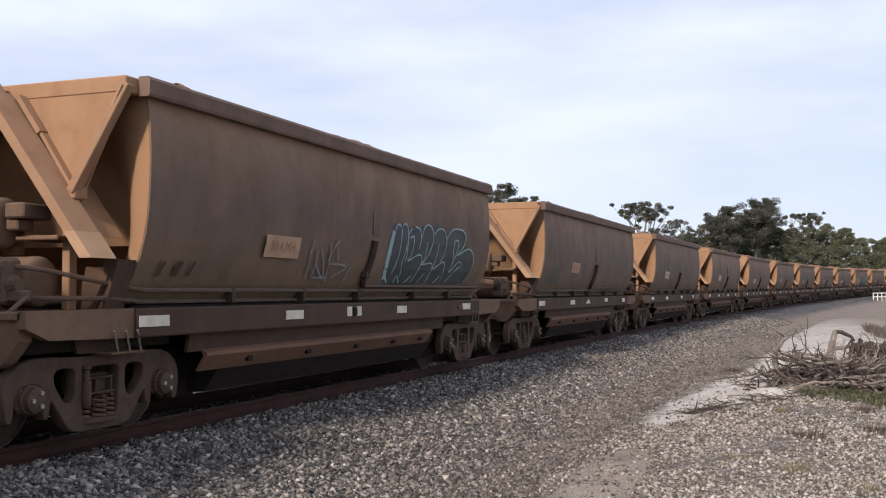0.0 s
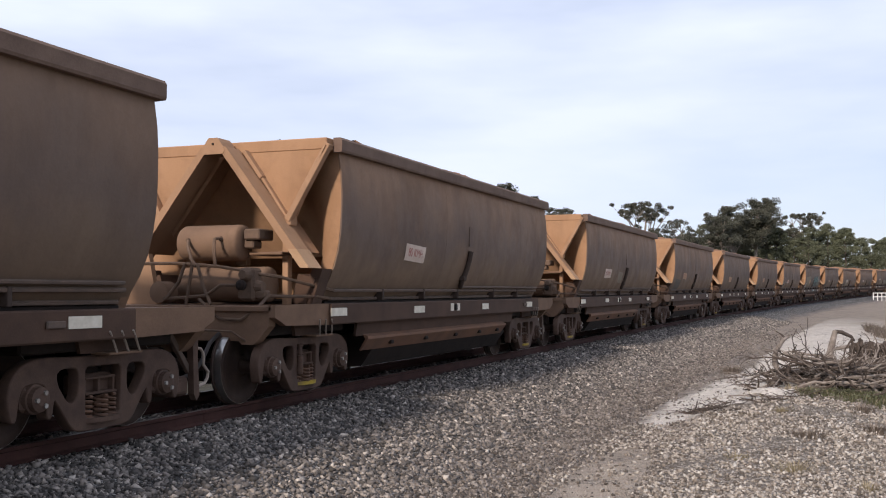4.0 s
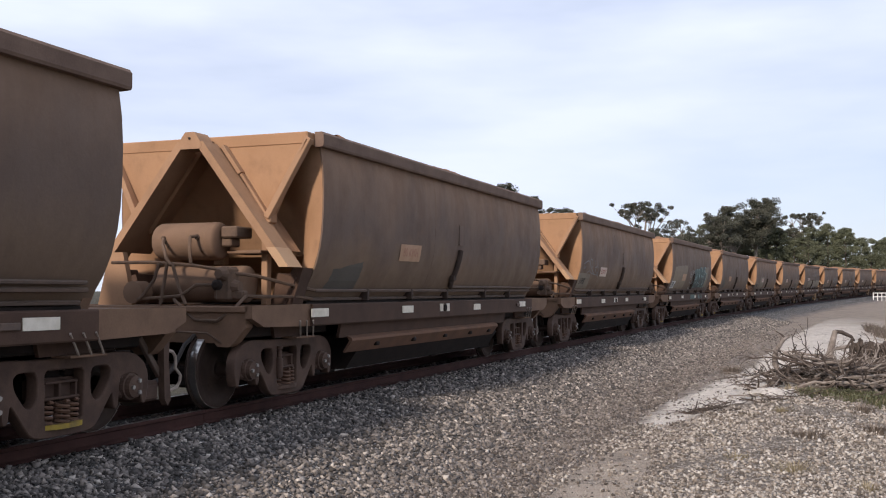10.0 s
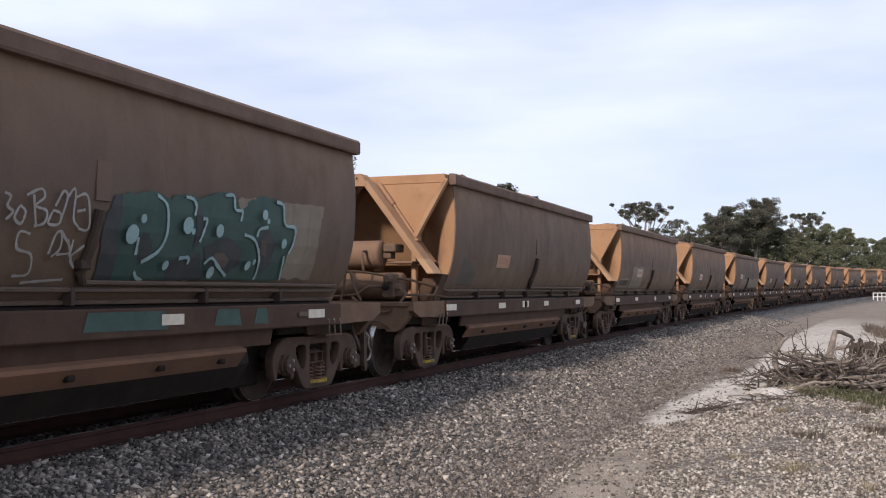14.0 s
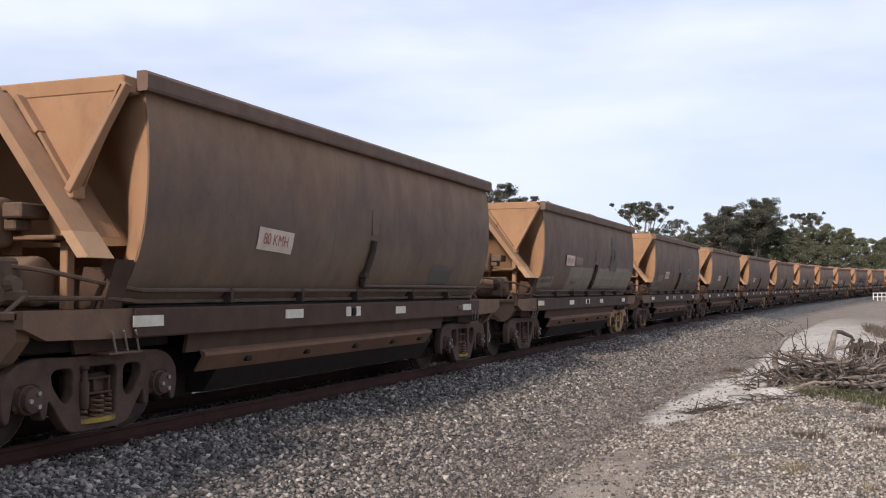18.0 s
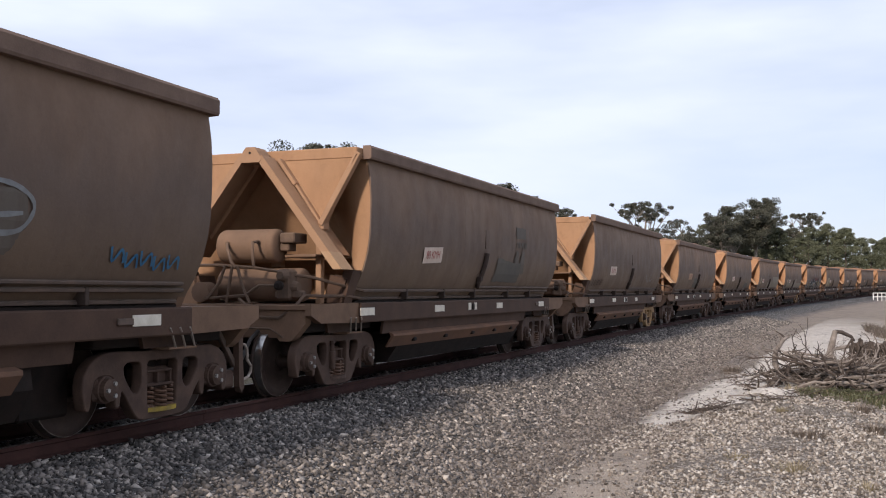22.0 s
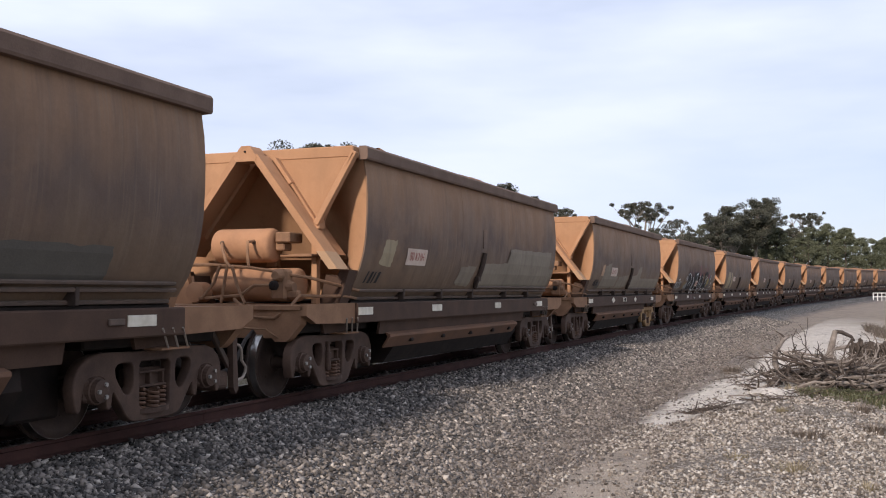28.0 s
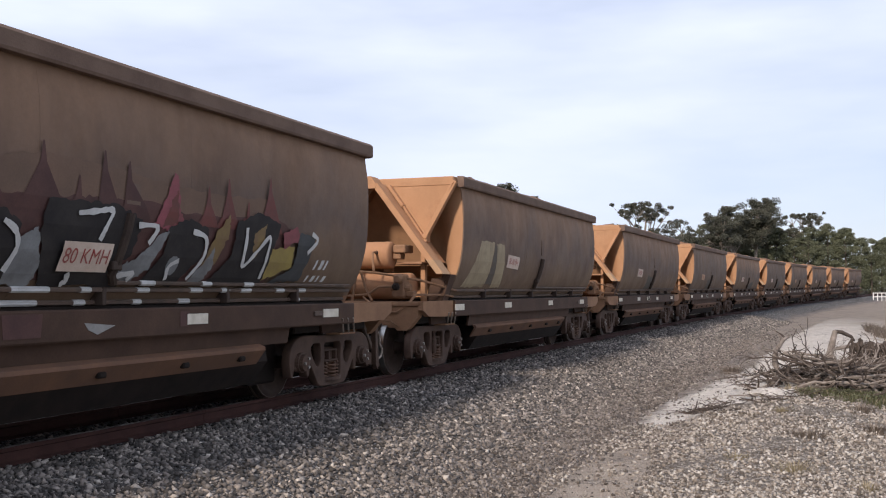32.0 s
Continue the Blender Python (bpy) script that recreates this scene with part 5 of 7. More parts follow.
def marks_9(p):
    patch(p, M_BEIGEP, [(-4.15, 2.15), (-3.2, 2.2), (-1.42, 2.24), (-1.6, 1.8), (-1.86, 1.36), (-4.5, 1.36)])
    patch(p, M_WHITE, [(-4.44, 1.63), (-3.72, 1.63), (-3.8, 1.37), (-4.5, 1.36)])
    bars(p, M_BLACK, 3, (-4.36, 1.40), (-4.1, 1.41), 0.18)
    bars(p, M_BLACK, 2, (-3.98, 1.44), (-3.88, 1.44), 0.08)
    patch(p, M_PLACARD_D, [(-2.5, 1.9), (-1.75, 1.91), (-1.78, 1.66), (-2.53, 1.65)])
    patch(p, M_PANEL, [(1.97, 2.21), (2.33, 2.25), (2.21, 2.12), (2.06, 2.07)])
    patch(p, M_PANEL, [(2.89, 2.25), (3.85, 2.27), (3.76, 1.92), (3.8, 1.43), (3.03, 1.43)])
    patch(p, M_TEAL, [(0.09, 1.38), (0.01, 1.82), (0.11, 2.07), (0.32, 2.12), (0.67, 2.16), (0.88, 2.12), (0.96, 2.16), (1.17, 2.18), (1.33, 2.15), (1.45, 2.2), (1.78, 2.26), (1.92, 2.22), (2.05, 2.09), (2.2, 2.21), (2.42, 2.27), (2.71, 2.27), (2.86, 2.23), (2.91, 2.03), (3.15, 1.98), (3.19, 1.83), (3.1, 1.67), (3.1, 1.41)])
    patch(p, M_SLATE, [(0.09, 1.38), (0.01, 1.82), (0.11, 2.06), (0.22, 2.09), (0.22, 1.74), (0.31, 1.38)])
    patch(p, M_SLATE, [(0.56, 1.52), (0.48, 1.76), (0.62, 1.8), (0.71, 1.67), (0.64, 1.56)])
    patch(p, M_SLATE, [(1.03, 1.39), (0.97, 1.56), (1.43, 1.66), (1.62, 1.4)])
    patch(p, M_SLATE, [(1.46, 1.7), (1.83, 1.83), (2.15, 1.72), (2.18, 1.56), (2, 1.46), (1.61, 1.54)])
    patch(p, M_SLATE, [(2.61, 1.46), (2.41, 1.82), (2.6, 1.96), (2.79, 1.81), (2.78, 1.57)])
    patch(p, M_SLATE, [(1.26, 2.15), (1.4, 1.99), (1.4, 1.74), (1.32, 1.7), (1.29, 1.98)])
    laid(p, "paint_patch", M_FADED, [(1.68, 1.65), (1.84, 1.67), (1.97, 1.59), (1.93, 1.51), (1.77, 1.56)])
    laid(p, "paint_patch", M_FADED, [(2.48, 1.83), (2.6, 1.8), (2.64, 1.65), (2.52, 1.68)])
    for pts in ([(0.67, 2.13), (0.8, 2.07), (0.85, 1.95), (0.86, 1.77), (0.79, 1.64), (0.6, 1.54)],
                [(0.48, 1.75), (0.49, 1.6)],
                [(0.55, 1.46), (0.61, 1.41), (0.71, 1.38)],
                [(1.09, 2.15), (1.2, 2.14), (1.26, 2.08), (1.24, 1.99)],
                [(1.38, 1.97), (1.45, 1.96), (1.41, 1.83), (1.38, 1.75)],
                [(1.12, 1.59), (1.26, 1.6), (1.28, 1.54)],
                [(1.73, 2.22), (1.88, 2.23), (1.92, 2.1), (2.05, 2.09), (2.03, 1.99)],
                [(2.13, 1.86), (2.33, 1.82), (2.48, 1.68), (2.55, 1.5), (2.54, 1.41)],
                [(1.54, 1.55), (1.64, 1.61), (1.78, 1.54), (1.99, 1.44)],
                [(2.71, 2.24), (2.86, 2.21), (2.89, 2.06), (2.95, 2), (3.15, 1.98), (3.15, 1.83), (3.09, 1.7)],
                [(2.37, 1.85), (2.41, 1.93), (2.57, 1.96)],
                [(3, 1.67), (3.03, 1.54), (3.08, 1.41)]):
        spray(p, M_PALETEAL, 0.034, pts)
    for pts in ([(-1.1, 1.99), (-1.04, 1.97), (-1.06, 1.9), (-1, 1.86), (-1.06, 1.8)],
                [(-0.94, 1.91), (-0.98, 1.82), (-0.91, 1.78), (-0.88, 1.87), (-0.94, 1.91)],
                [(-0.82, 2), (-0.76, 1.77)],
                [(-0.89, 1.99), (-0.75, 2.05), (-0.71, 1.99), (-0.79, 1.92), (-0.67, 1.89), (-0.68, 1.8), (-0.78, 1.77)],
                [(-0.61, 1.89), (-0.64, 1.8), (-0.53, 1.8), (-0.52, 1.88), (-0.61, 1.9)],
                [(-0.59, 1.93), (-0.52, 2.05), (-0.47, 2.01), (-0.52, 1.81)],
                [(-0.47, 2.01), (-0.39, 2.08), (-0.38, 1.86), (-0.31, 1.79)],
                [(-0.37, 2.02), (-0.25, 2.04), (-0.19, 1.79), (-0.31, 1.78)],
                [(-0.35, 1.91), (-0.26, 1.93)],
                [(-0.8, 1.71), (-0.91, 1.72), (-0.9, 1.6), (-0.74, 1.56), (-0.7, 1.42), (-0.85, 1.4)],
                [(-0.57, 1.57), (-0.54, 1.72), (-0.48, 1.74), (-0.46, 1.62), (-0.53, 1.55)],
                [(-0.48, 1.57), (-0.34, 1.6), (-0.49, 1.75)],
                [(-0.4, 1.69), (-0.31, 1.54)],
                [(-0.34, 1.69), (-0.34, 1.56)],
                [(-0.2, 1.65), (-0.32, 1.56), (-0.24, 1.47)],
                [(-0.74, 1.35), (-0.49, 1.37), (-0.31, 1.38)]):
        spray(p, M_WHITEP, 0.022, pts)
    for at, r in (((0.35, 1.77), 0.085), ((0.47, 1.91), 0.04), ((0.92, 1.52), 0.045), ((1.12, 1.89), 0.08), ((1.21, 1.84), 0.03), ((1.64, 1.87), 0.065), ((1.66, 1.47), 0.06), ((2.28, 1.55), 0.05), ((2.38, 1.59), 0.03), ((2.44, 2.08), 0.055), ((2.51, 2.02), 0.03), ((2.89, 1.8), 0.055)):
        dot(p, M_PALETEAL, at, r)
    # overspray on the sill below
    for x0, x1, mat in ((-0.05, 1.1, M_TEAL), (1.85, 2.35, M_TEAL), (2.6, 2.9, M_TEAL)):
        part("sprayed_band", Shape().prism([(x0, 0.95), (x1, 0.94), (x1 - 0.05, 1.11), (x0 + 0.06, 1.11)], -1.2815, -1.285), mat, p)


def marks_11(p):
    patch(p, M_PANEL, [(-4.7, 1.63), (-3.34, 1.66), (-3.3, 1.4), (-4.61, 1.39)])
    bars(p, M_BLACK, 8, (-4.54, 1.43), (-3.56, 1.44), 0.16)
    patch(p, M_PANEL, [(-3.05, 1.99), (-1.49, 2.01), (-1.46, 1.38), (-3.03, 1.36)])
    speed_placard(p, (-2.02, 1.82))


def marks_13(p):
    patch(p, M_PANEL, [(-2.49, 1.83), (-0.24, 1.86), (-0.22, 1.33), (-2.5, 1.33)])
    patch(p, M_PANEL, [(-0.05, 1.85), (1.4, 1.88), (4.24, 1.92), (4.28, 1.84), (4.6, 1.84), (4.6, 1.38), (-0.11, 1.37)])
    patch(p, M_PANEL, [(-2.06, 2.1), (-1.4, 2.06), (-1.42, 1.92), (-2.02, 1.9)])
    patch(p, M_FADED, [(1.45, 2.05), (2.57, 2.1), (2.58, 1.95), (1.41, 1.91)])
    faded_mark(p, 1.7, 2.2)
    patch(p, M_PANEL, [(-4.9, 1.59), (-3.76, 1.61), (-3.68, 1.37), (-4.8, 1.36)])
    bars(p, M_BLACK, 6, (-4.73, 1.46), (-4.0, 1.48), 0.08)
    spray(p, M_FLAME, 0.03, [(-2.3, 1.46), (-2.12, 1.52), (-2.03, 1.44), (-1.94, 1.53), (-1.84, 1.46), (-1.73, 1.51)])
    speed_placard(p, (-2.64, 1.98))


def marks_14(p):
    patch(p, M_PANEL, [(-4.71, 1.57), (-4.0, 1.61), (-4.02, 1.81), (-3.15, 1.81), (-3.28, 1.35), (-4.63, 1.35)])
    bars(p, M_BLACK, 7, (-4.55, 1.39), (-3.53, 1.43), 0.17)
    patch(p, M_FADED, [(1.3, 1.5), (1.34, 1.95), (1.9, 2.05), (2.3, 2.02), (2.36, 1.78), (2.2, 1.55)])
    spray(p, M_GREYSP, 0.04, [(1.62, 1.42), (1.36, 1.91), (1.43, 2.04)])
    spray(p, M_GREYSP, 0.04, [(1.9, 1.47), (1.72, 2.01), (2.12, 2.07), (2.39, 1.94), (2.29, 1.74), (2.0, 1.7)])
    spray(p, M_GREYSP, 0.04, [(1.32, 1.75), (2.29, 1.86)])
    for x, z in ((3.35, 1.66), (3.55, 1.62), (3.75, 1.64), (3.95, 1.60), (4.15, 1.62)):
        spray(p, M_BLUE, 0.028, [(x, z), (x + 0.05, z - 0.12), (x + 0.14, z - 0.02), (x + 0.2, z - 0.13)])
    speed_placard(p, (-2.58, 1.82))


def marks_15(p):
    faded_mark(p, 1.7, 2.0)


def marks_16(p):
    bars(p, M_SILL, 7, (-4.5, 1.42), (-3.55, 1.45), 0.15)
    for pts in ([(2.26, 1.6), (2.28, 1.79), (2.46, 1.59)], [(2.52, 1.78), (2.62, 1.57), (2.76, 1.6)], [(2.98, 1.81), (2.86, 1.67), (3.06, 1.59), (3.27, 1.66)]):
        spray(p, M_GREYSP, 0.022, pts)


def marks_19(p):
    patch(p, M_CREAM, [(-4.1, 1.98), (-3.72, 1.98), (-3.81, 1.62), (-4.21, 1.65)])
    bars(p, M_BLACK, 4, (-4.49, 1.4), (-4.16, 1.4), 0.15)
    patch(p, M_PANEL, [(-1.01, 1.69), (-0.3, 1.71), (-0.42, 1.37), (-1.13, 1.40)])
    patch(p, M_PANEL, [(-0.04, 1.75), (1.37, 1.8), (1.49, 2.06), (4.36, 2.09), (4.29, 1.76), (4.6, 1.74), (4.5, 1.37), (-0.13, 1.37)])
    speed_placard(p, (-2.98, 1.78))


def marks_20(p):
    patch(p, M_PANEL, [(-3.33, 1.94), (-2.63, 2.03), (-2.65, 1.67), (-1.65, 1.69), (-1.79, 1.38), (-3.57, 1.36), (-3.5, 1.57)])
    patch(p, M_PANEL, [(-1.5, 1.67), (-0.24, 1.75), (-0.36, 1.39), (-1.68, 1.36)])
    patch(p, M_PANEL, [(0.05, 1.68), (0.9, 1.76), (1.25, 2.0), (1.55, 2.0), (1.5, 1.67), (3.93, 1.67), (4.5, 1.66), (4.5, 1.38), (-0.1, 1.37)])
    patch(p, M_FADED, [(-3.85, 1.52), (-3.6, 1.53), (-3.64, 1.35), (-4.05, 1.35)])
    patch(p, M_PLACARD_D, [(-3.65, 1.95), (-3.38, 1.97), (-3.47, 1.67), (-3.74, 1.68)])
    bars(p, M_BLACK, 5, (-4.32, 1.42), (-3.92, 1.42), 0.16)
    speed_placard(p, (-2.28, 1.80))


def marks_21(p):
    patch(p, M_WHITEP, [(-4.74, 1.61), (-3.64, 1.62), (-3.63, 1.36), (-4.72, 1.37)])
    bars(p, M_BLACK, 7, (-4.56, 1.39), (-3.71, 1.4), 0.18)
    patch(p, M_WHITE, [(-4.31, 1.72), (-4.03, 1.73), (-4.03, 1.67), (-4.31, 1.66)])
    # faded dust-coloured ground of the mural with its dark red licks
    patch(p, M_DUSTY_G, [(-1.75, 1.9), (-1.7, 2.2), (-1.1, 2.34), (-0.2, 2.3), (0.5, 2.24), (1.3, 2.22), (2.2, 2.25), (2.5, 1.95), (1.0, 1.8), (-0.9, 1.88)])
    patch(p, M_MAROON, [(-2.6, 1.8), (-1.47, 1.99), (-0.9, 2.02), (-0.49, 2.05), (0.15, 2.07), (0.8, 2.0), (1.6, 2.03), (2.43, 2.05), (2.75, 1.95), (2.6, 1.6), (2.4, 1.36), (-2.5, 1.36)])
    for x0, xt, zt, x1 in ((-2.3, -2.1, 2.25, -1.9), (-1.8, -1.66, 2.3, -1.5), (-1.28, -1.1, 2.42, -0.9), (-0.76, -0.7, 2.2, -0.6), (-0.48, -0.41, 2.43, -0.22), (-0.16, -0.10, 2.38, 0.15), (1.0, 1.08, 2.28, 1.2), (1.31, 1.42, 2.39, 1.58), (1.7, 1.79, 2.19, 1.92), (2.05, 2.21, 2.48, 2.43)):
        laid(p, "paint_patch", M_FLAME if x0 > 0.9 else M_MAROON, [(x0 - 0.08, 1.9), (x1 + 0.08, 1.9), (x1 - 0.01, 2.02), (xt + 0.035, zt - 0.16), (xt + 0.008, zt), (xt - 0.008, zt), (xt - 0.035, zt - 0.16), (x0 + 0.01, 2.02)])
    patch(p, M_PINKF, [(0.27, 1.88), (0.44, 2.15), (0.52, 2.36), (0.6, 2.3), (0.62, 2.05), (0.71, 1.91), (0.49, 1.83)])
    patch(p, M_FLAME, [(0.40, 1.86), (0.52, 2.12), (0.58, 2.2), (0.62, 1.9)])
    patch(p, M_OCHRE, [(-3.48, 1.58), (-2.69, 1.64), (-2.56, 1.36), (-3.36, 1.35)])
    patch(p, M_GREYSP, [(-3.12, 1.46), (-2.46, 1.62), (-2.42, 1.36), (-3.07, 1.35)])
    patch(p, M_BLACK, [(-2.41, 1.33), (-2.56, 1.85), (-2.32, 1.98), (-1.94, 1.88), (-1.71, 1.64), (-1.78, 1.33)])
    patch(p, M_BLACK, [(-1.68, 1.33), (-1.68, 1.8), (-1.47, 1.89), (-1.27, 1.78), (-1.26, 1.35), (-1.4, 1.33)])
    patch(p, M_GREYSP, [(-1.25, 1.69), (-1.1, 1.77), (-0.98, 1.47), (-1.02, 1.33), (-1.32, 1.33)])
    patch(p, M_BLACK, [(-1.04, 1.99), (-0.6, 2.0), (-0.24, 2.01), (0.11, 1.9), (0.03, 1.58), (-0.19, 1.46), (0.03, 1.33), (-0.92, 1.33), (-1.07, 1.72)])
    patch(p, M_GREYSP, [(0.12, 1.56), (0.39, 1.8), (0.51, 1.83), (0.35, 1.5), (0.17, 1.38), (-0.12, 1.38), (-0.15, 1.49)])
    patch(p, M_BLACK, [(0.49, 1.86), (0.79, 1.96), (1.11, 1.87), (1.06, 1.61), (0.8, 1.34), (0.26, 1.34), (0.49, 1.63)])
    dot(p, M_GREYSP, (0.66, 1.52), 0.09)
    patch(p, M_OCHRE, [(1.07, 1.42), (1.23, 1.84), (1.45, 2.05), (1.46, 1.85), (1.29, 1.49)])
    patch(p, M_GREYSP, [(0.98, 1.36), (1.15, 1.58), (1.26, 1.72), (1.3, 1.5), (1.2, 1.36)])
    patch(p, M_BLACK, [(1.58, 1.96), (1.95, 2.1), (2.43, 2.01), (2.33, 1.65), (2.3, 1.36), (1.3, 1.35), (1.58, 1.66)])
    patch(p, M_OCHRE, [(1.92, 1.86), (2.15, 2.0), (2.12, 1.76), (1.98, 1.6)])
    patch(p, M_YELLOWF, [(2.33, 1.74), (2.79, 1.78), (2.84, 1.56), (2.3, 1.4)])
    patch(p, M_PINKF, [(2.5, 1.91), (2.79, 2.0), (2.91, 1.86), (2.57, 1.75)])
    patch(p, M_SLATE, [(2.87, 1.93), (3.26, 1.91), (3.11, 1.41), (2.44, 1.37), (2.85, 1.55)])
    for pts in ([(-2.48, 1.88), (-2.25, 1.94), (-1.92, 1.82), (-1.77, 1.58), (-1.85, 1.48)], [(-1.46, 1.8), (-1.33, 1.73), (-1.28, 1.61), (-1.34, 1.43)], [(-0.71, 1.9), (-0.5, 1.93), (-0.31, 1.95), (-0.36, 1.82), (-0.41, 1.7)],
                [(0.04, 1.85), (0.3, 1.85), (0.22, 1.7)], [(0.84, 1.84), (1.06, 1.79), (1.09, 1.61), (0.94, 1.4)], [(0.62, 1.39), (0.6, 1.51), (0.72, 1.57)], [(1.76, 1.93), (1.78, 1.74), (1.82, 1.54), (2.02, 1.7), (2.22, 1.86), (2.24, 1.64), (2.23, 1.42)],
                [(3.14, 1.94), (3.29, 1.87), (3.1, 1.72)], [(-0.13, 1.41), (0.12, 1.44), (0.08, 1.38)], [(-0.68, 1.43), (-0.65, 1.37), (-0.7, 1.34)], [(-3.11, 1.79), (-3.11, 1.68)], [(-2.97, 1.83), (-2.85, 1.66), (-2.8, 1.78)],
                [(-2.71, 1.81), (-2.7, 1.67)], [(-2.32, 1.42), (-2.3, 1.56), (-2.12, 1.6)]):
        spray(p, M_WHITE, 0.05, pts)
    bars(p, M_WHITE, 3, (3.31, 1.54), (3.56, 1.54), 0.11)
    bars(p, M_WHITE, 4, (3.2, 1.40), (3.6, 1.40), 0.07)
    for x0, x1, z in ((-1.18, -0.78, 1.30), (-1.23, -0.83, 1.195), (-0.42, -0.3, 1.30), (-0.42, -0.28, 1.195), (0.3, 0.5, 1.36), (0.3, 0.47, 1.30), (0.34, 0.46, 1.195), (1.1, 1.3, 1.30), (1.02, 1.2, 1.195),
                      (1.24, 1.4, 1.36), (1.64, 1.78, 1.30), (2.0, 2.18, 1.36), (2.0, 2.2, 1.30), (2.72, 2.9, 1.30), (3.2, 3.4, 1.30), (3.25, 3.4, 1.195)):
        pipe_paint(p, x0, x1, z)
    speed_placard(p, (-0.54, 1.56), w=0.58)
    # overspray on the sill below
    for pts, mat in (([(-1.3, 1.11), (-0.88, 1.11), (-0.9, 0.93), (-1.28, 0.93)], M_MAROON), ([(-0.41, 1.03), (-0.02, 1.0), (-0.25, 0.93), (-0.36, 0.97)], M_WHITEP), ([(0.9, 1.1), (1.05, 1.1), (1.03, 0.96), (0.9, 0.96)], M_MAROON)):
        part("sprayed_band", Shape().prism(pts, -1.2815, -1.285), mat, p)


def marks_22(p):
    patch(p, M_CREAM, [(-3.82, 2.15), (-3.12, 2.15), (-3.22, 1.36), (-4.34, 1.36)])
    patch(p, M_CREAM, [(-2.99, 2.13), (-2.57, 2.14), (-2.3, 1.35), (-2.81, 1.35)])
    patch(p, M_FADED, [(-3.1, 2.1), (-2.99, 2.1), (-2.85, 1.4), (-3.2, 1.4)])


MARKS = {0: marks_0, 4: marks_4, 6: marks_6, 8: marks_8, 9: marks_9, 11: marks_11, 13: marks_13, 14: marks_14, 15: marks_15, 16: marks_16, 19: marks_19, 20: marks_20, 21: marks_21, 22: marks_22}
PLACARD_X = {1: -2.02, 2: -2.52, 3: -2.33, 5: -2.51, 7: -2.03, 10: -2.16, 12: -2.5, 15: -2.49, 16: -2.52, 17: -2.01, 22: -1.94, 23: -2.29}
ODD_BOGIES = {13: 1, 16: 1, 20: 1}
YELLOW_SEATS = (3, 4, 6, 9, 10, 12, 14)


OTHER = {}
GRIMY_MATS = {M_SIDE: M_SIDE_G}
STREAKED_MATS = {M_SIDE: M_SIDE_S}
ORANGE_MATS = {M_END: M_END_O, M_BEAM: M_BEAM_O, M_TANK: M_TANK_O, M_PLAT: M_PLAT_O, M_PIPE_E: M_PIPE_O}
RIM_LIFT = {5: 0.015, 9: 0.025, 12: 0.045, 15: 0.02, 16: 0.05, 21: 0.03}


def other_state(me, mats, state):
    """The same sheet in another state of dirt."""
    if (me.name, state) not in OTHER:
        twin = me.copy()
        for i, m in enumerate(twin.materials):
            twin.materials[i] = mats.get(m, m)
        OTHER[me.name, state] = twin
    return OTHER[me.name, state]


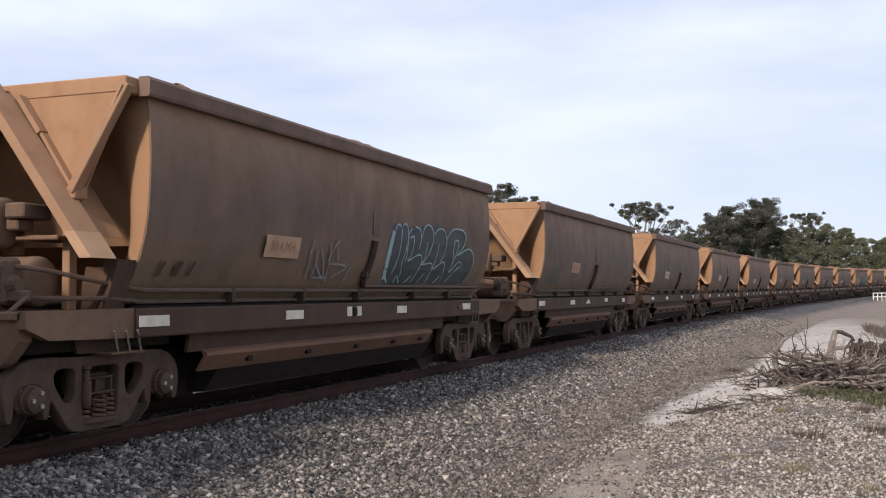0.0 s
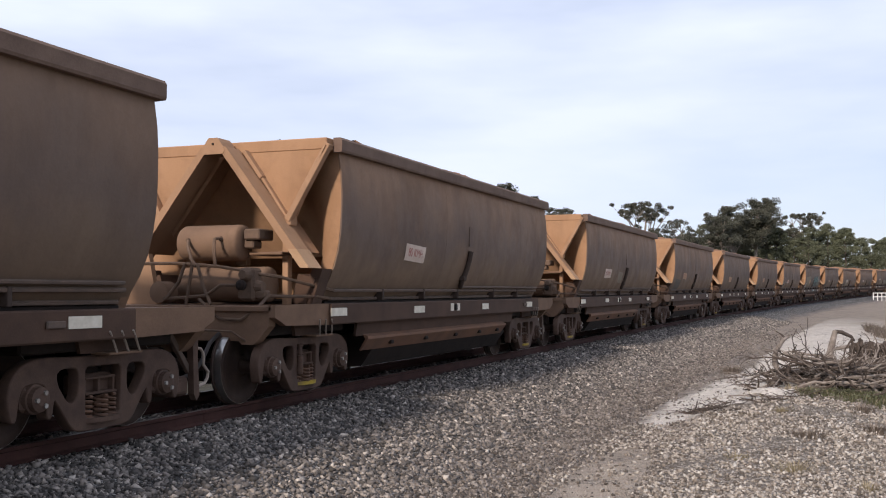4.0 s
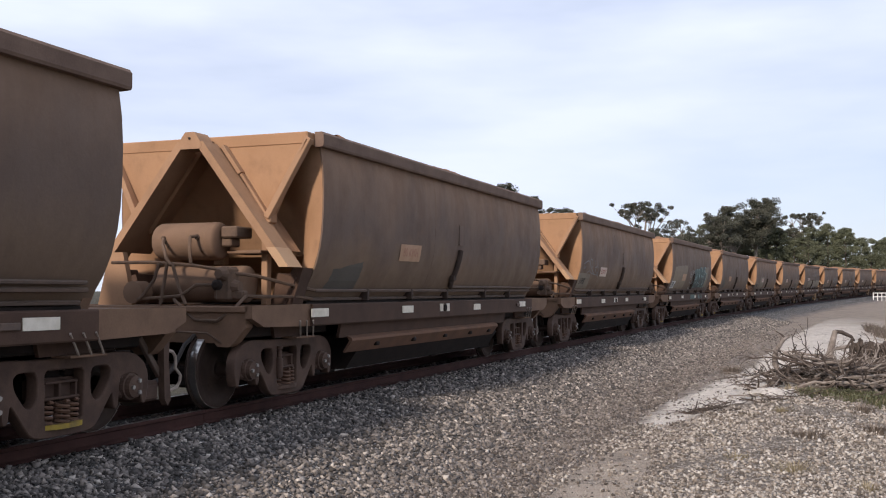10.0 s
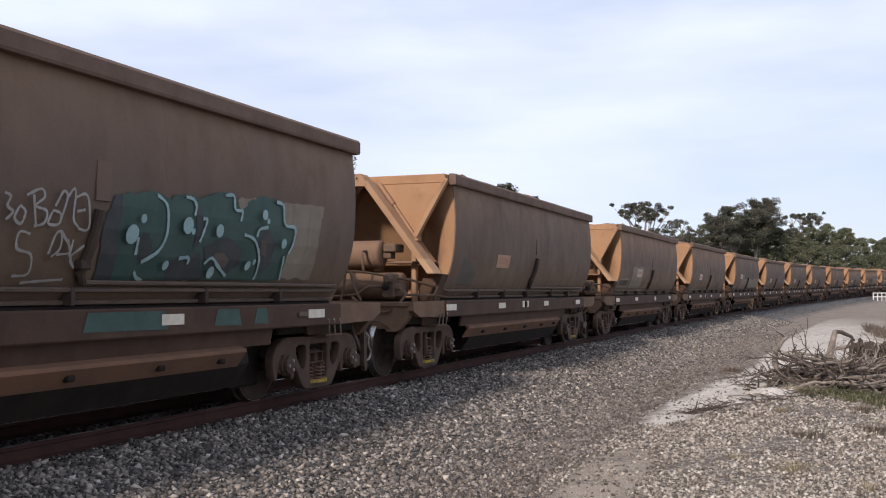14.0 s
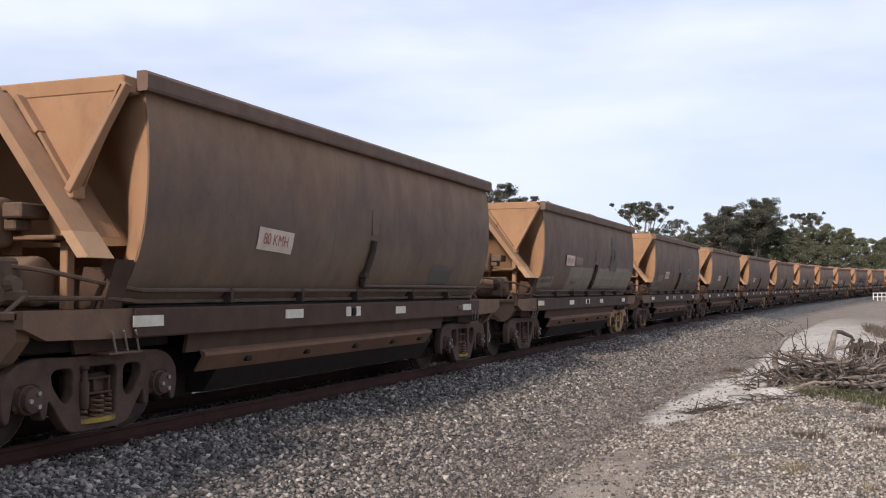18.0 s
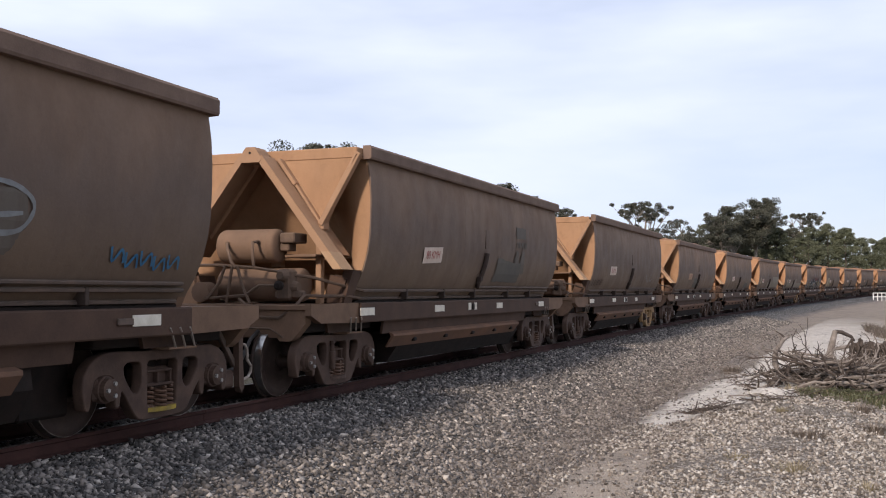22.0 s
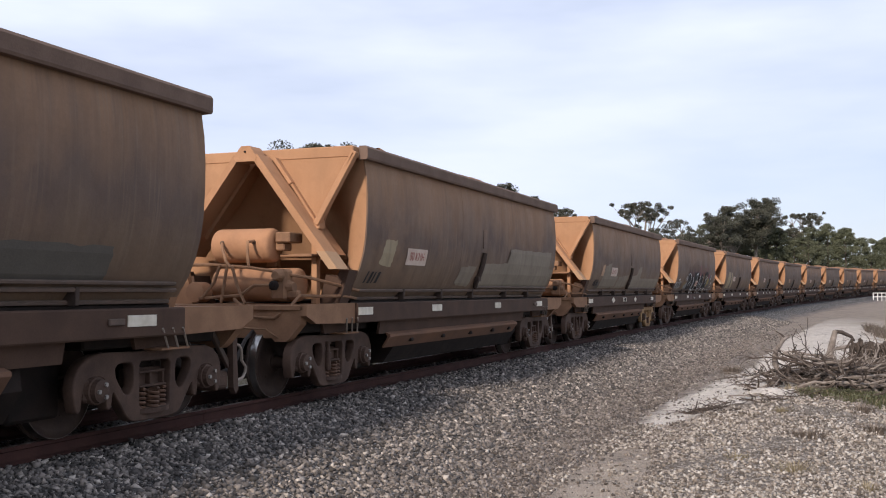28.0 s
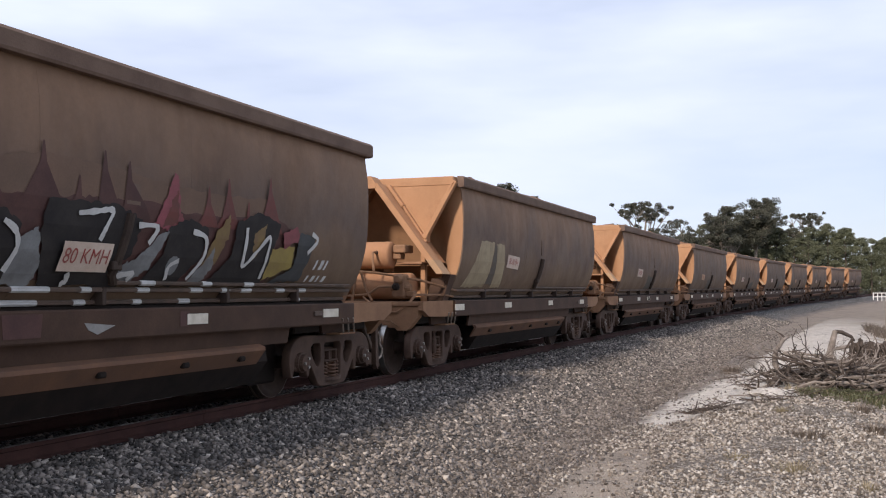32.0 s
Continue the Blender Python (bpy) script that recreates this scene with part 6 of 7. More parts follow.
def dress_train():
    rng = random.Random(11)
    for i, w in enumerate(TRAIN):
        k = i - 1
        near = [o for o in w.children if o.name.startswith("side_panel")][0]
        for n, x in enumerate((-4.45, -1.85, -0.27 if k == 1 else 1.2, 4.0)):
            form = "diamond" if (k == 20 and n in (1, 2)) or (k == 11 and n == 2) else ("peak" if k == 1 and n == 2 else "bar")
            plate(w, x + rng.uniform(-0.04, 0.04), 1.03 + rng.uniform(-0.008, 0.008), (0.43, 0.40, 0.46 if k == 1 else 0.34, 0.40)[n], 0.13 if form == "diamond" else 0.10, form)
        if k == 1:
            plate(w, 1.72, 1.05, 0.34, 0.10)
        if k not in (1, 2, 9, 11, 18, 19, 21, 22):
            for dx in (-0.14, 0.14):
                plate(w, -0.32 + dx, 1.035, 0.13, 0.12)
            part("sill_stud", Shape().box(-0.37, -0.27, -1.28, -1.31, 0.98, 1.08, 0.015), M_DARK, w)
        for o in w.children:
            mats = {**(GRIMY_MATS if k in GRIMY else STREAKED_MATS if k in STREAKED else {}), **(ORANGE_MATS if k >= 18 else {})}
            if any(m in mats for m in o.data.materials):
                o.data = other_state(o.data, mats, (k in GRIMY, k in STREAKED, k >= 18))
            if k in RIM_LIFT and o.name.startswith("top_rim"):
                o.location.z = RIM_LIFT[k]
        LAYER[0] = 0.004
        if k in MARKS:
            MARKS[k](near)
        if k not in (0, 4, 6, 8, 9, 11, 13, 14, 19, 20, 21):
            speed_placard(near, (PLACARD_X.get(k, -2.3), 1.83), M_PLACARD_D if k in (1, 5, 7, 10, 17, 24, 27) else M_PLACARD, rng.uniform(-0.05, 0.05))
        if k in (1, 5, 7, 10, 12, 15, 17, 18, 23, 24, 25, 26, 27):
            x0 = rng.choice((-4.3, 0.6, 2.2, -1.0))
            z0, wd = rng.uniform(1.3, 1.5), rng.uniform(0.7, 1.6)
            laid(near, "paint_patch", M_SILLP, rough_edge([(x0, z0), (x0 + wd, z0), (x0 + wd, z0 + rng.uniform(0.25, 0.5)), (x0 + 0.05, z0 + rng.uniform(0.25, 0.5))]), "dull grey repainted patch")
        # repainted side frames and spring seats
        frames = [o for o in w.children if o.name.startswith("side_frame")]
        if k in ODD_BOGIES:
            for f in frames[2:]:
                f.data = OCHRE_FRAME[f.data.name]
                f["label"] = "ochre-painted bogie side frame"
                for o in f.children:
                    if o.name.startswith(("spring_seat", "bolster_end")):
                        o.data = other_state(o.data, {M_BOGIE: M_BOGIE_Y}, "ochre")
        if k in YELLOW_SEATS and k not in ODD_BOGIES:
            for f in frames:
                for o in f.children:
                    if o.name.startswith("spring_seat"):
                        o.data = YELLOW_SEAT[o.data.name]


OCHRE_FRAME, YELLOW_SEAT = {}, {}
for f in [o for o in FIRST.children if o.name.startswith("side_frame")]:
    if f.data.name not in OCHRE_FRAME:
        OCHRE_FRAME[f.data.name] = f.data.copy()
        OCHRE_FRAME[f.data.name].materials[0] = M_BOGIE_Y
    for o in f.children:
        if o.name.startswith("spring_seat") and o.data.name not in YELLOW_SEAT:
            YELLOW_SEAT[o.data.name] = o.data.copy()
            YELLOW_SEAT[o.data.name].materials[0] = M_YELLOW
dress_train()


# ---- trees beyond the track ----
def leaf_mat(name, a, b):
    k = Mat(name, 0.62)
    rnd = k.random("island")
    c = k.mix(rnd, a, b)
    c = k.mix(k.math("MULTIPLY", k.noise(k.coords(), 0.35, 3, 0.6, 0.35, 0.65), 0.5), c, tuple(x * 0.55 for x in a))
    k.b.inputs["Subsurface Weight"].default_value = 0.0
    return k.done(c)


M_GUM = leaf_mat("gum_leaves", (0.056, 0.058, 0.042), (0.10, 0.10, 0.072))
M_PINE = leaf_mat("wattle_leaves", (0.088, 0.096, 0.056), (0.150, 0.155, 0.092))
M_BUSH = leaf_mat("roadside_bush_leaves", (0.13, 0.15, 0.075), (0.21, 0.22, 0.12))
M_BARK = two_tone("pale_bark", (0.20, 0.17, 0.14), (0.30, 0.26, 0.22), 2.0, 0.9)
M_BARK_D = two_tone("dark_bark", (0.07, 0.055, 0.045), (0.12, 0.095, 0.075), 2.0, 0.9)


def tufts(rng, clumps, per, leaf):
    """Leaves in clumps: each clump an uneven cloud of small tilted blades."""
    n = len(clumps) * per
    C = np.repeat(np.array([c[:3] for c in clumps]), per, 0)
    R = np.repeat(np.array([c[3] for c in clumps]), per)
    d = rng.normal(size=(n, 3))
    d /= np.linalg.norm(d, axis=1)[:, None]
    P = C + d * (R * rng.random(n) ** 0.45)[:, None] * np.array([1.0, 1.0, 0.66])
    a = rng.normal(size=(n, 3))
    a /= np.linalg.norm(a, axis=1)[:, None]
    b = np.cross(a, rng.normal(size=(n, 3)))
    b /= np.linalg.norm(b, axis=1)[:, None]
    size = leaf * (0.6 + 0.8 * rng.random(n))[:, None]
    V = np.stack([P - a * size, P + b * size * 0.42, P + a * size, P - b * size * 0.42], 1).reshape(-1, 3)
    F = np.arange(n * 4).reshape(-1, 4)
    return V, F


def quads(name, V, F, mat):
    me = bpy.data.meshes.new(name)
    me.from_pydata(V.tolist(), [], F.tolist())
    me.materials.append(mat)
    return me


def gum_tree(seed, h, spread, clumps, airy=True, n=9, size=1.0):
    """A eucalypt: leaning trunk, forking limbs, leaf clumps at the limb ends with sky between."""
    rng = np.random.default_rng(seed)
    ob = new("gum_tree")
    tagged(ob, "tall eucalypt with sparse clumped dark green crown", "tree", "trees behind the railway")
    lean = rng.normal(size=2) * 0.03 * h
    fork = 0.42 * h
    trunk = [(0, 0, -0.5), (lean[0] * 0.3, lean[1] * 0.3, fork * 0.5), (lean[0], lean[1], fork), (lean[0] * 1.6, lean[1] * 1.6, h * 0.72)]
    part("trunk", Shape().tube(trunk, [0.024 * h, 0.019 * h, 0.015 * h, 0.006 * h], 8), M_BARK, ob, smooth=True)
    balls = []
    for i in range(n):
        a = i * 2.4 + rng.random() * 0.8
        reach = spread * (0.35 + 0.65 * rng.random())
        top = h * (0.62 + 0.36 * rng.random()) if i else h * 0.97
        if i == 0:
            reach *= 0.2
        base = Vector((lean[0], lean[1], fork + (h * 0.25) * rng.random()))
        tip = Vector((lean[0] + math.cos(a) * reach, lean[1] + math.sin(a) * reach, top))
        mid = base.lerp(tip, 0.5) + Vector((rng.normal() * 0.3, rng.normal() * 0.3, -0.4))
        limb = Shape().tube([base, mid, tip], [0.009 * h, 0.006 * h, 0.002 * h], 5)
        for q in range(clumps):
            o = np.clip(rng.normal(size=3), -1.4, 1.4) * np.array([0.16, 0.16, 0.10]) * h * 0.5
            r = h * (0.035 + 0.045 * rng.random()) * (1.0 if airy else 1.5) * size
            balls.append((tip.x + o[0], tip.y + o[1], min(tip.z + o[2], h * 1.0) - r * 0.5, r))
            limb.tube([mid.lerp(tip, 0.5), (tip.x + o[0], tip.y + o[1], tip.z + o[2] - r)], [0.003 * h, 0.0012 * h], 4, False)
        part("limb", limb, M_BARK, ob, smooth=True)
    V, F = tufts(rng, balls, 170 if airy else 300, 0.0078 * h)
    part("crown", quads("crown", V, F, M_GUM), None, ob)
    return ob


def wattle_tree(seed, h, spread, mat):
    """A dense, bushy tree: crown down to near the ground, of many overlapping clumps with an uneven top."""
    rng = np.random.default_rng(seed)
    ob = new("wattle_tree")
    tagged(ob, "dense bushy dark green tree at the forest edge", "tree", "trees behind the railway")
    part("trunk", Shape().tube([(0, 0, -0.5), (0.1, 0.05, h * 0.4), (0.0, 0.1, h * 0.8)], [0.02 * h, 0.014 * h, 0.005 * h], 7), M_BARK_D, ob, smooth=True)
    balls = []
    for i in range(64):
        q = rng.random() ** 0.8
        z = h * (0.08 + 0.88 * q)
        wide = spread * (1.05 - q) ** 0.55 * (0.55 + 0.45 * rng.random())
        a = rng.random() * 6.283
        balls.append((math.cos(a) * wide, math.sin(a) * wide, z, h * (0.05 + 0.06 * rng.random()) * (1.25 - 0.6 * q)))
    balls.append((0, 0, h * 0.96, h * 0.05))
    V, F = tufts(rng, balls, 190, 0.0105 * h)
    part("crown", quads("crown", V, F, mat), None, ob)
    return ob


def plant(ob, px, dist, spin=0.0, scale=1.0):
    """Stands a tree on the ground, px across the view and dist away from the camera."""
    x, y = px * dist, dist
    ob.matrix_world = Matrix.Translation((x, y, drop(x, y))) @ Matrix.Rotation(spin, 4, "Z") @ Matrix.Scale(scale, 4)
    return ob


def tree_top(up, dist):
    return up * dist + EYE_H


def build_trees():
    rng = random.Random(5)
    # single gums that stand over the train: side of view, rise over the eye level, distance, half width, clumps
    for i, (u, up, dist, sp, cl) in enumerate((
            (0.201, 0.088, 118, 3.4, 6), (0.240, 0.070, 140, 3.0, 6), (0.272, 0.077, 150, 2.6, 6), (0.287, 0.083, 156, 2.2, 6), (0.307, 0.091, 158, 2.2, 7), (0.320, 0.087, 165, 2.0, 6),
            (0.349, 0.076, 168, 2.2, 6), (0.062, 0.106, 108, 3.2, 6), (0.078, 0.094, 112, 1.2, 4), (0.115, 0.082, 116, 1.8, 4), (-0.140, 0.147, 98, 2.4, 5), (-0.122, 0.143, 104, 1.6, 4))):
        x, y = u * dist, dist
        h = tree_top(up, dist) - drop(x, y)
        t = gum_tree(20 + i, h, sp, cl, i not in (2, 3, 4, 5, 7, 10, 11), *((17, 0.6) if i == 0 else (15, 0.7) if i in (2, 3, 4, 5, 7, 10, 11) else (14, 0.62)))
        plant(t, u, dist, i * 1.3)
    makers = [wattle_tree(50 + i, 10.0, 3.3, M_PINE) for i in range(4)]
    made = 0
    for row, (near, far) in enumerate(((162, 172), (176, 188), (192, 212))):
        for j in range(15):
            u = 0.236 + (j + 0.5 * (row % 2) + rng.uniform(-0.3, 0.3)) * 0.0185
            dist = rng.uniform(near, far) + max(0, u - 0.40) * 260
            up = float(np.interp(u, [0.23, 0.27, 0.31, 0.345, 0.36, 0.385, 0.41, 0.45, 0.5], [0.052, 0.064, 0.062, 0.060, 0.057, 0.066, 0.058, 0.050, 0.046])) + rng.uniform(-0.007, 0.006)
            x, y = u * dist, dist
            h = tree_top(up, dist) - drop(x, y)
            src = makers[made % 4]
            ob = src if made < 4 else copy_thing(src, Matrix.Identity(4))
            plant(ob, u, dist, rng.uniform(0, 6.28), h / 10.0)
            made += 1
    bush = [wattle_tree(80 + i, 3.0, 2.0, M_BUSH) for i in range(2)]
    for i in range(9):
        u = 0.385 + i * 0.009 + rng.uniform(-0.002, 0.002)
        dist = 168 + rng.uniform(0, 12) + i * 2
        ob = bush[i] if i < 2 else copy_thing(bush[i % 2], Matrix.Identity(4))
        plant(ob, u, dist, rng.uniform(0, 6.28), rng.uniform(0.8, 1.35))
        ob.name = "roadside_bush"
        tagged(ob, "low light green bush beside the track", "bush", "bushes beside the track")


build_trees()


# ---- deadwood, grass and the white rail fence on the camera's side ----
def twig(rng, sh, a, d, length, r, bend_, depth=0):
    """A crooked tapering branch with forks."""
    pts, p, v = [Vector(a)], Vector(a), Vector(d).normalized()
    n = 6
    for i in range(n):
        v = (v + Vector((rng.uniform(-1, 1), rng.uniform(-1, 1), rng.uniform(-0.8, 0.8))) * bend_).normalized()
        p = p + v * length / n
        pts.append(p.copy())
    sh.tube(pts, [r * (1 - 0.85 * i / n) + 0.002 for i in range(n + 1)], 6)
    if depth < 2:
        for i in (2, 3, 4, 5):
            if rng.random() < 0.42:
                q = (v + Vector((rng.uniform(-1, 1), rng.uniform(-1, 1), rng.uniform(-0.5, 0.5))) * 0.9).normalized()
                twig(rng, sh, pts[i], q, length * rng.uniform(0.28, 0.5), r * (1 - 0.8 * i / n) * 0.75, bend_ * 1.2, depth + 1)


def branch_pile():
    rng = random.Random(41)
    at = Vector((6.35, 16.8, 0))
    at.z = drop(at.x, at.y)
    pile = new("branch_pile")
    pile.location = at
    tagged(pile, "tangled heap of grey dead branches on white sand", "branches")
    def off(x, y, h):
        x, y = x * 0.9, y * 0.9
        return (x - at.x, y - at.y, drop(x, y) - at.z + h * 0.9)

    for i in range(210):
        sh = Shape()
        x, y = rng.gauss(0.28, 0.46), rng.gauss(0.05, 0.6)
        z = drop(at.x + x, at.y + y) - at.z + rng.uniform(0.0, 0.5) * max(0.15, 1 - 0.7 * (x * x + y * y))
        a = rng.choice((rng.uniform(-0.5, 0.5), rng.uniform(2.4, 3.7), rng.uniform(0, 6.28)))
        twig(rng, sh, (x, y, z), (math.cos(a), math.sin(a), rng.uniform(-0.25, 0.2)), rng.uniform(0.4, 1.25), rng.uniform(0.010, 0.030), 0.55)
        part("branch", sh, M_BRANCH if rng.random() < 0.38 else M_BRANCH_D, pile, smooth=True)
    # heavy crooked limbs through the heap
    for x, y, h, a, ln, r in ((6.6, 18.6, 0.10, -0.25, 1.7, 0.046), (6.9, 18.1, 0.22, -0.1, 1.6, 0.040), (7.0, 18.9, 0.30, 0.15, 1.9, 0.037), (7.5, 17.8, 0.10, 0.55, 1.5, 0.034), (7.7, 18.0, 0.25, 0.75, 1.6, 0.028), (8.2, 18.4, 0.35, 0.35, 1.3, 0.028),
                              (6.5, 18.9, 0.22, 2.6, 0.8, 0.031), (7.3, 17.6, 0.05, 3.4, 1.2, 0.031), (8.0, 18.6, 0.42, 0.1, 1.8, 0.025)):
        sh = Shape()
        twig(rng, sh, off(x, y, h), (math.cos(a), math.sin(a), rng.uniform(-0.08, 0.10)), ln, r, 0.24)
        part("branch", sh, M_BRANCH if r > 0.036 else M_BRANCH_D, pile, "thick weathered limb", smooth=True)
    # spiky upright twigs at the heap's end
    for x, y in ((6.1, 19.0), (6.2, 19.2), (5.95, 19.1), (6.3, 18.9), (7.4, 20.4), (7.55, 20.5), (9.2, 22.6)):
        sh = Shape()
        twig(rng, sh, off(x, y, -0.03), (rng.uniform(-0.5, 0.3), 0.0, 1.0), rng.uniform(0.3, 0.5), 0.02, 0.5)
        part("branch", sh, M_BRANCH_D, pile, smooth=True)
    # the curved limb at the heap's end, and the leaning stub with its long pale log
    part("branch", Shape().tube([off(7.2, 19.0, 0.22), off(6.75, 19.2, 0.16), off(6.42, 19.3, 0.24), off(6.36, 19.4, 0.42), off(6.42, 19.5, 0.62), off(6.6, 19.6, 0.78), off(6.74, 19.7, 0.82)], [0.07, 0.065, 0.06, 0.052, 0.045, 0.035, 0.018], 8), M_BRANCH, pile, "curved grey limb", smooth=True)
    part("branch", Shape().tube([off(6.66, 19.65, 0.79), off(6.6, 19.7, 0.90), off(6.5, 19.8, 0.99)], [0.022, 0.016, 0.006], 6), M_BRANCH_D, pile, smooth=True)
    part("branch", Shape().tube([off(8.16, 21.5, -0.05), off(8.22, 21.6, 0.3), off(8.34, 21.7, 0.62), off(8.46, 21.8, 0.93)], [0.085, 0.075, 0.07, 0.05], 8), M_BRANCH, pile, "standing grey stub", smooth=True)
    part("branch", Shape().tube([off(8.34, 21.8, 0.55), off(8.8, 21.9, 0.62), off(9.2, 22.0, 0.66), off(9.7, 22.0, 0.76), off(10.2, 22.1, 0.8), off(11.2, 22.2, 0.9)], [0.03, 0.04, 0.045, 0.055, 0.06, 0.065], 8), M_BRANCH, pile, "long pale log", smooth=True)
    part("branch", Shape().tube([off(8.46, 21.8, 0.92), off(8.62, 21.85, 0.88), off(8.85, 21.9, 0.84), off(8.95, 22.0, 0.72)], [0.035, 0.04, 0.034, 0.02], 7), M_BRANCH_D, pile, smooth=True)
    part("branch", Shape().tube([off(8.3, 20.0, 0.10), off(8.6, 20.1, 0.36), off(9.0, 20.2, 0.48), off(9.4, 20.2, 0.40), off(9.8, 20.3, 0.18)], [0.03, 0.034, 0.034, 0.03, 0.022], 7), M_BRANCH, pile, "arched pale branch", smooth=True)
    # the dark root ball and its hanging litter
    root = Shape()
    for i in range(620):
        a = rng.uniform(0, 6.28)
        x, y = 9.55 + math.cos(a) * 1.0 * rng.random() ** 0.6, 21.3 + math.sin(a) * 0.6 * rng.random()
        z = 0.30 + 0.55 * rng.random()
        p = off(x, y, z)
        d = Vector((rng.uniform(-0.6, 0.6), rng.uniform(-0.3, 0.3), -0.9))
        root.tube([p, Vector(p) + d * 0.18, Vector(p) + d * 0.42 + Vector((rng.uniform(-0.1, 0.1), 0, 0))], [0.022, 0.018, 0.006], 4)
    part("root_mass", root, M_BRANCH_D, pile, "dark fibrous root mass")
    return pile


branch_pile()


def loose_sticks():
    rng = random.Random(77)
    spots = [(3.6, 13.9, 0.4, 6), (4.2, 14.0, 0.35, 2), (4.8, 14.6, 0.4, 2), (5.3, 15.0, 0.45, 4), (5.6, 18.0, 0.5, 6), (6.0, 19.2, 0.5, 5), (4.9, 16.6, 0.6, 4), (2.2, 21.5, 0.35, 1), (6.6, 16.4, 0.7, 6), (5.6, 17.3, 0.6, 5), (8.3, 17.2, 0.7, 5)]
    for x, y, ln, n in spots:
        for i in range(n):
            sh = Shape()
            px, py = x + rng.uniform(-0.35, 0.35), y + rng.uniform(-0.3, 0.3)
            a = rng.uniform(0, 6.28)
            twig(rng, sh, (0, 0, 0), (math.cos(a), math.sin(a), 0.12), ln * rng.uniform(0.6, 1.4), rng.uniform(0.008, 0.018), 0.2, 1)
            ob = new("stick", sh.mesh("stick", M_BRANCH_D if i % 2 else M_BRANCH, smooth=True))
            ob.location = (px, py, drop(px, py) + 0.015)
            tagged(ob, "dry grey stick lying on the sand", "stick", "loose sticks on the sand")


loose_sticks()


def twig_litter():
    """Fine broken twigs and bark in a band under the sand bank and round the heap."""
    rng = random.Random(123)
    sh = Shape()
    for x0, y0, rx, ry, n in ((3.6, 13.9, 0.4, 0.35, 80), (4.6, 14.5, 0.7, 0.35, 50), (5.6, 15.3, 0.8, 0.4, 90), (7.0, 17.6, 1.3, 0.9, 260), (6.4, 19.0, 0.8, 0.8, 90), (8.3, 16.9, 0.8, 0.6, 80)):
        for i in range(n):
            x, y = rng.gauss(x0, rx * 0.55), rng.gauss(y0, ry * 0.55)
            a, ln = rng.uniform(0, 6.28), rng.uniform(0.08, 0.34)
            z = drop(x, y)
            b = (x + math.cos(a) * ln, y + math.sin(a) * ln)
            sh.tube([(x, y, z + 0.006), ((x + b[0]) / 2 + rng.uniform(-0.02, 0.02), (y + b[1]) / 2, z + rng.uniform(0.01, 0.05)), (b[0], b[1], z + rng.uniform(0.0, 0.08))], [0.007, 0.006, 0.003], 3, False)
    tagged(new("twig_litter", sh.mesh("twig_litter", M_BRANCH_D)), "fine dark twigs and bark litter on the sand", "litter", kind="stuff")


twig_litter()
M_DRY = leaf_mat("dry_grass", (0.21, 0.17, 0.105), (0.33, 0.28, 0.185))
M_GREEN = leaf_mat("green_grass", (0.075, 0.08, 0.04), (0.14, 0.14, 0.072))
M_HEATH = leaf_mat("brown_heath", (0.115, 0.09, 0.072), (0.20, 0.16, 0.125))


def blades(rng, count, spread, height, width, lay=1.1):
    v, f = [], []
    for i in range(count):
        a, r = rng.uniform(0, 6.28), spread * rng.random() ** 0.7
        x, y = math.cos(a) * r * 0.6, math.sin(a) * r * 0.6
        h = height * rng.uniform(0.5, 1.1)
        dx, dy = math.cos(a) * lay * h * rng.uniform(0.2, 1.2), math.sin(a) * lay * h * rng.uniform(0.2, 1.2)
        t = a + 1.57 + rng.uniform(-0.6, 0.6)
        wx, wy = math.cos(t) * width, math.sin(t) * width
        n = len(v)
        v += [(x - wx, y - wy, -0.02), (x + wx, y + wy, -0.02), (x + dx * 0.5 + wx * 0.7, y + dy * 0.5 + wy * 0.7, h * 0.6), (x + dx * 0.5 - wx * 0.7, y + dy * 0.5 - wy * 0.7, h * 0.6), (x + dx, y + dy, h)]
        f += [(n, n + 1, n + 2, n + 3), (n + 3, n + 2, n + 4)]
    return v, f


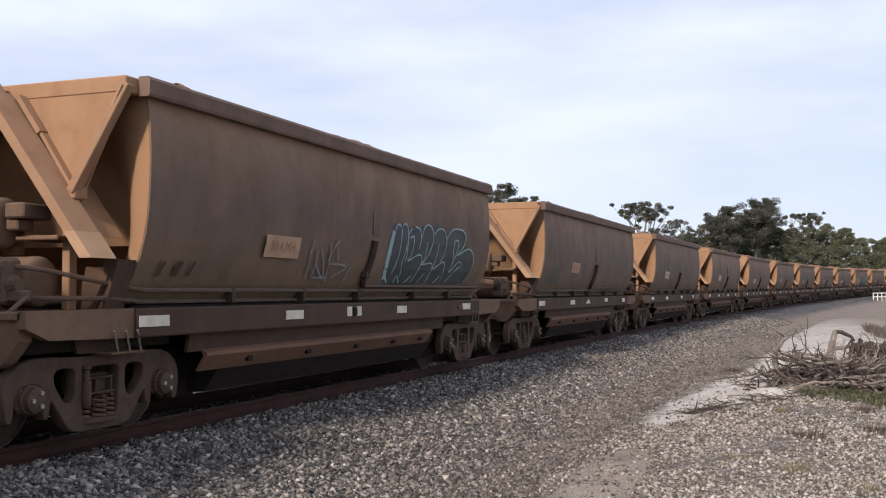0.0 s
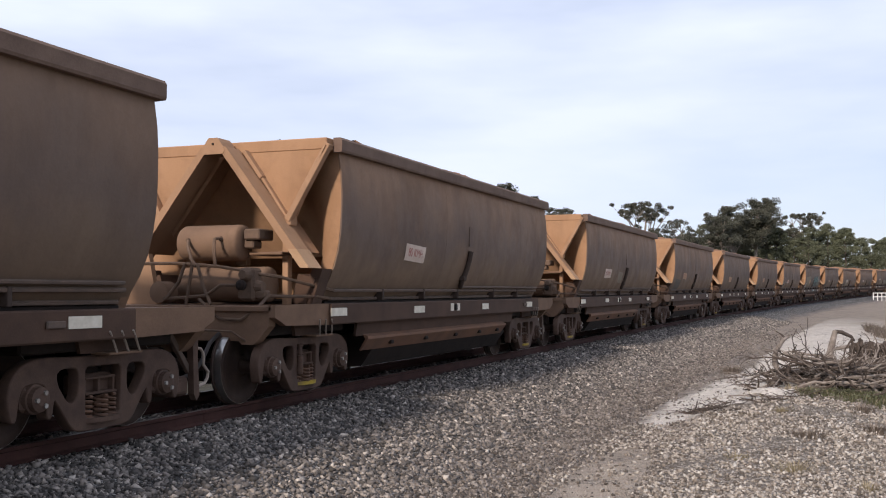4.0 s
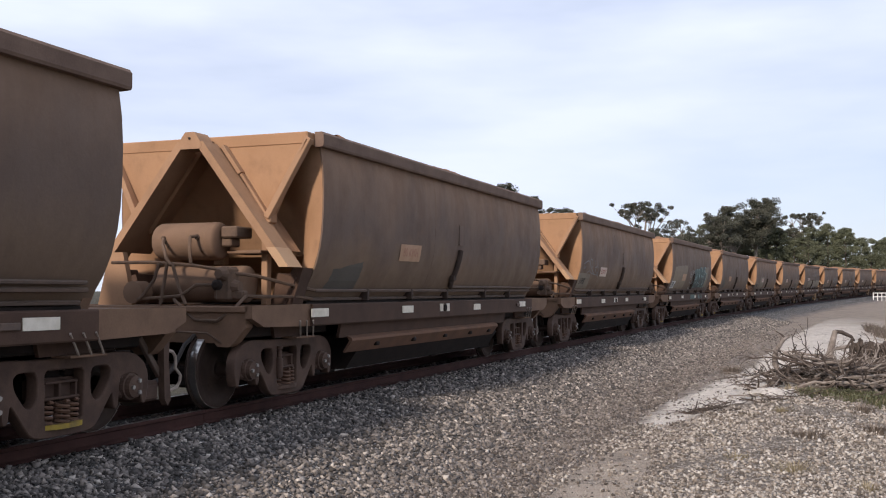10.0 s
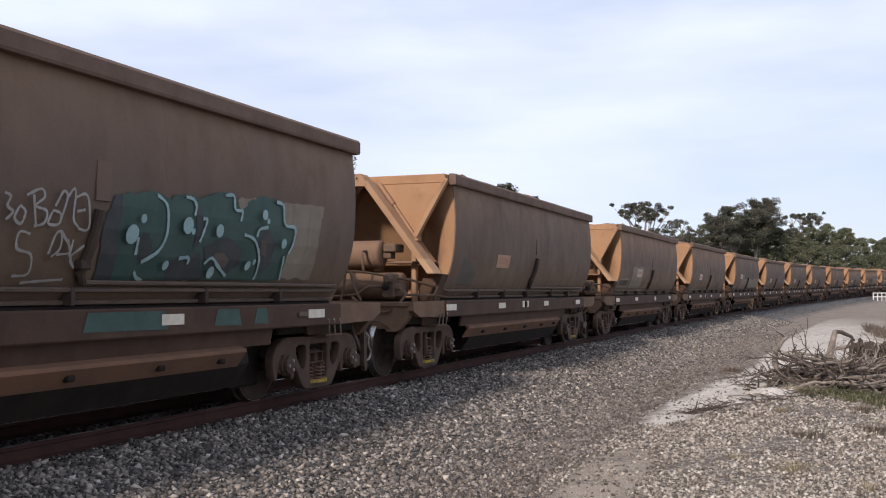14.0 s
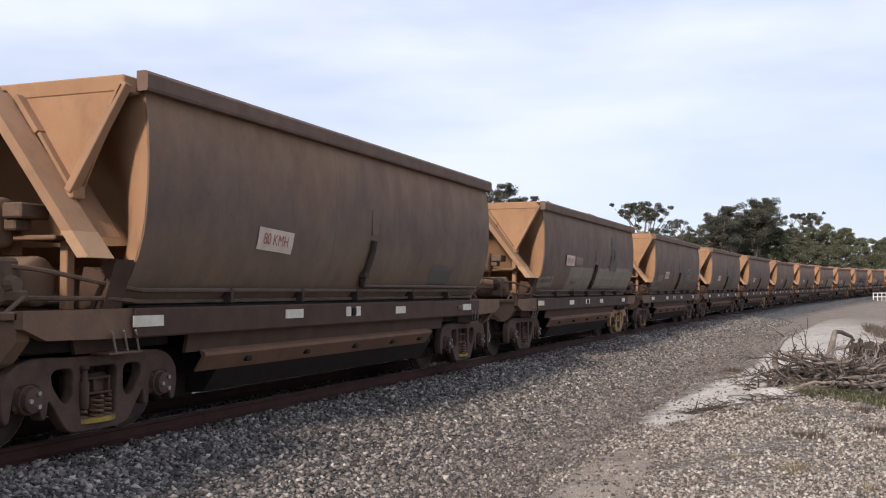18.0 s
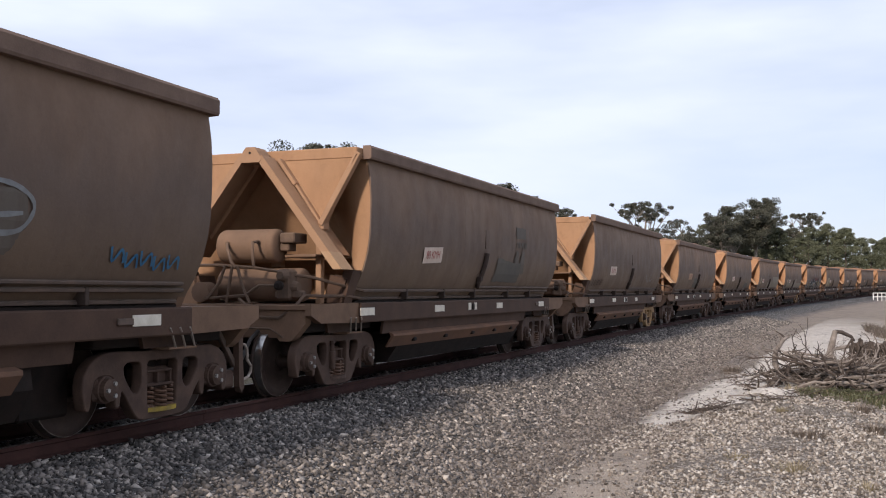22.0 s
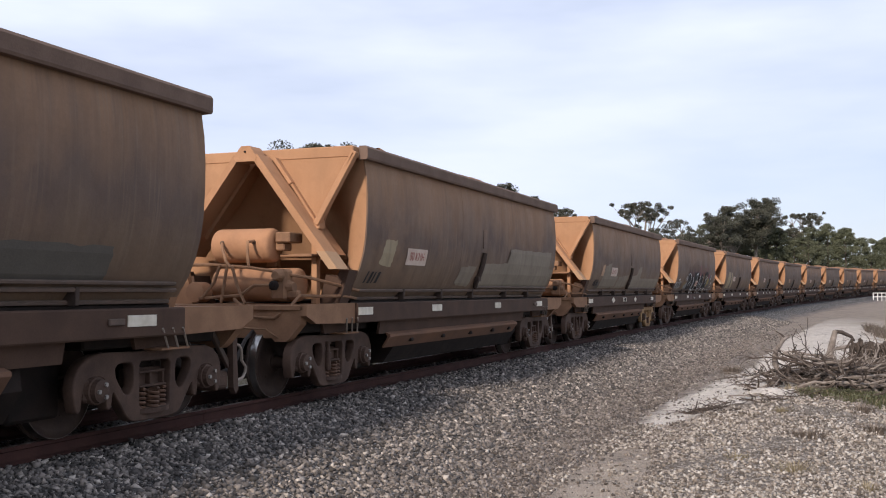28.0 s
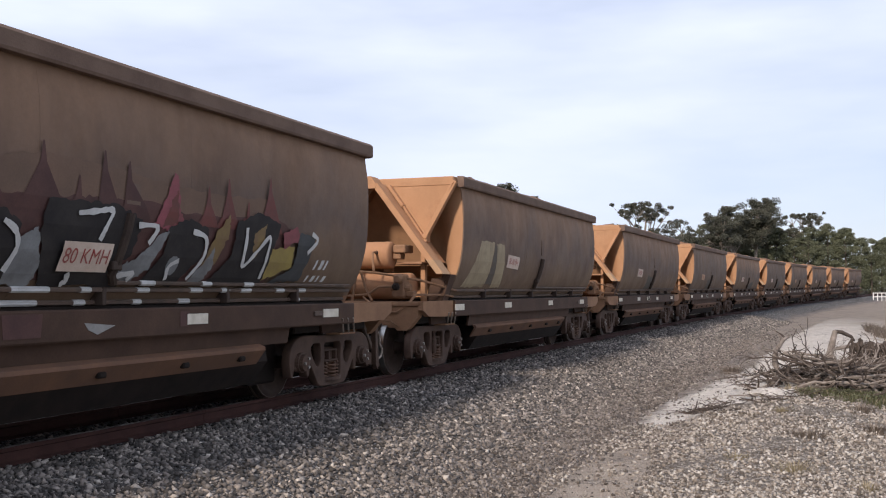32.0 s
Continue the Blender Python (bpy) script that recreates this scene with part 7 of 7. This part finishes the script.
def grass():
    rng = random.Random(9)
    for x, y, n, sp, h, mat, what in ((3.32, 9.6, 70, 0.28, 0.17, M_DRY, "dry tufted grass"), (4.3, 12.8, 60, 0.22, 0.12, M_DRY, "dry yellow-green grass tuft"), (4.05, 11.3, 90, 0.32, 0.15, M_HEATH, "low brown heath plant"),
                                    (4.95, 11.6, 90, 0.34, 0.16, M_HEATH, "low brown heath plant"), (6.15, 21.6, 130, 0.42, 0.30, M_HEATH, "rounded brown heath bush"), (2.95, 10.2, 40, 0.2, 0.10, M_DRY, "dry tufted grass"),
                                    (4.6, 15.0, 60, 0.3, 0.14, M_DRY, "dry tufted grass"), (5.2, 9.8, 60, 0.26, 0.15, M_DRY, "dry tufted grass"), (3.75, 9.0, 50, 0.22, 0.12, M_DRY, "dry tufted grass"), (5.6, 13.6, 80, 0.35, 0.14, M_HEATH, "low brown heath plant")):
        v, f = blades(rng, int(n * 1.5), sp, h * 0.6, 0.004 if mat != M_HEATH else 0.006)
        sh = Shape().add(v, f)
        me = bpy.data.meshes.new("grass_tuft")
        me.from_pydata(sh.v, [], sh.f)
        me.materials.append(mat)
        ob = new("grass_tuft", me)
        ob.location = (x, y, drop(x, y))
        tagged(ob, what + " on pale gravel", "grass", "grass tufts on the gravel")
    for name, mat, count, cx, cy, rx, ry, h, label in (("green_grass", M_GREEN, 800, 6.75, 15.4, 1.3, 0.9, 0.09, "short green grass below the branch heap"),
                                                       ("dry_grass", M_DRY, 420, 8.0, 15.9, 2.6, 1.6, 0.08, "thin dry grass over the gravel"),
                                                       ("bank_grass", M_HEATH, 900, 17.6, 36.0, 1.6, 5.0, 0.4, "dry grass and scrub on the bank")):
        v, f = [], []
        for i in range(count):
            a, q = rng.uniform(0, 6.28), rng.random() ** 0.6
            x, y = cx + math.cos(a) * rx * q, cy + math.sin(a) * ry * q
            bv, bf = blades(rng, 5, 0.10, h, 0.006 + h * 0.012)
            z, n = drop(x, y), len(v)
            v += [(p[0] + x, p[1] + y, p[2] + z) for p in bv]
            f += [tuple(i + n for i in t) for t in bf]
        me = bpy.data.meshes.new(name)
        me.from_pydata(v, [], f)
        me.materials.append(mat)
        tagged(new(name, me), label, "grass", kind="stuff")


grass()


def rail_fence():
    dist = 118.0
    x = (1556 - 784) / 1783.4 * dist
    fence = new("rail_fence")
    fence.location = (x, dist, drop(x, dist))
    tagged(fence, "short white painted rail fence beside the line", "fence")
    for i in range(4):
        px = -0.75 + i * 0.5
        part("post", Shape().box(px - 0.045, px + 0.045, -0.045, 0.045, -0.3, 1.0, 0.008), M_FENCE, fence)
    for z in (0.5, 0.94):
        part("rail_bar", Shape().box(-0.82, 0.82, -0.07, -0.045, z - 0.05, z + 0.05, 0.006), M_FENCE, fence)


rail_fence()



# ---- motion ----
RUN_T = [0, 1, 2, 3, 6, 7, 8, 9, 10, 11, 12, 13, 14, 17, 18, 19, 20, 21, 22, 23, 24, 25, 28, 29, 30, 31, 32]
RUN_U = [0, 9.01, 17.92, 26.76, 53.19, 62.0, 70.8, 79.6, 88.48, 97.2, 105.9, 114.62, 123.3, 148.75, 157.3, 165.96, 174.63, 183.33, 192.0, 200.73, 209.47, 218.2, 244.54, 253.4, 262.25, 271.36, 280.19]


def run(t):
    """Metres that the train has moved, smooth between the noted times."""
    i = min(max(int(np.searchsorted(RUN_T, t, "right")) - 1, 0), len(RUN_T) - 2)
    def slope(j):
        a, b = max(j - 1, 0), min(j + 1, len(RUN_T) - 1)
        return (RUN_U[b] - RUN_U[a]) / (RUN_T[b] - RUN_T[a])
    h = RUN_T[i + 1] - RUN_T[i]
    q = (t - RUN_T[i]) / h
    return (RUN_U[i] * (1 + 2 * q) * (1 - q) ** 2 + RUN_U[i + 1] * q * q * (3 - 2 * q)
            + h * (slope(i) * q * (1 - q) ** 2 + slope(i + 1) * q * q * (q - 1)))


def wagon_pose(s):
    """A wagon stands with its two bogies on the track."""
    a, b = on_line(s - BOGIE_X), on_line(s + BOGIE_X)
    x = (b - a).normalized()
    y = Vector((0, 0, 1)).cross(x).normalized()
    m = Matrix((x, y, x.cross(y))).transposed().to_4x4()
    m.translation = (a + b) / 2
    return m


def motions():
    times = [i * 0.5 for i in range(65)]
    for k, w in enumerate(TRAIN):
        walk(w, [(t, wagon_pose(LEAD_S + (k - 1) * PITCH - run(t))) for t in times])
    spin = [(i * 2 / FPS) for i in range(481)]
    turn = [math.degrees(run(t) / WHEEL_R) for t in spin]
    for k, w in enumerate(TRAIN):
        for ws in [o for o in w.children if o.name.startswith("wheelset")]:
            x, y, z = ws.location
            rows = [(t, Matrix.Translation((x, y, z)) @ Matrix.Rotation(-radians(a + k * 37), 4, "Y")) for t, a in zip(spin, turn)]
            walk(ws, rows)


motions()
